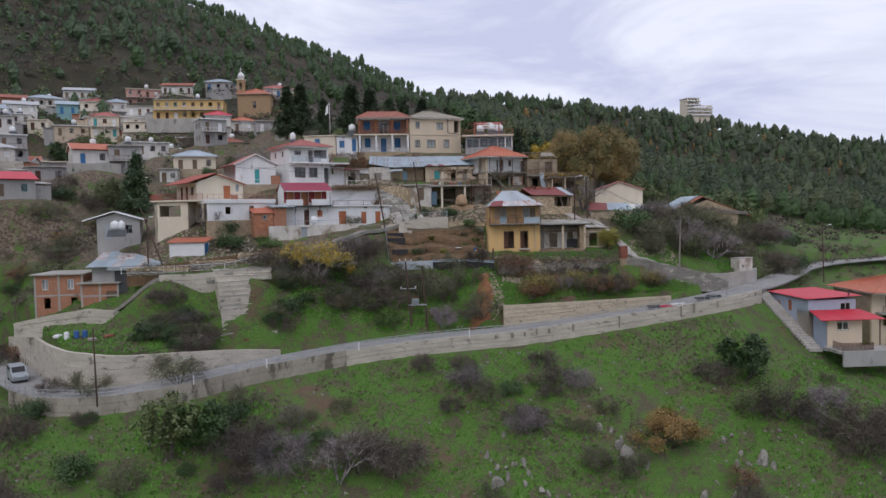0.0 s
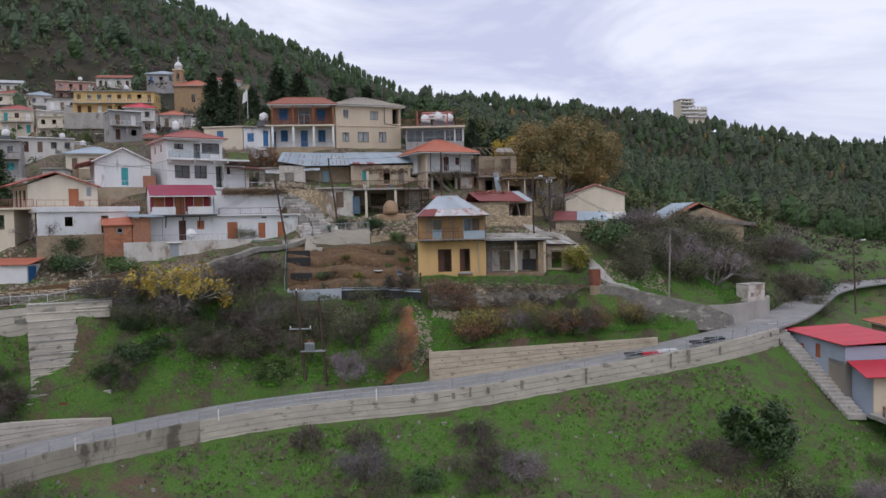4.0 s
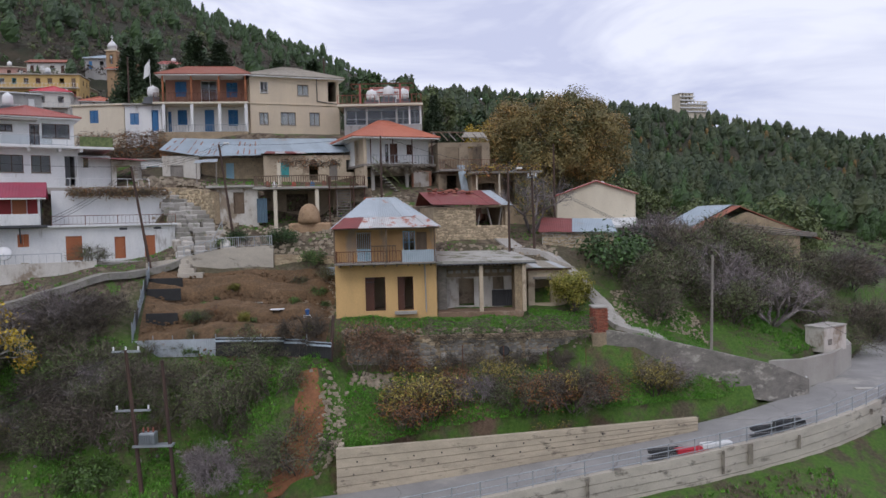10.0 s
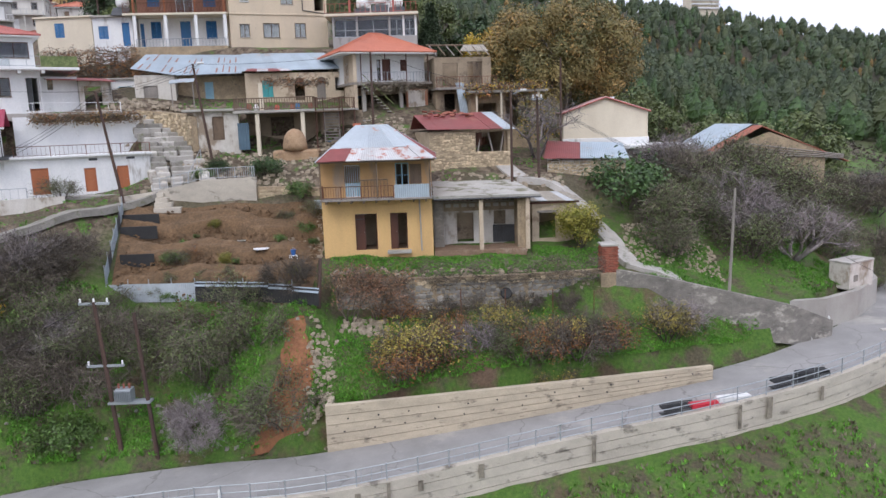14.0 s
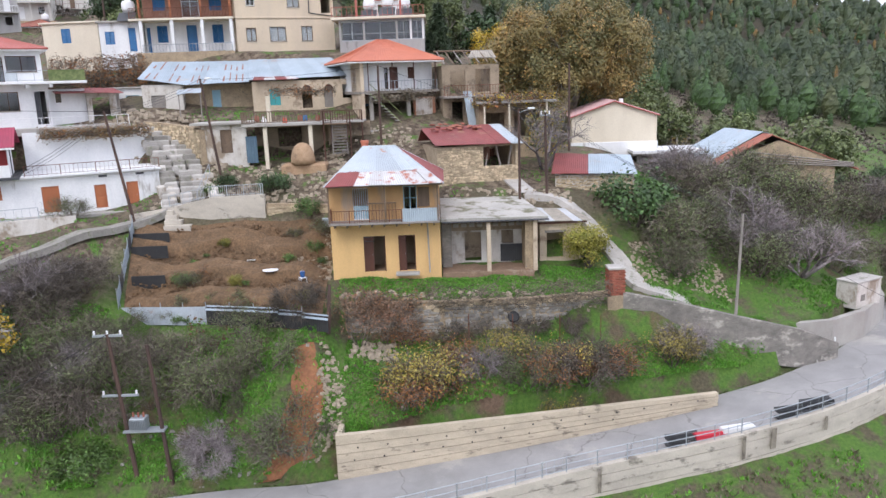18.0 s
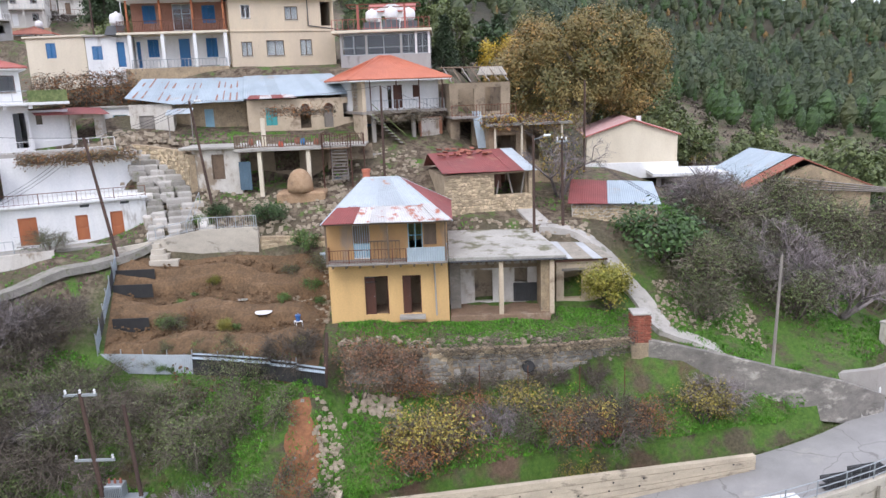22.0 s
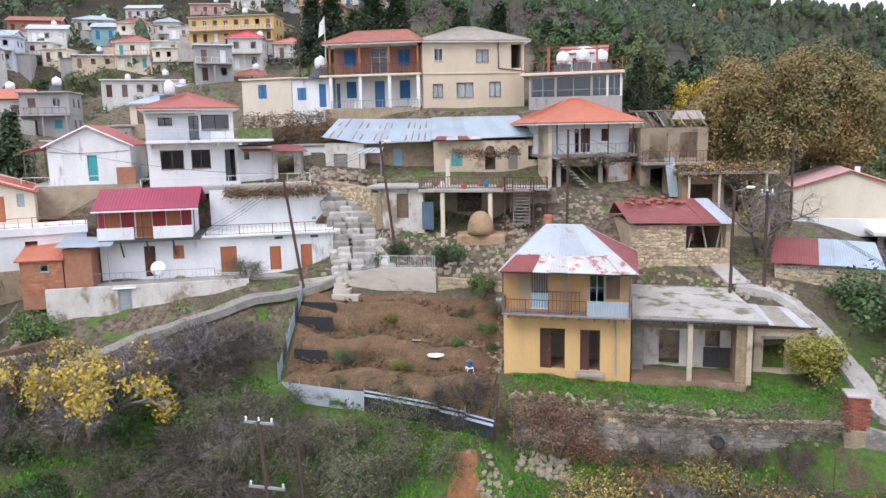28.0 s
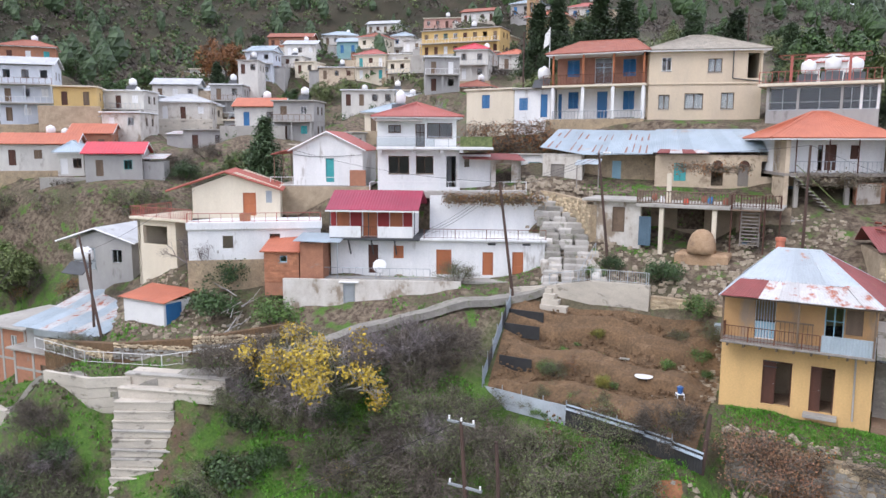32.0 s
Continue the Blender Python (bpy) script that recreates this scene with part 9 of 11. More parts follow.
for k, (x, y) in enumerate(((20.5, 103.9), (17.0, 103.8), (22.8, 104.2))):
    junk("plank", x, y, Geo().bevel_box(-0.9, -0.06, 0.0, 0.9, 0.06, 0.05, 0.01).turned(pose(0, 0, 0, 0, -8)), "greywood", "grey plank on the terrace edge", "plank", 20 * k - 20, 0.25, "planks")
junk("tyre", 18.6, 103.4, Geo().lathe([(0.2, 0.0), (0.34, 0.02), (0.38, 0.12), (0.34, 0.22), (0.2, 0.24)], n=16).turned(pose(0, 0, 0, 60)), "black", "old tyre on the terrace wall", "tyre", 0, 1.1)
for x, y, z, m in ((-1.0, 119.6, 9.4, "ceramic"), (1.6, 118.2, 9.2, "orange"), (3.0, 119.8, 9.3, "bluepaint"), (4.2, 118.9, 9.3, "ceramic"), (-0.2, 118.6, 9.3, "tank"), (2.4, 120.6, 9.3, "ceramic")):
    j = thing("storage_jar", place(x, y, z), "large clay or plastic storage pot on the terrace", "pot", "terrace pots")
    part("body", Geo().lathe([(0.16, 0), (0.34, 0.25), (0.36, 0.5), (0.22, 0.75), (0.2, 0.82)], n=12), m, j, smooth=True)
    j.scale = (0.62, 0.62, 0.62)
    part("rim", Geo().lathe([(0.2, 0.82), (0.25, 0.84), (0.25, 0.88), (0.18, 0.88)], n=12), m, j)
for x, y in ((15.4, 121.8), (16.6, 122.0), (18.4, 119.4)):
    junk("drum", x, y, Geo().lathe([(0.29, 0), (0.3, 0.3), (0.29, 0.33), (0.3, 0.36), (0.3, 0.6), (0.27, 0.62)], n=12), "rust", "rust-red steel drum beside the ruin", "drum", group="rusty drums")
ch = thing("chimney_pot", place(8.6, 112.3, 5.2), "orange clay chimney pot behind the tin roof", "chimney pot")
part("pot", Geo().lathe([(0.25, 0), (0.25, 2.6), (0.3, 2.65), (0.3, 2.85), (0.2, 2.85)], n=12), "tilenew", ch)

# ---- plants ----
def branch_geo(seed, height, spread, stems, levels, r0, n=4, droop=0.0):
    """Limbs of a shrub or tree, and the tips from which leaves grow."""
    rnd = random.Random(seed)
    g, tips = Geo(), []

    def grow(p, d, length, r, lev):
        steps = 3 if lev > 0 else 2
        for k in range(steps):
            q = p + d * (length / steps)
            g.tube(p, q, r * (1 - 0.25 * k / steps), r * (1 - 0.25 * (k + 1) / steps), n if lev > 1 else 3)
            p = q
            d = (d + Vector((rnd.uniform(-1, 1), rnd.uniform(-1, 1), rnd.uniform(-0.6, 0.8) - droop)) * 0.28).normalized()
        tips.append((p, lev))
        if lev == 0:
            return
        for _ in range(rnd.choice((2, 3, 3))):
            nd = (d + Vector((rnd.uniform(-1, 1), rnd.uniform(-1, 1), rnd.uniform(-0.5, 0.7))) * 0.85).normalized()
            grow(p, nd, length * rnd.uniform(0.5, 0.75), r * 0.58, lev - 1)

    for s in range(stems):
        w = 2 * math.pi * s / stems + rnd.uniform(-0.5, 0.5)
        d = Vector((math.cos(w) * spread, math.sin(w) * spread, 1)).normalized()
        base = Vector((0.12 * math.cos(w), 0.12 * math.sin(w), -0.2)) if stems > 1 else Vector((0, 0, -0.3))
        grow(base, d, height * (0.45 if stems > 1 else 0.4) * rnd.uniform(0.8, 1.1), r0, levels)
    return g, tips


def leaf_mesh(name, pts, size, per, spread, seed, dirs=None):
    """Leaves as small folded quads scattered about points."""
    rng = np.random.default_rng(seed)
    pts = np.array(pts, float)
    c = np.repeat(pts, per, 0) + rng.normal(0, spread, (len(pts) * per, 3))
    m = len(c)
    # leaves lie mostly face up and outwards
    out = c - c.mean(0)
    up = rng.normal(0, 0.6, (m, 3)) + np.array([0, 0, 0.8]) + 0.8 * out / max(0.3, float(np.abs(out).max()))
    if dirs is not None:
        up = rng.normal(0, 0.45, (m, 3)) + np.repeat(np.array(dirs, float), per, 0) + np.array([0, 0, 0.25])
    a = np.cross(up, rng.normal(0, 1, (m, 3)))
    a /= np.maximum(np.linalg.norm(a, axis=1)[:, None], 1e-6)
    b = np.cross(a, up)
    b /= np.maximum(np.linalg.norm(b, axis=1)[:, None], 1e-6)
    s = size * rng.uniform(0.6, 1.3, (m, 1))
    v = np.stack([c - a * s, c + b * s * 0.55, c + a * s, c - b * s * 0.55], 1).reshape(-1, 3)
    f = np.arange(m * 4).reshape(-1, 4)
    me = bpy.data.meshes.new(name)
    me.from_pydata(v.tolist(), [], f.tolist())
    return me


def add_twigs(g, pts, length, width, per, spread, seed, lift=0.35):
    """Fine twigs as slivers round the ends of the branches."""
    rng = np.random.default_rng(seed)
    pts = np.array(pts, float)
    mid = pts.mean(0)
    c = np.repeat(pts, per, 0)
    m = len(c)
    a = rng.normal(0, 0.75, (m, 3)) + (c - mid) / max(0.3, float(np.abs(c - mid).max())) + np.array([0, 0, lift])
    a /= np.linalg.norm(a, axis=1)[:, None]
    c = c + rng.normal(0, spread, (m, 3))
    b = np.cross(a, rng.normal(0, 1, (m, 3)))
    b /= np.maximum(np.linalg.norm(b, axis=1)[:, None], 1e-6)
    s = length * rng.uniform(0.5, 1.4, (m, 1))
    bend = rng.normal(0, 0.22, (m, 3)) - np.array([0, 0, 0.12])
    mid_p = c + a * s * 0.5
    v = np.stack([c - b * width, c + b * width, mid_p + b * width * 0.75, mid_p - b * width * 0.75, c + (a + bend) * s], 1).reshape(-1, 3)
    i0 = len(g.v)
    g.v.extend(map(tuple, v.tolist()))
    for k in range(m):
        j = i0 + 5 * k
        g.f.append((j, j + 1, j + 2, j + 3))
        g.f.append((j + 3, j + 2, j + 4))



PLANTS = {}


def plant(key, name, label, category, group, wood, leaf, height, spread, stems, levels, r0, size, per, fuzz, seed, keep=1.0, min_lev=0, droop=0.0, twigs=0, twig_len=0.5):
    g, tips = branch_geo(seed, height, spread, stems, levels, r0, droop=droop)
    t = thing(name, Matrix.Identity(4), label, category, group)
    if twigs:
        add_twigs(g, [tuple(p) for p, lev in tips if lev <= 2], twig_len, 0.0125, twigs, 0.14, seed)
    part("trunk", g, wood, t)
    if leaf:
        rnd = random.Random(seed)
        pts = [tuple(p) for p, lev in tips if lev <= 1 and rnd.random() < keep]
        part("crown", leaf_mesh("crown", pts, size, per, fuzz, seed), leaf, t)
    PLANTS.setdefault(key, []).append([t, False])


for s in range(3):
    plant("bare", "shrub", "bare grey-brown thorny shrub on the bank", "shrub", "bare shrubs", "twig", None, 2.6, 0.8, 9, 2, 0.034, 0.05, 1, 0.2, 10 + s, twigs=17, twig_len=0.72)
    plant("bare", "shrub", "bare lilac-grey twiggy shrub on the bank", "shrub", "bare shrubs", "twiglilac", None, 2.5, 0.85, 10, 2, 0.03, 0.05, 1, 0.2, 15 + s, twigs=17, twig_len=0.72) if s == 0 else None
    plant("sparse", "shrub", "bare shrub with a few olive-green leaves", "shrub", "sparse shrubs", "twig", "leaf_olive", 2.5, 0.8, 9, 2, 0.034, 0.042, 36, 0.32, 20 + s, twigs=9, twig_len=0.65)
    plant("green", "bush", "dense dark green bush", "bush", "green bushes", "bark", "leaf_green", 2.2, 0.8, 10, 2, 0.04, 0.1, 26, 0.3, 30 + s)
    plant("rust", "shrub", "autumn shrub with rust and yellow leaves", "shrub", "autumn shrubs", "twig", "leaf_rust", 2.3, 0.7, 8, 2, 0.04, 0.06, 15, 0.26, 40 + s, twigs=5, twig_len=0.6)
    plant("yell", "shrub", "autumn shrub with yellow-green leaves", "shrub", "autumn shrubs", "twig", "leaf_yellow2", 2.4, 0.6, 8, 2, 0.04, 0.06, 22, 0.3, 50 + s, twigs=5, twig_len=0.6)
    plant("mid", "bush", "fresh green leafy bush", "bush", "green bushes", "bark", "leaf_mid", 1.7, 0.8, 9, 2, 0.03, 0.09, 18, 0.26, 60 + s)
    plant("olive", "tree", "grey-green olive tree with a dense crown", "tree", "olive trees", "bark", "leaf_olive", 5.2, 0.6, 3, 3, 0.14, 0.13, 34, 0.5, 70 + s)
    plant("baretree", "tree", "bare tree with grey branches", "tree", "bare trees", "twiglilac", None, 5.2, 0.55, 4, 3, 0.13, 0.1, 1, 0.1, 80 + s, twigs=6, twig_len=1.0)
plant("redbare", "shrub", "twiggy shrub with a few dull red leaves", "shrub", "autumn shrubs", "twig", "leaf_maroon", 3.4, 0.6, 9, 3, 0.035, 0.055, 8, 0.24, 97, twigs=2, twig_len=0.5)
plant("greytree", "tree", "bare spreading tree with dense lilac-grey twigs", "tree", "", "twiglilac", None, 5.0, 0.95, 8, 3, 0.15, 0.1, 1, 0.1, 88, twigs=7, twig_len=1.0)
plant("yelltree", "tree", "tree with bare grey limbs and yellow autumn leaves", "tree", "", "palebark", "leaf_yellow", 5.4, 0.8, 7, 3, 0.13, 0.14, 30, 0.3, 91, 0.55, twigs=4, twig_len=0.9)
plant("brownbush", "bush", "dense round russet-brown bush", "bush", "", "bark", "leaf_brown", 3.9, 0.85, 14, 3, 0.05, 0.1, 34, 0.34, 92)
plant("citrus", "bush", "round yellow-green leafy bush beside the hut", "bush", "", "bark", "leaf_citrus", 3.0, 0.3, 9, 3, 0.05, 0.085, 34, 0.34, 93)


def conifer(key, seed, height, radius, label, slim=False):
    """Trunk, whorls of drooping limbs and needle sprays."""
    rnd = random.Random(seed)
    t = thing("tree", Matrix.Identity(4), label, "tree", "conifers")
    g = Geo().tube((0, 0, -0.5), (0, 0, height * 0.96), 0.022 * height, 0.02, 7)
    pts = []
    whorls = int(height * (2.2 if slim else 1.6))
    for k in range(whorls):
        f = k / whorls
        z = height * (0.06 if slim else 0.14) + height * (0.92 if slim else 0.84) * f
        R = radius * ((1 - f) ** 0.75 if not slim else math.sin(math.pi * min(1, 0.15 + f * 0.85)) ** 0.6) * rnd.uniform(0.75, 1.15)
        for j in range(rnd.choice((5, 6, 7))):
            w = rnd.uniform(0, 2 * math.pi)
            end = Vector((R * math.cos(w), R * math.sin(w), z + (-0.12 if not slim else 0.5) * R))
            g.tube((0, 0, z), end, 0.035, 0.012, 3)
            for q in (0.35, 0.55, 0.75, 0.92):
                p = Vector((0, 0, z)).lerp(end, q)
                pts.append(tuple(p))
    part("trunk", g, "bark", t)
    part("crown", leaf_mesh("crown", pts, 0.07 * radius / 2.5 + 0.1, 30, 0.11 * radius, seed), "leaf_pine", t)
    PLANTS.setdefault(key, []).append([t, False])


for s in range(3):
    conifer("pine", 200 + s, 12.0, 3.4, "tall dark green pine tree")
conifer("cypress", 210, 12.0, 1.5, "narrow dark green cypress", True)
conifer("fir", 211, 10.0, 3.0, "dark green conifer between the houses")


def big_oak(key, seed, height, radius, leaves, label, n_clump, leaf_size, name="tree", lobe_count=11, lobe=(0.22, 0.46), fuzz=0.07):
    """A broad crown of lobes made of many leaf clumps on real limbs, with gaps between."""
    rnd = random.Random(seed)
    g, tips = branch_geo(seed, height * 0.9, 0.55, 1, 4, 0.035 * height, 6)
    lobes = []
    for k in range(lobe_count):
        w, up = 2.4 * k + rnd.uniform(-0.4, 0.4), -0.85 + 1.85 * (k + 0.5) / lobe_count
        q = math.sqrt(max(0.03, 1 - up * up * 0.85)) * rnd.uniform(0.5, 0.92)
        lobes.append((Vector((q * radius * math.cos(w), q * radius * math.sin(w), height * (0.56 + 0.31 * up))), radius * rnd.uniform(*lobe)))
    pts, dirs = [[] for _ in leaves], [[] for _ in leaves]
    for k in range(n_clump):
        j = k % len(lobes)
        c, r = lobes[j]
        d = Vector((rnd.gauss(0, 1), rnd.gauss(0, 1), rnd.gauss(0.3, 1))).normalized()
        p = c + d * r * rnd.uniform(0.75, 1.0) * (1 + 0.3 * noise.noise(d * 2.2 + c))
        slot = (j * 5 + (k // len(lobes)) % 2 * (k % 3)) % len(leaves)
        pts[slot].append(tuple(p))
        dirs[slot].append(tuple(d))
        if rnd.random() < 0.1:
            g.tube(c * 0.55 + Vector((0, 0, height * 0.2)), p, 0.05, 0.01, 3)
    t = thing(name, Matrix.Identity(4), label, "tree")
    part("trunk", g, "bark", t)
    for leaf, q, dd in zip(leaves, pts, dirs):
        part("crown", leaf_mesh("crown", q, leaf_size, 18, radius * fuzz, seed, dd), leaf, t)
    PLANTS.setdefault(key, []).append([t, False])


big_oak("oak", 301, 14.6, 9.6, ("leaf_oak", "leaf_oak2", "leaf_oak", "leaf_brown"), "large oak with a broad russet and olive crown", 5600, 0.135, lobe_count=50, lobe=(0.16, 0.29), fuzz=0.035)
big_oak("oak2", 302, 7.0, 3.4, ("leaf_yellow",), "small bright yellow autumn tree", 260, 0.16)
big_oak("redtree", 303, 8.0, 4.2, ("leaf_rust",), "rust-red autumn tree above the village", 330, 0.2)
big_oak("greentree", 304, 6.0, 3.0, ("leaf_green",), "dark green broadleaf tree", 260, 0.18)
big_oak("olivetree", 305, 5.5, 2.6, ("leaf_olive",), "grey-green leafy tree on the slope", 240, 0.15)


def put(key, x, y, scale=1.0, seed=None, z=None, sz=1.0):
    """Places a plant on the ground; the first use of each shape moves the original."""
    rnd = random.Random(seed if seed is not None else int(x * 131 + y * 17))
    slot = PLANTS[key][rnd.randrange(len(PLANTS[key]))]
    zz = hz(x, y) if z is None else z
    m = pose(x, y, zz - 0.05, rnd.uniform(-4, 4), rnd.uniform(-4, 4), rnd.uniform(0, 360))
    if not slot[1]:
        slot[1], ob = True, slot[0]
        ob.matrix_basis = m
    else:
        ob = copy_thing(slot[0], m)
    ob.scale = (scale, scale, scale * sz)
    return ob


put("oak", 28.9, 142.5, 1.0, 2)
put("oak2", 21.6, 152, 0.95, z=12.6)
put("redtree", -118, 186, 1.25)
for x, y, k, s in ((-14.5, 153, "pine", 1.0), (-19.0, 156, "pine", 1.15), (-33, 178, "pine", 1.05), (-36.6, 178, "pine", 1.1), (-26.5, 170, "pine", 0.9), (-8, 160, "pine", 0.85), (-4, 166, "pine", 0.9), (-55.2, 134, "fir", 1.1),
                   (-104, 172, "cypress", 1.0), (14.2, 137.5, "fir", 0.55), (-84, 226, "fir", 0.7), (-62, 196, "fir", 0.6), (2, 175, "pine", 0.8), (-12, 178, "pine", 0.85)):
    put(k, x, y, s)
# the bank between the road and the houses
for x, y, k, s in ((-12.6, 104.0, "bare", 1.3), (-9.1, 101.6, "sparse", 1.3), (0.0, 99.8, "sparse", 1.4), (3.0, 100.4, "sparse", 1.2), (1.7, 101.9, "sparse", 1.1), (-11, 99.9, "bare", 1.2), (-2.4, 101.8, "sparse", 1.1), (5.0, 102.2, "bare", 1.0),
                   (12.4, 98.9, "yell", 1.2), (11.6, 98.2, "rust", 1.1), (13.4, 98.7, "rust", 1.0), (15.0, 101.8, "rust", 0.75), (16.5, 100.2, "bare", 0.8),
                   (20.9, 99.9, "rust", 1.0), (19.9, 100.6, "sparse", 0.9), (22.0, 100.4, "bare", 0.9), (23.2, 101.0, "sparse", 0.9), (25.2, 100.7, "rust", 0.8), (29.1, 101.5, "yell", 0.85), (29.6, 101.9, "bare", 0.9),
                   (16.8, 103.0, "bare", 0.7), (19.8, 103.1, "bare", 0.6), (22.4, 103.4, "bare", 0.6), (14.4, 103.0, "bare", 0.6), (24.4, 107.6, "citrus", 0.95), (28.5, 111.0, "green", 1.75),
                   (-30.4, 104.6, "green", 1.1), (-29.3, 101.9, "green", 1.15), (-24.6, 103.2, "mid", 1.2), (-37.6, 96.4, "sparse", 1.0), (-2.6, 115.0, "green", 0.55), (1.2, 114.4, "green", 0.8), (-3.6, 114.2, "mid", 0.6), (4.2, 112.0, "mid", 0.8),
                   (35.2, 124.5, "yell", 1.1), (36.0, 125.2, "mid", 1.2), (-13.2, 111.0, "sparse", 0.8)):
    put(k, x, y, s)
for x, y, k, s in ((18.0, 101.2, "yell", 1.1), (21.0, 99.6, "yell", 0.9), (23.0, 100.2, "rust", 1.0)):
    put(k, x, y, s)
for x, y, k, s in ((8.6, 102.4, "redbare", 1.15), (10.4, 102.6, "redbare", 1.0), (11.6, 102.6, "rust", 0.9), (-14.6, 98.6, "sparse", 1.1), (-13.4, 98.2, "yell", 0.9), (20.2, 99.8, "rust", 1.2), (21.6, 100.2, "yell", 1.1), (24.7, 100.5, "rust", 1.1), (19.0, 99.6, "sparse", 1.0), (28.4, 101.3, "yell", 1.15), (13.0, 98.9, "yell", 1.5), (12.2, 98.5, "rust", 1.3), (14.6, 100.0, "rust", 0.9), (22.6, 99.9, "bare", 1.1)):
    put(k, x, y, s)
put("yelltree", -17.0, 99.2, 1.0)
put("sparse", 5.0, 97.2, 1.5, 4)
put("greytree", 40.5, 109.8, 1.0, 5)
put("baretree", 37.0, 111.5, 1.0, 6)
put("baretree", 22.8, 118.5, 1.1, 7)
put("baretree", -33.0, 103.4, 0.7, 8)
rnd = random.Random(77)
# dense scrub left of the garden and down to the road
for k in range(110):
    x, y = rnd.uniform(-24, 6.6), rnd.uniform(96.8, 104)
    if y > 101.5 and x > -7.4:
        continue
    if x < -14 and y > 100 + (x + 24) * 0.35:
        continue
    if abs(x + 3.5) < 2.6 and y < 98.6 or (x > 4.2 and y < 101.5):
        continue
    put(rnd.choice(("bare", "bare", "sparse", "sparse", "sparse", "bare", "sparse", "mid")), x, y, rnd.uniform(0.6, 1.2), k)
for k in range(100):  # the overgrown slope right of the footpath
    x, y = rnd.uniform(29.8, 56), rnd.uniform(106.5, 124)
    if y < 105.6 + (x - 28) * 0.34 or (x < 34 and y > 112) or (37.5 < x < 52 and y > 120.6):
        continue
    put(rnd.choice(("bare", "sparse", "sparse", "bare", "sparse", "sparse")), x, y, rnd.uniform(0.9, 1.7), 300 + k)
for x, y, s in ((39.5, 119.6, 2.0), (42.4, 120.0, 2.1), (45.6, 120.3, 2.0), (48.6, 120.4, 1.8), (37.6, 117.6, 1.7)):
    put("sparse", x, y, s)
for k in range(30):  # bank above the curved wall
    x, y = rnd.uniform(-36.4, -29.3), rnd.uniform(86.0, 91.0)
    put(rnd.choice(("bare", "sparse", "green", "mid", "bare")), x, y, rnd.uniform(0.5, 1.2), 500 + k)
# slope below the road
for x, y, k, s in ((-27.4, 72, "olivetree", 1.15), (-24.5, 73, "greentree", 0.9), (-20.4, 73.2, "bare", 1.8), (-17.0, 72.5, "bare", 1.7), (-8.9, 74.7, "bare", 1.9), (-5.5, 74.5, "bare", 1.7), (-11.0, 72.8, "baretree", 0.95), (34.4, 84.5, "greentree", 0.95), (34.9, 80.4, "olive", 0.8),
                   (36.6, 79.6, "bare", 1.6), (23.5, 76.6, "brownbush", 1.0), (42.7, 75.0, "bare", 2.0), (45, 77, "bare", 1.6), (2.5, 84.6, "bare", 1.2), (11.5, 87.7, "bare", 0.9), (14.6, 74.0, "sparse", 1.0), (8.0, 80.0, "bare", 0.9), (-29.5, 80.6, "sparse", 1.6), (29.0, 71.5, "rust", 1.1), (-2.6, 88.2, "bare", 0.9), (2.0, 87.6, "bare", 0.8)):
    put(k, x, y, s)
for k in range(85):
    x, y = rnd.uniform(-46, 46), rnd.uniform(60, 86)
    if hz(x, y) > -13.5:
        continue
    put(rnd.choice(("bare", "bare", "sparse", "bare", "sparse", "green")), x, y, rnd.uniform(0.4, 1.2), 700 + k)
# among the upper houses
for k in range(120):
    x, y = rnd.uniform(-118, 30), rnd.uniform(134, 240)
    if x > -10 and y < 150 or any(abs(x - p[0]) < 7 and abs(y - p[1]) < 7 for p in PADS):
        continue
    put(rnd.choice(("bare", "sparse", "green", "olive", "baretree", "greentree", "olivetree")), x, y, rnd.uniform(0.8, 1.3), 900 + k)
for x, y in ((36, 136), (40, 140), (44, 134), (49, 128), (54, 132), (48, 142), (58, 140), (62, 146), (66, 140), (70, 150), (56, 150), (40, 150), (50, 124), (55, 122), (60, 124)):
    put(rnd.choice(("bare", "sparse", "green", "olivetree")), x, y, rnd.uniform(0.9, 1.5), int(x * 3 + y))


# the earthy slope under the houses further along the village
for k in range(70):
    x, y = rnd.uniform(-92, -56), rnd.uniform(98, 134)
    if any(abs(x - p[0]) < 6 and abs(y - p[1]) < 6 for p in PADS):
        continue
    put(rnd.choice(("bare", "sparse", "green", "mid", "rust", "sparse", "olivetree")), x, y, rnd.uniform(0.8, 1.5), 1500 + k)
for k in range(45):
    x, y = rnd.uniform(-140, -60), rnd.uniform(140, 236)
    if any(abs(x - p[0]) < 6.5 and abs(y - p[1]) < 6.5 for p in PADS):
        continue
    put(rnd.choice(("greentree", "olivetree", "sparse", "green", "olivetree", "greentree")), x, y, rnd.uniform(0.5, 1.0), 1600 + k)


# thick growth below the footpath
for k in range(60):
    x = rnd.uniform(-34, -8.5)
    top = float(np.interp(x, [-34, -28, -23.6, -20.4, -17, -13, -8.5], [90, 92, 96.2, 99.4, 103.4, 105.9, 104]))
    top = top - 1.6
    y = rnd.uniform(max(top - 6, 88 + (x + 34) * 0.33), top)
    if -29.5 < x < -22:
        continue
    put(rnd.choice(("bare", "sparse", "green", "bare", "sparse", "mid", "sparse")), x, y, rnd.uniform(0.7, 1.2), 1700 + k)
put("yelltree", -19.2, 99.0, 0.8, 5)
for x, y, s in ((-15.6, 102.0, 1.2), (-13.4, 103.6, 1.2), (-11.6, 104.4, 1.2), (-10.0, 105.2, 1.1)):
    put("bare", x, y, s)
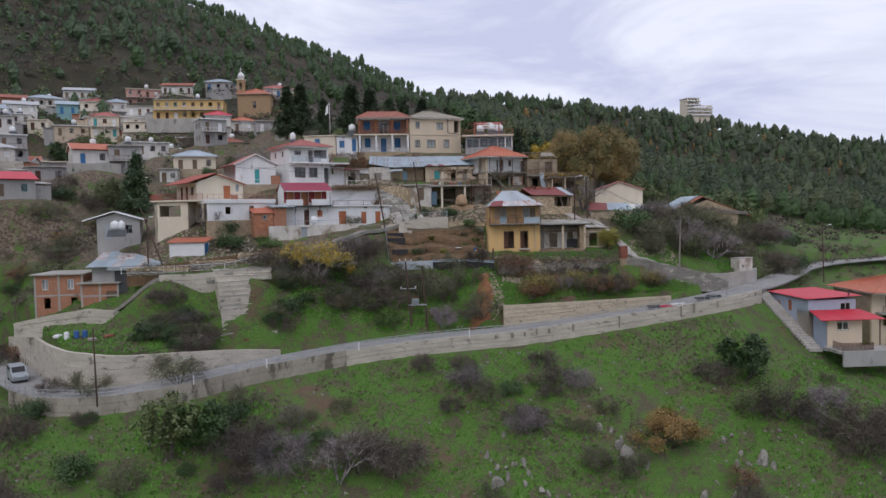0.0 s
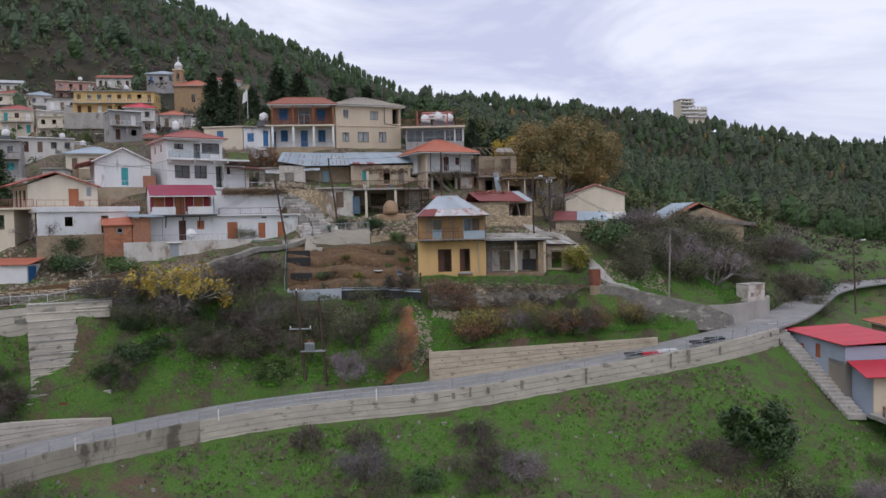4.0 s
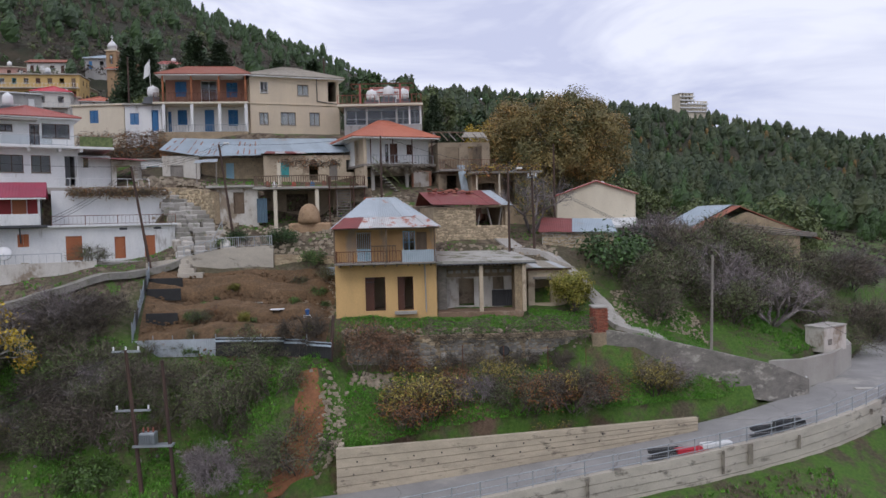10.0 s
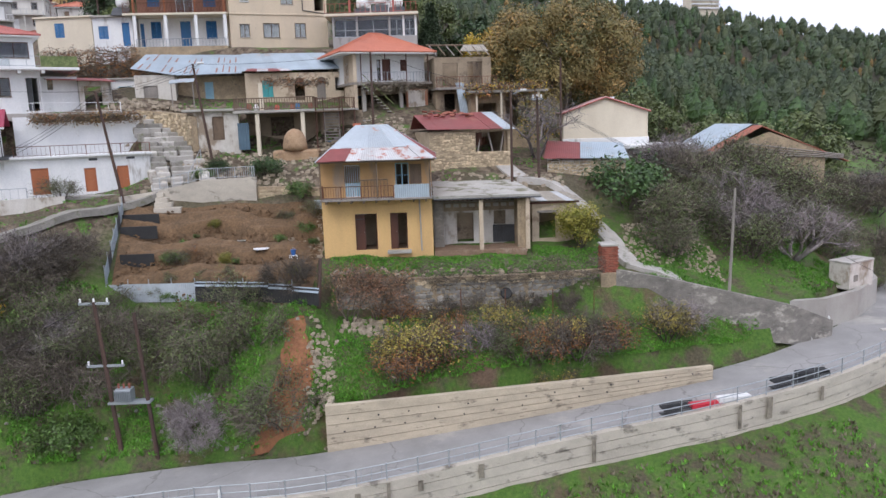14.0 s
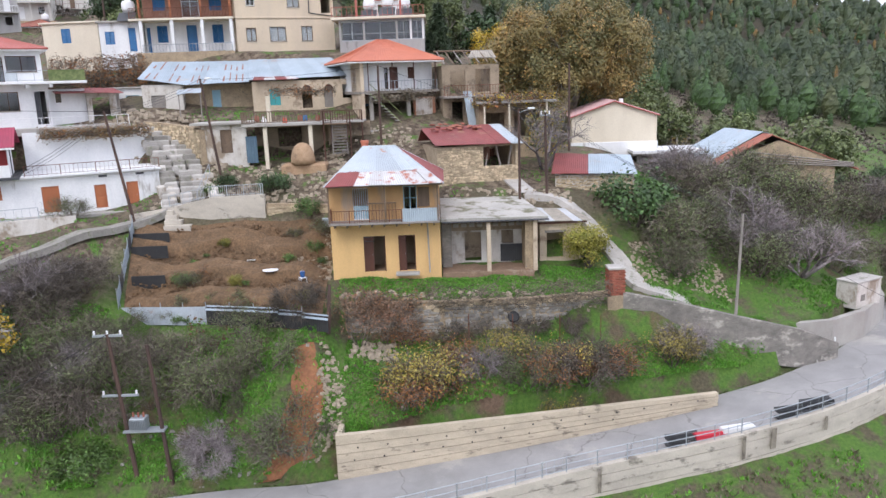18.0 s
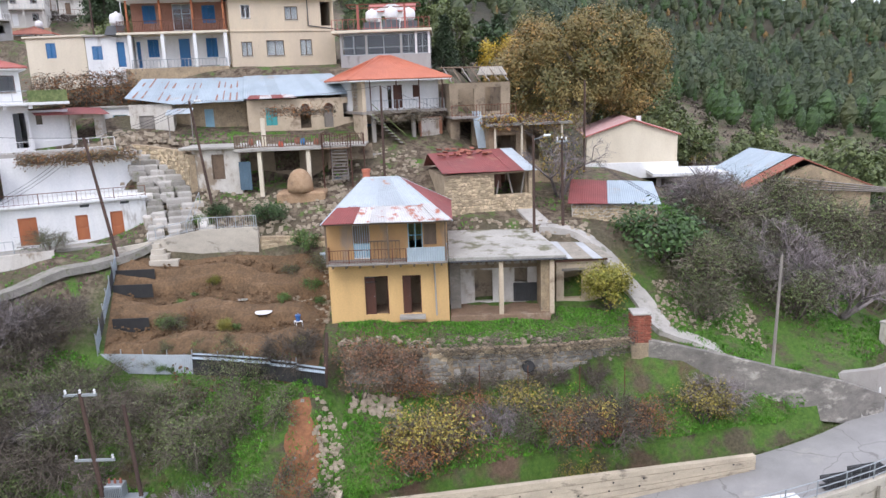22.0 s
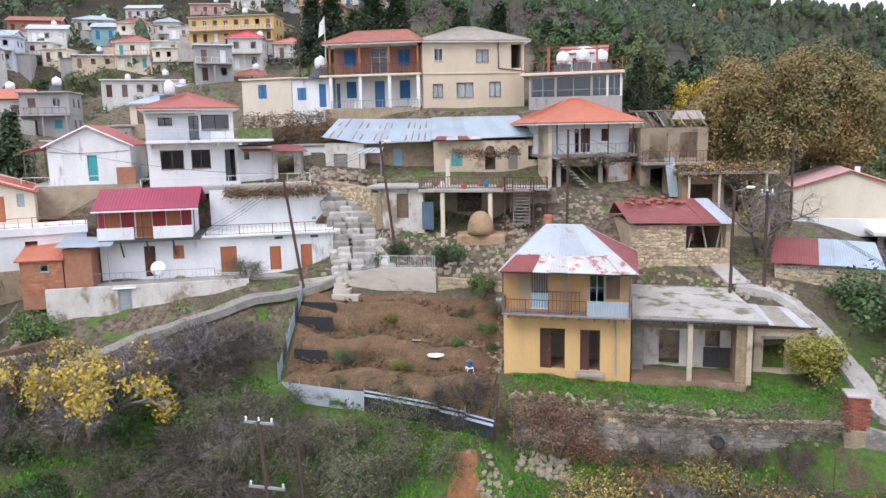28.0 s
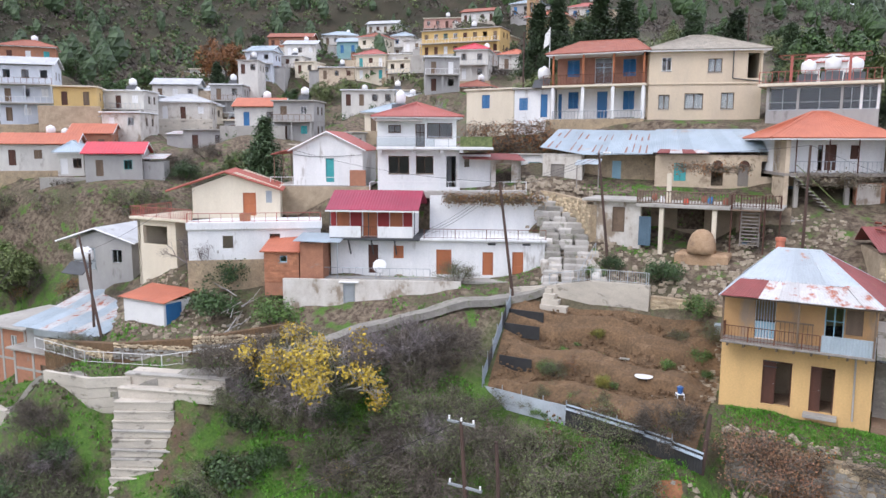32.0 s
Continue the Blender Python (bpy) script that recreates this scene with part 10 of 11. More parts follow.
for x, y, k, s in ((8, 152, "greentree", 1.4), (12, 156, "olivetree", 1.5), (15, 150, "olivetree", 1.2), (18, 160, "greentree", 1.5), (24, 160, "greentree", 1.6), (6, 162, "pine", 0.7), (28, 166, "olivetree", 1.6), (36, 158, "greentree", 1.5), (42, 160, "olivetree", 1.4), (34, 150, "greentree", 0.9), (22, 172, "pine", 0.9), (14, 176, "pine", 0.8), (44, 152, "yell", 1.2)):
    put(k, x, y, s)


# woods on the far hills: too many to count
def woods():
    rng = np.random.default_rng(12)
    base_tree = []

    def tufts_on(c, nrm, s):
        m = len(c)
        tilt = nrm + rng.normal(0, 0.16, (m, 3))
        d1 = np.cross(tilt, rng.normal(0, 1, (m, 3)))
        d1 /= np.linalg.norm(d1, axis=1)[:, None]
        d2 = np.cross(tilt, d1)
        d2 /= np.linalg.norm(d2, axis=1)[:, None]
        return np.stack([c - d1 * s, c + d1 * s * 0.9 + d2 * s * 0.4, c + d2 * s * 1.3], 1)

    for kind in range(8):
        slim = kind % 4 == 0
        # closed inner crown in rings, ragged tufts over it
        zs = np.array([0.14, 0.3, 0.5, 0.7, 0.86, 1.0])
        rs = np.array([0.12, 0.2, 0.165, 0.115, 0.065, 0.0]) if slim else np.array([0.13, 0.25, 0.29, 0.25, 0.16, 0.0])
        rs = rs * (1.0 + 0.35 * (kind % 3 == 1))
        nw = 7
        off = rng.uniform(0.75, 1.2, (6, nw))
        lean = rng.normal(0, 0.03, 2)
        w = 2 * np.pi * np.arange(nw) / nw
        ring = np.stack([np.stack([0.66 * rs[k] * off[k] * np.cos(w + 0.4 * k) + lean[0] * zs[k], 0.66 * rs[k] * off[k] * np.sin(w + 0.4 * k) + lean[1] * zs[k], np.full(nw, zs[k]) + rng.normal(0, 0.02, nw)], 1) for k in range(6)])
        core = []
        for k in range(5):
            for q in range(nw):
                a, b, c, d = ring[k, q], ring[k, (q + 1) % nw], ring[k + 1, (q + 1) % nw], ring[k + 1, q]
                core += [np.stack([a, b, c]), np.stack([a, c, d])]
        core = np.stack(core)
        m = 130
        z = 0.16 + 0.84 * rng.uniform(0, 1, m) ** (1.25 if slim else 0.9)
        w = rng.uniform(0, 2 * np.pi, m)
        # whorls of limbs: radius swings with height
        r = np.interp(z, zs, rs) * rng.uniform(0.7, 1.05, m) * (1.0 + 0.35 * np.sin(z * 34 + 2 * np.sin(w * 2 + kind))) + 0.012
        nrm = np.stack([np.cos(w), np.sin(w), -0.15 + 1.5 * z ** 1.5], 1)
        nrm /= np.linalg.norm(nrm, axis=1)[:, None]
        c = np.stack([r * np.cos(w) + lean[0] * z, r * np.sin(w) + lean[1] * z, z], 1)
        base_tree.append(np.concatenate([core, tufts_on(c, nrm, rng.uniform(0.024, 0.052, (m, 1)))]))
    zones = ((1300, 0.12, 0.95, 225, 400, "leaf_wood", "tall pines at the near edge of the wood", 0.8), (350, 0.05, 0.95, 215, 400, "leaf_wood_light", "grey-green trees among the near pines", 0.85), (2500, 0.0, 1.0, 330, 660, "leaf_wood", "dense dark pine wood on the far hillside", 0.9), (1500, -0.55, 0.08, 320, 640, "leaf_pine", "scattered pines on the brown hill", 0.45),
             (420, 0.24, 0.95, 190, 300, "leaf_green", "dark green trees at the valley's edge", 0.55), (900, 0.24, 0.95, 150, 290, "twig", "bare grey thicket at the valley's edge", 0.22), (6500, -1.7, 0.05, 205, 480, "twigdark", "dry brown scrub on the hill", 0.28),
             (3200, -1.8, -0.2, 205, 500, "leaf_olive", "low olive-green scrub on the hill", 0.3), (1100, -0.4, 0.8, 270, 620, "leaf_green", "green broadleaf trees in the wood", 0.75), (260, 0.1, 0.8, 260, 560, "leaf_brown", "brown autumn trees in the wood", 0.55), (700, 0.05, 0.9, 290, 640, "leaf_wood_light", "lighter green trees in the wood", 0.75),
             (1500, -1.8, -0.4, 205, 440, "leaf_green", "dark evergreen bushes on the hill", 0.38), (260, -1.4, -0.3, 240, 420, "leaf_pine", "young pines on the brown hill", 0.8))
    near = []
    for b in range(6):
        keep = []
        for k in range(3):
            t3 = base_tree[(b + 3 * k) % 8]
            if k == 0:
                keep.append(t3)
            else:
                t3 = t3[70:]
                c = t3.mean(1, keepdims=True)
                keep.append(c * np.array([1.12, 1.12, 1.0]) + (t3 - c) * 0.7)
        near.append(np.concatenate(keep))
    low = []
    for kind in range(5):
        m = 30
        nrm = rng.normal(0, 1, (m, 3))
        nrm[:, 2] = np.abs(nrm[:, 2]) * 0.8
        nrm /= np.linalg.norm(nrm, axis=1)[:, None]
        c = nrm * np.array([0.62, 0.62, 0.6]) * rng.uniform(0.6, 1.1, (m, 1))
        tilt = nrm + rng.normal(0, 0.5, (m, 3))
        d1 = np.cross(tilt, rng.normal(0, 1, (m, 3)))
        d1 /= np.linalg.norm(d1, axis=1)[:, None]
        d2 = np.cross(tilt, d1)
        d2 /= np.linalg.norm(d2, axis=1)[:, None]
        s = rng.uniform(0.08, 0.2, (m, 1))
        low.append(np.stack([c - d1 * s, c + d1 * s * 0.9 + d2 * s * 0.4, c + d2 * s * 1.3], 1))
    for n, d0, d1, r0, r1, leaf, label, size in zones:
        d = rng.uniform(d0, d1, n)
        r = np.sqrt(rng.uniform(r0 ** 2, r1 ** 2, n))
        y = r / np.sqrt(1 + d * d)
        x = d * y
        # the clearing round the block on the ridge
        open_ground = (np.abs(x / y - 0.353) < 0.032) & (y > 560) & (y < 668)
        x, y = x[~open_ground], y[~open_ground]
        n = len(x)
        z = height(x, y)
        s = rng.uniform(3.8, 12.0, n) * size * np.where(rng.uniform(0, 1, n) < 0.12, 1.3, 1.0)
        w = rng.uniform(0, 2 * np.pi, n)
        out = []
        for i in range(n):
            b = (low[i % 5] if size < 0.45 else near[i % 6] if r0 < 230 else base_tree[i % 8]).reshape(-1, 3)
            c, q = np.cos(w[i]), np.sin(w[i])
            out.append(np.stack([(b[:, 0] * c - b[:, 1] * q) * s[i] + x[i], (b[:, 0] * q + b[:, 1] * c) * s[i] + y[i], b[:, 2] * s[i] + z[i]], 1))
        v = np.concatenate(out)
        me = bpy.data.meshes.new("woods")
        me.vertices.add(len(v))
        me.vertices.foreach_set("co", v.ravel())
        me.loops.add(len(v))
        me.loops.foreach_set("vertex_index", np.arange(len(v)))
        me.polygons.add(len(v) // 3)
        me.polygons.foreach_set("loop_start", np.arange(0, len(v), 3))
        me.polygons.foreach_set("loop_total", np.full(len(v) // 3, 3))
        me.update()
        solo("woods", me, leaf, label, "woods", kind="stuff")

    # thickets on the slope under the village and between its houses
    fine = []
    for kind in range(5):
        m = 110
        nrm = rng.normal(0, 1, (m, 3))
        nrm[:, 2] = np.abs(nrm[:, 2]) * 0.9
        nrm /= np.linalg.norm(nrm, axis=1)[:, None]
        c = nrm * np.array([0.6, 0.6, 0.7]) * rng.uniform(0.5, 1.1, (m, 1)) * (1 + 0.3 * np.sin(5 * nrm[:, :1] + kind))
        d1 = np.cross(nrm + rng.normal(0, 0.6, (m, 3)), rng.normal(0, 1, (m, 3)))
        d1 /= np.linalg.norm(d1, axis=1)[:, None]
        d2 = np.cross(nrm, d1)
        s = rng.uniform(0.05, 0.11, (m, 1))
        fine.append(np.stack([c - d1 * s, c + d1 * s * 0.8 + d2 * s * 0.4, c + d2 * s * 1.3], 1).reshape(-1, 3))
    for n, x0, x1, y0, y1, s0, s1, leaf, label in ((260, -100, -54, 98, 126, 1.0, 2.4, "twig", "bare brown thicket on the earthy slope"), (170, -100, -54, 98, 126, 0.9, 2.0, "leaf_olive", "olive-green thicket on the earthy slope"),
                                                   (420, -150, -45, 126, 240, 1.0, 2.6, "leaf_green", "dark green garden shrubs between the houses"), (420, -150, -45, 126, 240, 0.9, 2.4, "twigdark", "bare scrub between the houses"),
                                                   (220, -150, -45, 126, 240, 0.8, 1.8, "leaf_mid", "fresh green weeds between the houses"), (260, 34, 85, 108, 170, 0.8, 1.9, "twig", "bare thicket beyond the barn"), (200, 34, 85, 112, 170, 0.8, 1.8, "leaf_olive", "green thicket beyond the barn")):
        x, y = rng.uniform(x0, x1, n), rng.uniform(y0, y1, n)
        clear = np.ones(n, bool)
        for p in PADS:
            clear &= np.hypot(x - p[0], y - p[1]) > 6.2
        if x0 > 0:
            clear &= (y > 106.5 + (x - 34) * 0.62) & ~((x > 36) & (x < 53) & (y > 119) & (y < 133)) & ~((x < 42) & (y > 126))
        x, y = x[clear], y[clear]
        z = height(x, y)
        w, sz = rng.uniform(0, 6.28, len(x)), rng.uniform(s0, s1, len(x))
        out = []
        for i in range(len(x)):
            b, c, q = fine[i % 5] * sz[i], np.cos(w[i]), np.sin(w[i])
            out.append(np.stack([b[:, 0] * c - b[:, 1] * q + x[i], b[:, 0] * q + b[:, 1] * c + y[i], b[:, 2] + z[i] - 0.05], 1))
        v = np.concatenate(out)
        me = bpy.data.meshes.new("thicket")
        me.vertices.add(len(v))
        me.vertices.foreach_set("co", v.ravel())
        me.loops.add(len(v))
        me.loops.foreach_set("vertex_index", np.arange(len(v)))
        me.polygons.add(len(v) // 3)
        me.polygons.foreach_set("loop_start", np.arange(0, len(v), 3))
        me.polygons.foreach_set("loop_total", np.full(len(v) // 3, 3))
        me.update()
        solo("thicket", me, leaf, label, "thicket", kind="stuff")


woods()


# grass tufts and weeds
def tufts(name, n, box, test, size, material, label, seed):
    rng = np.random.default_rng(seed)
    x, y = rng.uniform(box[0], box[1], n), rng.uniform(box[2], box[3], n)
    keep = test(x, y)
    x, y = x[keep], y[keep]
    z = height(x, y)
    out = []
    for k in range(5):
        w = rng.uniform(0, 2 * np.pi, len(x))
        s = size * rng.uniform(0.5, 1.4, len(x))
        ox, oy = rng.normal(0, size * 0.5, len(x)), rng.normal(0, size * 0.5, len(x))
        a = np.stack([x + ox - np.cos(w) * s * 0.35, y + oy - np.sin(w) * s * 0.35, z - 0.02], 1)
        b = np.stack([x + ox + np.cos(w) * s * 0.35, y + oy + np.sin(w) * s * 0.35, z - 0.02], 1)
        c = np.stack([x + ox + rng.normal(0, 0.4, len(x)) * s, y + oy + rng.normal(0, 0.4, len(x)) * s, z + s], 1)
        out.append(np.stack([a, b, c], 1))
    v = np.concatenate(out).reshape(-1, 3)
    me = bpy.data.meshes.new(name)
    me.vertices.add(len(v))
    me.vertices.foreach_set("co", v.ravel())
    me.loops.add(len(v))
    me.loops.foreach_set("vertex_index", np.arange(len(v)))
    me.polygons.add(len(v) // 3)
    me.polygons.foreach_set("loop_start", np.arange(0, len(v), 3))
    me.polygons.foreach_set("loop_total", np.full(len(v) // 3, 3))
    me.update()
    solo(name, me, material, label, "grass", kind="stuff")


def off_road(x, y):
    o, _ = road_at(x, y)
    return (np.abs(o) > HALF + 0.9)


tufts("grass", 22000, (-60, 60, 58, 100), lambda x, y: off_road(x, y) & (lumps(x, y, 6.0, 1.0) > -0.5), 0.19, "weed", "lush green winter grass and weeds", 1)
tufts("dry_grass", 22000, (-60, 60, 58, 96), lambda x, y: off_road(x, y) & (lumps(x, y, 5.0, 2.0) > 0.1), 0.2, "leaf_dry", "dry pale grass tufts among the green", 2)
tufts("grass", 42000, (7, 36, 96, 109), lambda x, y: off_road(x, y) & ((y < 103.3) | ((y > 104.2) & (y < 106) & (x < 25)) | ((x > 20.8) & (x < 26) & (y > 104.4) & (y < 107.4))), 0.09, "weed", "bright green weeds on the bank and terrace", 3)
tufts("grass", 16000, (-20, 7, 95, 104.5), lambda x, y: off_road(x, y) & (lumps(x, y, 2.2, 7.0) > -0.1), 0.13, "weed", "lush weeds under the shrubs of the bank", 8)
tufts("grass", 9000, (28, 48, 103, 122), lambda x, y: off_road(x, y) & (lumps(x, y, 2.5, 9.0) > -0.2), 0.14, "weed", "green weeds on the overgrown slope", 9)
tufts("verge", 60000, (-10, 42, 90, 106), lambda x, y: (np.abs(road_at(x, y)[0] - HALF - 0.05) < 0.28) & (lumps(x, y, 1.4, 3.0) > -0.6), 0.1, "leaf_olive", "weeds along the foot of the roadside wall", 10)
tufts("grass", 14000, (-34, 50, 97, 125), lambda x, y: off_road(x, y) & (lumps(x, y, 4.0, 5.0) > 0.2) & ~((x > -9) & (x < 6.6) & (y > 102.6) & (y < 112)) & ~((x > 6.6) & (x < 24.4) & (y > 106) & (y < 113)), 0.12, "weed", "patchy green weeds between the houses", 4)

# ---- creepers ----
def vine(x, y, z, w, d, h, yaw, leaves, n, label, seed, leaf_size=0.09):
    """A tangle of twigs and dry leaves filling a flat box."""
    rnd = random.Random(seed)
    t = thing("vine", place(x, y, z, yaw), label, "vine", "dry vines")
    g = Geo()
    pts = [[] for _ in leaves]
    for k in range(n):
        p = Vector((rnd.uniform(0, w), rnd.uniform(0, d), rnd.uniform(0.2, 1) * h))
        line = [p]
        for _ in range(4):
            p = p + Vector((rnd.uniform(-0.5, 0.5), rnd.uniform(-0.3, 0.3), rnd.uniform(-0.35, 0.2)))
            p = Vector((min(max(p.x, 0), w), min(max(p.y, 0), d), max(p.z, -0.2)))
            line.append(p)
        g.pipe(line, 0.018, 3)
        for q in line:
            pts[rnd.randrange(len(leaves))].append(tuple(q))
    part("stem", g, "twig", t)
    for leaf, q in zip(leaves, pts):
        part("foliage", leaf_mesh("foliage", q, leaf_size, 3, 0.16, seed), leaf, t)


LW = place(-23.15, 108.35, 3.35, YW)
q = LW @ Vector((8.6, 3.0, 5.75))
vine(q.x, q.y, q.z, 8.0, 1.7, 0.3, YW, ("leaf_rust", "leaf_brown", "leaf_dry"), 260, "dry brown vine over the white house's terrace", 1)
vine(-21.4, 126.4, 12.3, 8.6, 1.8, 3.4, 8, ("leaf_rust", "leaf_dry", "leaf_rust"), 480, "mass of brown creeper below the cube house", 2)
vine(-14.4, 126.4, 12.2, 4.5, 1.5, 2.2, 8, ("leaf_dry", "leaf_rust"), 120, "grey-brown creeper on the stone wall", 3)
vine(17.2, 119.2, 10.3, 7.0, 2.4, 0.6, 6, ("leaf_rust", "leaf_dry", "leaf_yellow"), 190, "brown and orange creeper over the ruin's pergola", 4)
vine(8.6, 122.2, 10.9, 6.0, 0.8, 0.7, 22, ("leaf_dry",), 80, "bare grey vine under the orange-roofed house's balcony", 5)
vine(-0.2, 122.3, 11.7, 5.5, 1.2, 0.4, 12, ("leaf_rust", "leaf_dry"), 70, "thin reddish vine on the terrace pergola", 6)
vine(13.0, 102.6, -2.6, 12.0, 0.7, 1.8, 2, ("leaf_dry",), 260, "bare grey vines hanging over the terrace wall", 7, 0.05)
vine(7.6, 102.5, -3.0, 5.0, 1.0, 2.0, 0, ("leaf_rust", "leaf_dry"), 130, "russet creeper over the terrace wall's end", 8, 0.06)
vine(21.4, 117.5, 5.6, 3.0, 2.0, 4.0, 0, ("leaf_yellow", "leaf_dry", "leaf_mid"), 120, "straggling yellow-leaved creeper between the houses", 9)
for x in (15.6, 18.4, 21.4, 24.0):
    solo("vine_post", Geo().tube((0, 0, -0.4), (0, 0, 2.6), 0.03, n=5), "rust", "thin rusty pergola post on the bank", "post", place(x, 101.9, hz(x, 101.9)), "pergola posts")
for y0 in (102.0, 102.9):
    solo("cable", Geo().pipe([(14.5, y0, -2.1), (19, y0, -2.2), (24.5, y0 + 0.4, -2.1)], 0.012, 3), "darkmetal", "rusty pergola wire above the bank", "wire", group="pergola wires")

# red earth scar on the bank
nn = 26
sv, sf = [], []
gx, gy = np.meshgrid(np.linspace(0, 1, 15), np.linspace(0, 1, nn))
ex = 5.2 + (gx - 0.5) * (1.5 + 2.2 * gy) + 0.5 * np.sin(gy * 5) - 0.2 * gy
ey = 100.5 - 4.0 * gy
ez = height(ex.ravel(), ey.ravel()).reshape(ex.shape) + 0.26 * np.sin(gx * math.pi) - 0.03
for a, b, c in zip(ex.ravel(), ey.ravel(), ez.ravel()):
    sv.append((a, b, c + 0.16 * noise.noise(Vector((a * 1.6, b * 1.6, 0))) + 0.07 * noise.noise(Vector((a * 5, b * 5, 2)))))
for j in range(nn - 1):
    for i in range(14):
        k = j * 15 + i
        sf.append((k, k + 1, k + 16, k + 15))
solo("earth_scar", mesh_from("earth_scar", sv, sf), "redsoil", "slumped scar of bare red earth on the bank", "earth", kind="structure")


# ---- rocks and rubble ----
def rock_mesh(seed, name="rock"):
    bm = bmesh.new()
    bmesh.ops.create_icosphere(bm, subdivisions=2, radius=1.0)
    rnd = random.Random(seed)
    planes = [(Vector((rnd.gauss(0, 1), rnd.gauss(0, 1), rnd.gauss(0, 1))).normalized(), rnd.uniform(0.4, 0.75)) for _ in range(11)]
    for v in bm.verts:
        for nrm, dd in planes:
            e = v.co.dot(nrm) - dd
            if e > 0:
                v.co -= nrm * e
        v.co += v.co.normalized() * 0.08 * noise.noise(v.co * 2.5 + Vector((seed, 0, 0)))
    me = bpy.data.meshes.new(name)
    bm.to_mesh(me)
    bm.free()
    return me


ROCKS = [rock_mesh(s) for s in range(6)]
for me in ROCKS:
    me.materials.append(M["palerock"])
rr = random.Random(15)
spots = [(18.4, 75.3, 1.0), (19.0, 74.4, 0.8), (17.8, 76.6, 0.7), (4.7, 72.7, 0.9), (32.3, 75.0, 0.9), (33.1, 74.2, 0.6), (16.2, 78.5, 0.6), (40.2, 78.4, 0.6), (30.4, 76.0, 0.5)]
for cx, cy, n in ((5.5, 74.5, 14), (18.8, 75.0, 8), (31.5, 74.5, 14), (8.0, 71.0, 6), (26, 71.5, 6)):
    spots += [(cx + rr.gauss(0, 1.8), cy + rr.gauss(0, 2.0), rr.uniform(0.2, 0.55)) for _ in range(n)]
for x, y, s in spots:
    ob = tagged(new("rock", ROCKS[rr.randrange(6)]), "weathered pale grey boulder on the grassy slope", "rock", "boulders on the slope")
    ob.matrix_world = pose(x, y, hz(x, y) + 0.1 * s, rr.uniform(-25, 25), rr.uniform(-25, 25), rr.uniform(0, 360)) @ Matrix.Diagonal((s * rr.uniform(0.5, 1.0), s * rr.uniform(0.6, 1.0), s * rr.uniform(0.9, 1.7), 1))


def rubble(name, boxes, label, seed, material, lift=0.0):
    """Loose stones scattered over patches of ground, joined."""
    rng = np.random.default_rng(seed)
    base = np.array([(-1, -0.7, -0.5), (1, -0.8, -0.5), (0.9, 0.8, -0.5), (-0.8, 0.9, -0.5), (-0.7, -0.6, 0.5), (0.8, -0.5, 0.6), (0.6, 0.7, 0.45), (-0.6, 0.6, 0.55)])
    faces = np.array([(3, 2, 1, 0), (4, 5, 6, 7), (0, 1, 5, 4), (1, 2, 6, 5), (2, 3, 7, 6), (3, 0, 4, 7)])
    vs, fs, count = [], [], 0
    for x0, x1, y0, y1, n, s0, s1 in boxes:
        x, y = rng.uniform(x0, x1, n), rng.uniform(y0, y1, n)
        z = height(x, y)
        for i in range(n):
            s = rng.uniform(s0, s1)
            w, t = rng.uniform(0, 6.28), rng.uniform(-0.4, 0.4)
            b = base * rng.uniform(0.75, 1.25, (8, 3)) * s
            c, q = math.cos(w), math.sin(w)
            b = np.stack([b[:, 0] * c - b[:, 1] * q, b[:, 0] * q + b[:, 1] * c, b[:, 2] + b[:, 0] * t], 1)
            vs.append(b + np.array([x[i], y[i], z[i] + 0.25 * s + lift]))
            fs.append(faces + 8 * count)
            count += 1
    me = bpy.data.meshes.new(name)
    me.from_pydata(np.concatenate(vs).tolist(), [], np.concatenate(fs).tolist())
    solo(name, me, material, label, "stones", kind="stuff")


rubble("rubble", ((-40, -22, 98.5, 103.5, 420, 0.06, 0.22), (-8, 7, 112.8, 118.5, 420, 0.06, 0.24), (-14, -6, 118, 123, 260, 0.08, 0.28), (6.2, 7.9, 96.4, 100.6, 230, 0.04, 0.17), (4, 12, 119, 122.5, 160, 0.06, 0.2),
                  (27.5, 34, 106.0, 109.5, 420, 0.04, 0.15), (7, 25, 104.0, 104.6, 130, 0.08, 0.2), (-25, -18, 110.5, 113.5, 120, 0.05, 0.2), (13, 24, 111.5, 114, 160, 0.05, 0.2), (8, 11, 101.2, 102.6, 60, 0.1, 0.25), (3.6, 4.8, 108.0, 110.6, 70, 0.08, 0.2), (-0.3, 1.2, 104.4, 105.3, 36, 0.06, 0.16), (5.2, 6.2, 106, 111, 80, 0.08, 0.24)), "tumbled limestone rubble among the houses", 5, "stonep2")
rubble("clods", ((-7.5, 6, 104.6, 111.2, 1500, 0.03, 0.12), (-3, 6, 102.4, 104.6, 400, 0.03, 0.1)), "loose clods of dug brown earth", 12, "soil", 0.3)
rubble("gravel", ((-50, 50, 60, 90, 500, 0.05, 0.2), (-30, 6, 96.5, 103, 220, 0.04, 0.15), (-6, 6, 103, 111.5, 260, 0.03, 0.09)), "scattered small stones in the grass and soil", 6, "palerock")


# ---- stones and bricks of the nearest walls ----
STONES = []
for s in range(6):
    r2 = random.Random(60 + s)
    g = Geo().bevel_box(-0.5, -0.5, -0.5, 0.5, 0.5, 0.5, 0.2)
    g.v = [(x + r2.uniform(-0.17, 0.17), y + r2.uniform(-0.1, 0.1), z + r2.uniform(-0.17, 0.17)) for x, y, z in g.v]
    me = g.mesh("stone")
    me.materials.append(M["stonep"])
    STONES.append(me)


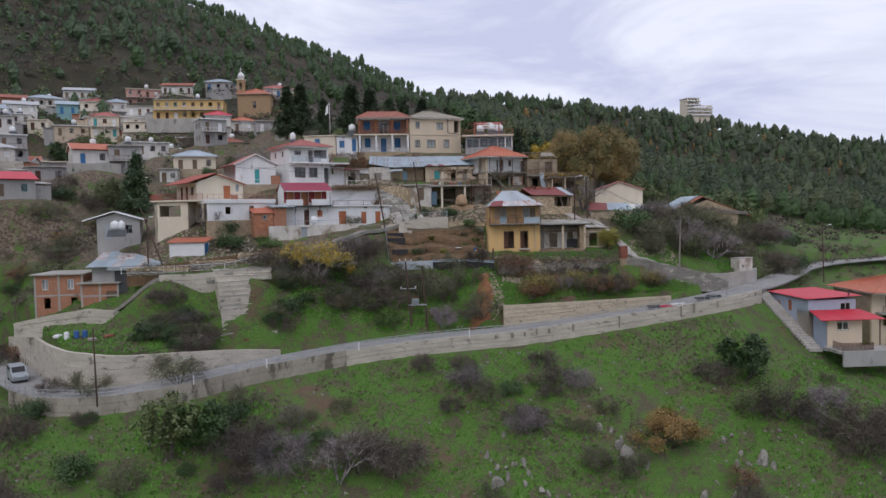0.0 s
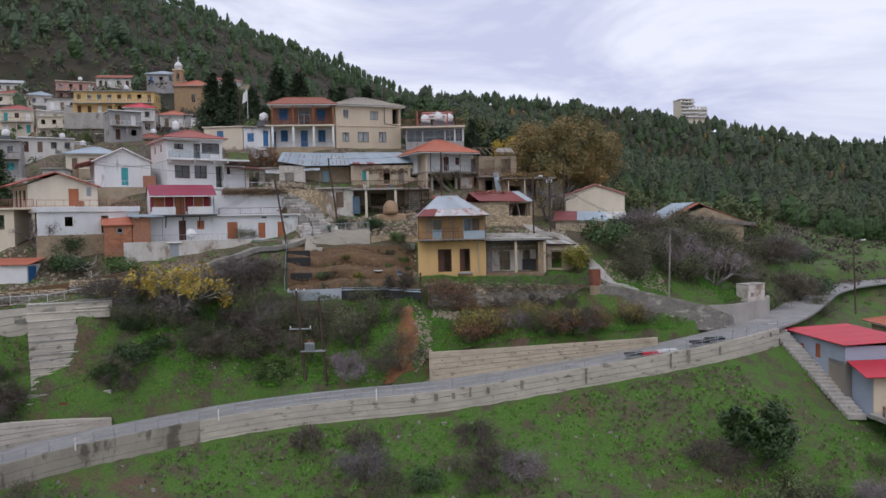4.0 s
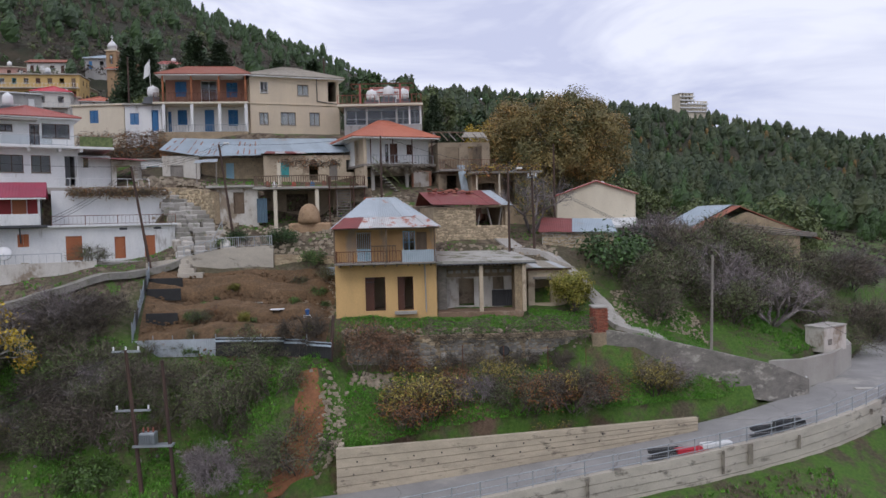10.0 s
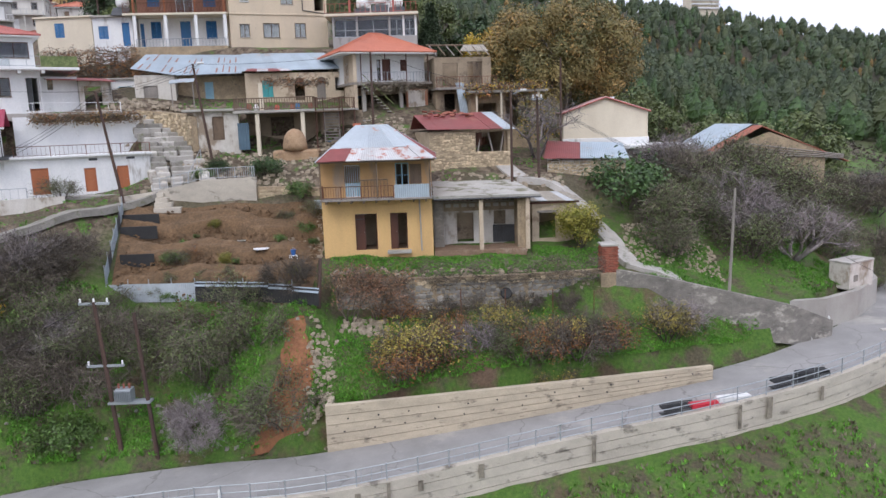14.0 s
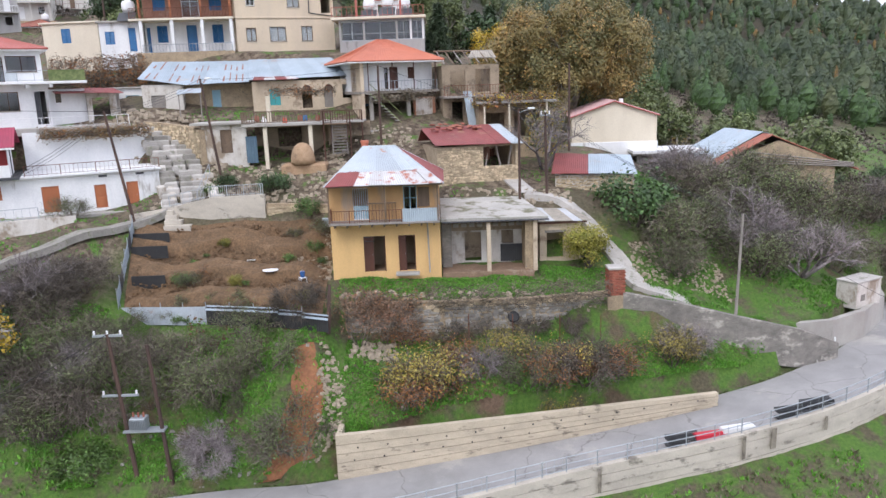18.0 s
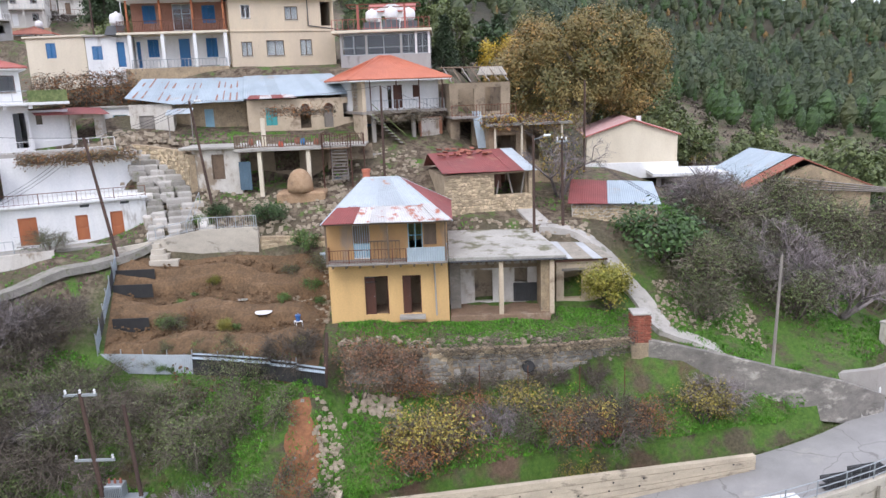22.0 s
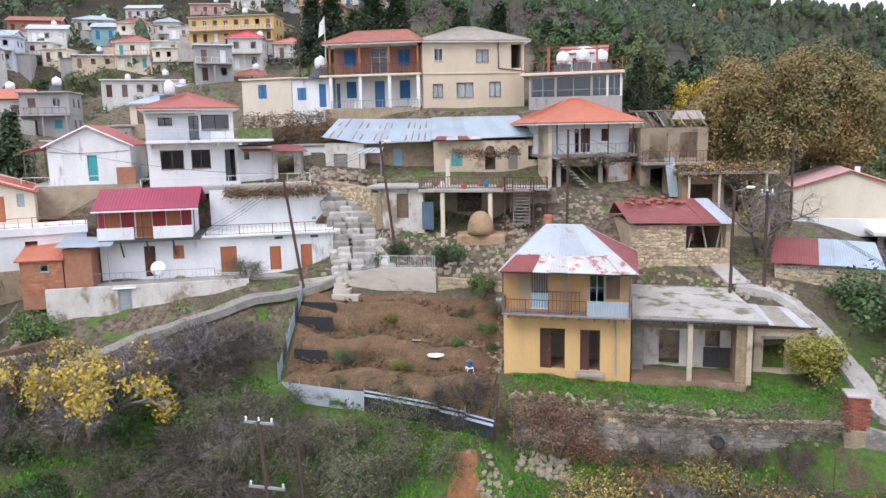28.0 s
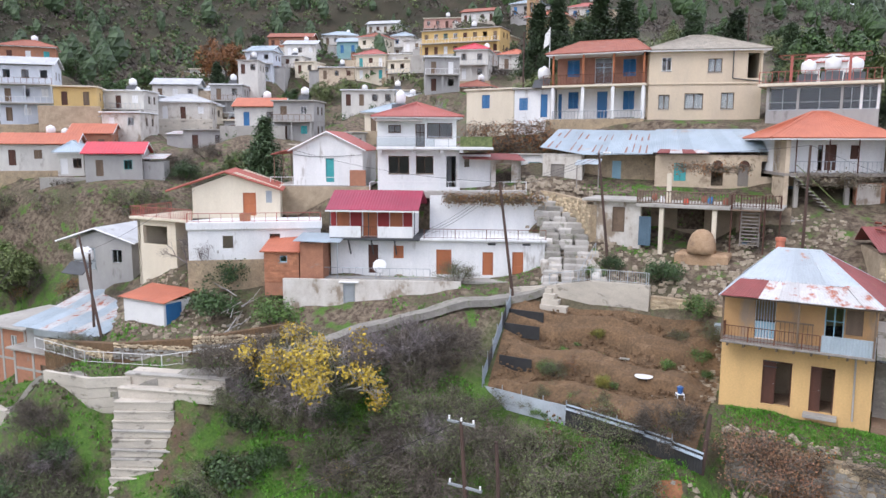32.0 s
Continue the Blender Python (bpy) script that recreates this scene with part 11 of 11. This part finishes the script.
def lay_stones(parent, m, w, h, size, holes=(), limit=300, seed=1, top=None, meshes=STONES):
    """Courses of separate stones on the plane y = 0 of the pose m."""
    r2 = random.Random(seed)
    z, count, rest = size * 0.2, 0, Geo()
    while z < h:
        ch = size * r2.uniform(0.45, 0.8)
        u = r2.uniform(0, size * 0.4)
        while u < w:
            cw = size * r2.uniform(0.5, 1.4)
            cx, cz = u + cw / 2, z + ch / 2
            cap = h if top is None else top(cx)
            if cx + cw / 2 < w + 0.05 and cz + ch / 2 < cap and not any(o[0] - cw / 2 < cx < o[2] + cw / 2 and o[1] - ch / 2 < cz < o[3] + ch / 2 for o in holes):
                me = meshes[r2.randrange(len(meshes))]
                mm = m @ pose(cx, r2.uniform(-0.03, 0.02), cz + r2.uniform(-0.06, 0.06), 0, r2.uniform(-14, 14), 0) @ Matrix.Diagonal((cw * r2.uniform(0.78, 1.0), 0.12, ch * r2.uniform(0.8, 1.1), 1))
                if count < limit:
                    ob = part("stone", me, "stonep", parent)
                    ob.matrix_basis = mm
                    count += 1
                else:
                    i = len(rest.v)
                    rest.v += [tuple(mm @ v.co) for v in me.vertices]
                    rest.f += [tuple(i + k for k in p.vertices) for p in me.polygons]
            u += cw
        z += ch
    if rest.v:
        tagged(part("stonework", rest, "stonejoin", parent), kind="stuff")


STONES2 = []
for me in STONES:
    me2 = me.copy()
    me2.materials.clear()
    me2.materials.append(M["greystone"])
    STONES2.append(me2)
lay_stones(STONE_HOUSE, Matrix.Identity(4), 6.7, 4.1, 0.27, [(3.75, 2.5, 6.4, 4.05)], 300, 2)
lay_stones(STONE_HUT, Matrix.Identity(4), 6.0, 2.1, 0.27, [], 140, 3)
for a, b, zb, h, n, sd in (((7.6, 103.2), (14.0, 103.3), -4.6, 2.7, 110, 4), ((14.0, 103.3), (20.0, 103.6), -4.65, 2.65, 110, 5), ((20.0, 103.6), (25.4, 104.6), -4.5, 2.4, 80, 6)):
    L = math.hypot(b[0] - a[0], b[1] - a[1])
    lay_stones(TERRACE_WALL, place(a[0], a[1], zb + 0.5, math.degrees(math.atan2(b[1] - a[1], b[0] - a[0]))), L, h - 0.5, 0.4, [], n, sd, meshes=STONES2)
for a, b, zb, h, n, sd in (((0.95, 112.1), (3.6, 112.3), 0.9, 2.6, 60, 7), ((3.6, 112.3), (6.5, 112.2), 0.9, 2.4, 60, 8)):
    L = math.hypot(b[0] - a[0], b[1] - a[1])
    lay_stones(GARDEN_RUBBLE, place(a[0], a[1], zb, math.degrees(math.atan2(b[1] - a[1], b[0] - a[0]))), L, h, 0.42, [], n, sd)
for a, b, zb, h, n, sd in (((-41, 95.4), (-33, 95.7), -2.4, 1.2, 70, 9), ((-33, 95.7), (-27.4, 98.0), -1.9, 1.4, 80, 10), ((-27.4, 98.0), (-22.5, 102.4), -1.2, 1.3, 60, 11)):
    L = math.hypot(b[0] - a[0], b[1] - a[1])
    lay_stones(PATH_RUBBLE, place(a[0], a[1], zb, math.degrees(math.atan2(b[1] - a[1], b[0] - a[0]))), L, h, 0.3, [], n, sd, meshes=STONES2)
brick_me = Geo().bevel_box(-0.145, -0.02, -0.09, 0.145, 0.02, 0.09, 0.008).mesh("brick")
for r in range(12):
    for k in range(9):
        u, z = 0.17 + 0.3 * k + (0.14 if r % 2 else 0), 0.12 + 0.2 * r
        if u > 2.6 or (1.1 < u < 1.95 and 1.5 < z < 2.2):
            continue
        ob = part("brick", brick_me, "brickp2", BRICK_SHED)
        ob.matrix_basis = pose(u, -0.012, z)
for a, b, zb, h, sd in (((-12.6, 121.9), (-9.4, 120.6), 6.4, 3.3, 31), ((-9.4, 120.6), (-6.6, 119.0), 6.1, 3.3, 32), ((-6.6, 119.0), (-5.3, 117.6), 5.7, 3.4, 33)):
    L = math.hypot(b[0] - a[0], b[1] - a[1])
    lay_stones(OLD_WALL, place(a[0], a[1], zb, math.degrees(math.atan2(b[1] - a[1], b[0] - a[0]))), L, h, 0.34, [], 24, sd)
# weep holes of the board-marked wall, each a black disc on its face
hole = Geo().lathe([(0.055, -0.01), (0.05, 0.01), (0.02, 0.012)], n=8).turned(pose(0, 0, 0, 90))
hole_me = hole.mesh("weep_hole")
for k in range(13):
    for lev in (0.3, 0.75):
        f = (k + 0.5 + 0.3 * lev) / 13.5
        if f > 0.97 or (lev < 0.5 and f > 0.75):
            continue
        x, y = 7.68 + 22.82 * f, 95.7 + 3.1 * f ** 1.1
        zb, zt = -10.2 + 2.2 * f, -7.38 + 0.4 * f
        ob = part("weep_hole", hole_me, "black", RW_WALL)
        ob.matrix_basis = pose(x, y - 0.02, zb + (zt - zb) * (0.25 + 0.6 * lev), 0, 0, 7)
# weeds on the garden plot and beside walls
r3 = random.Random(21)
for x, y, k, s in ((-3.9, 106.6, "mid", 0.55), (-3.2, 106.2, "sparse", 0.5), (-2.6, 106.9, "rust", 0.4), (0.0, 105.6, "citrus", 0.3), (0.6, 104.4, "sparse", 0.4), (4.8, 109.6, "mid", 0.5), (5.4, 110.6, "sparse", 0.6), (3.2, 108.4, "mid", 0.35), (5.0, 103.6, "citrus", 0.25), (-1.8, 109.6, "citrus", 0.25), (3.4, 110.6, "sparse", 0.4)):
    put(k, x, y, s, z=hz(x, y) + 0.2)
for k in range(16):
    gx_, gy_ = r3.uniform(-5.5, 5.5), r3.uniform(103.6, 110.5)
    put("mid", gx_, gy_, r3.uniform(0.14, 0.34), 1300 + k, z=hz(gx_, gy_) + 0.2)
for k in range(5):
    put("sparse", r3.uniform(-5.5, 5.0), r3.uniform(103.6, 105), r3.uniform(0.25, 0.45), 1400 + k)
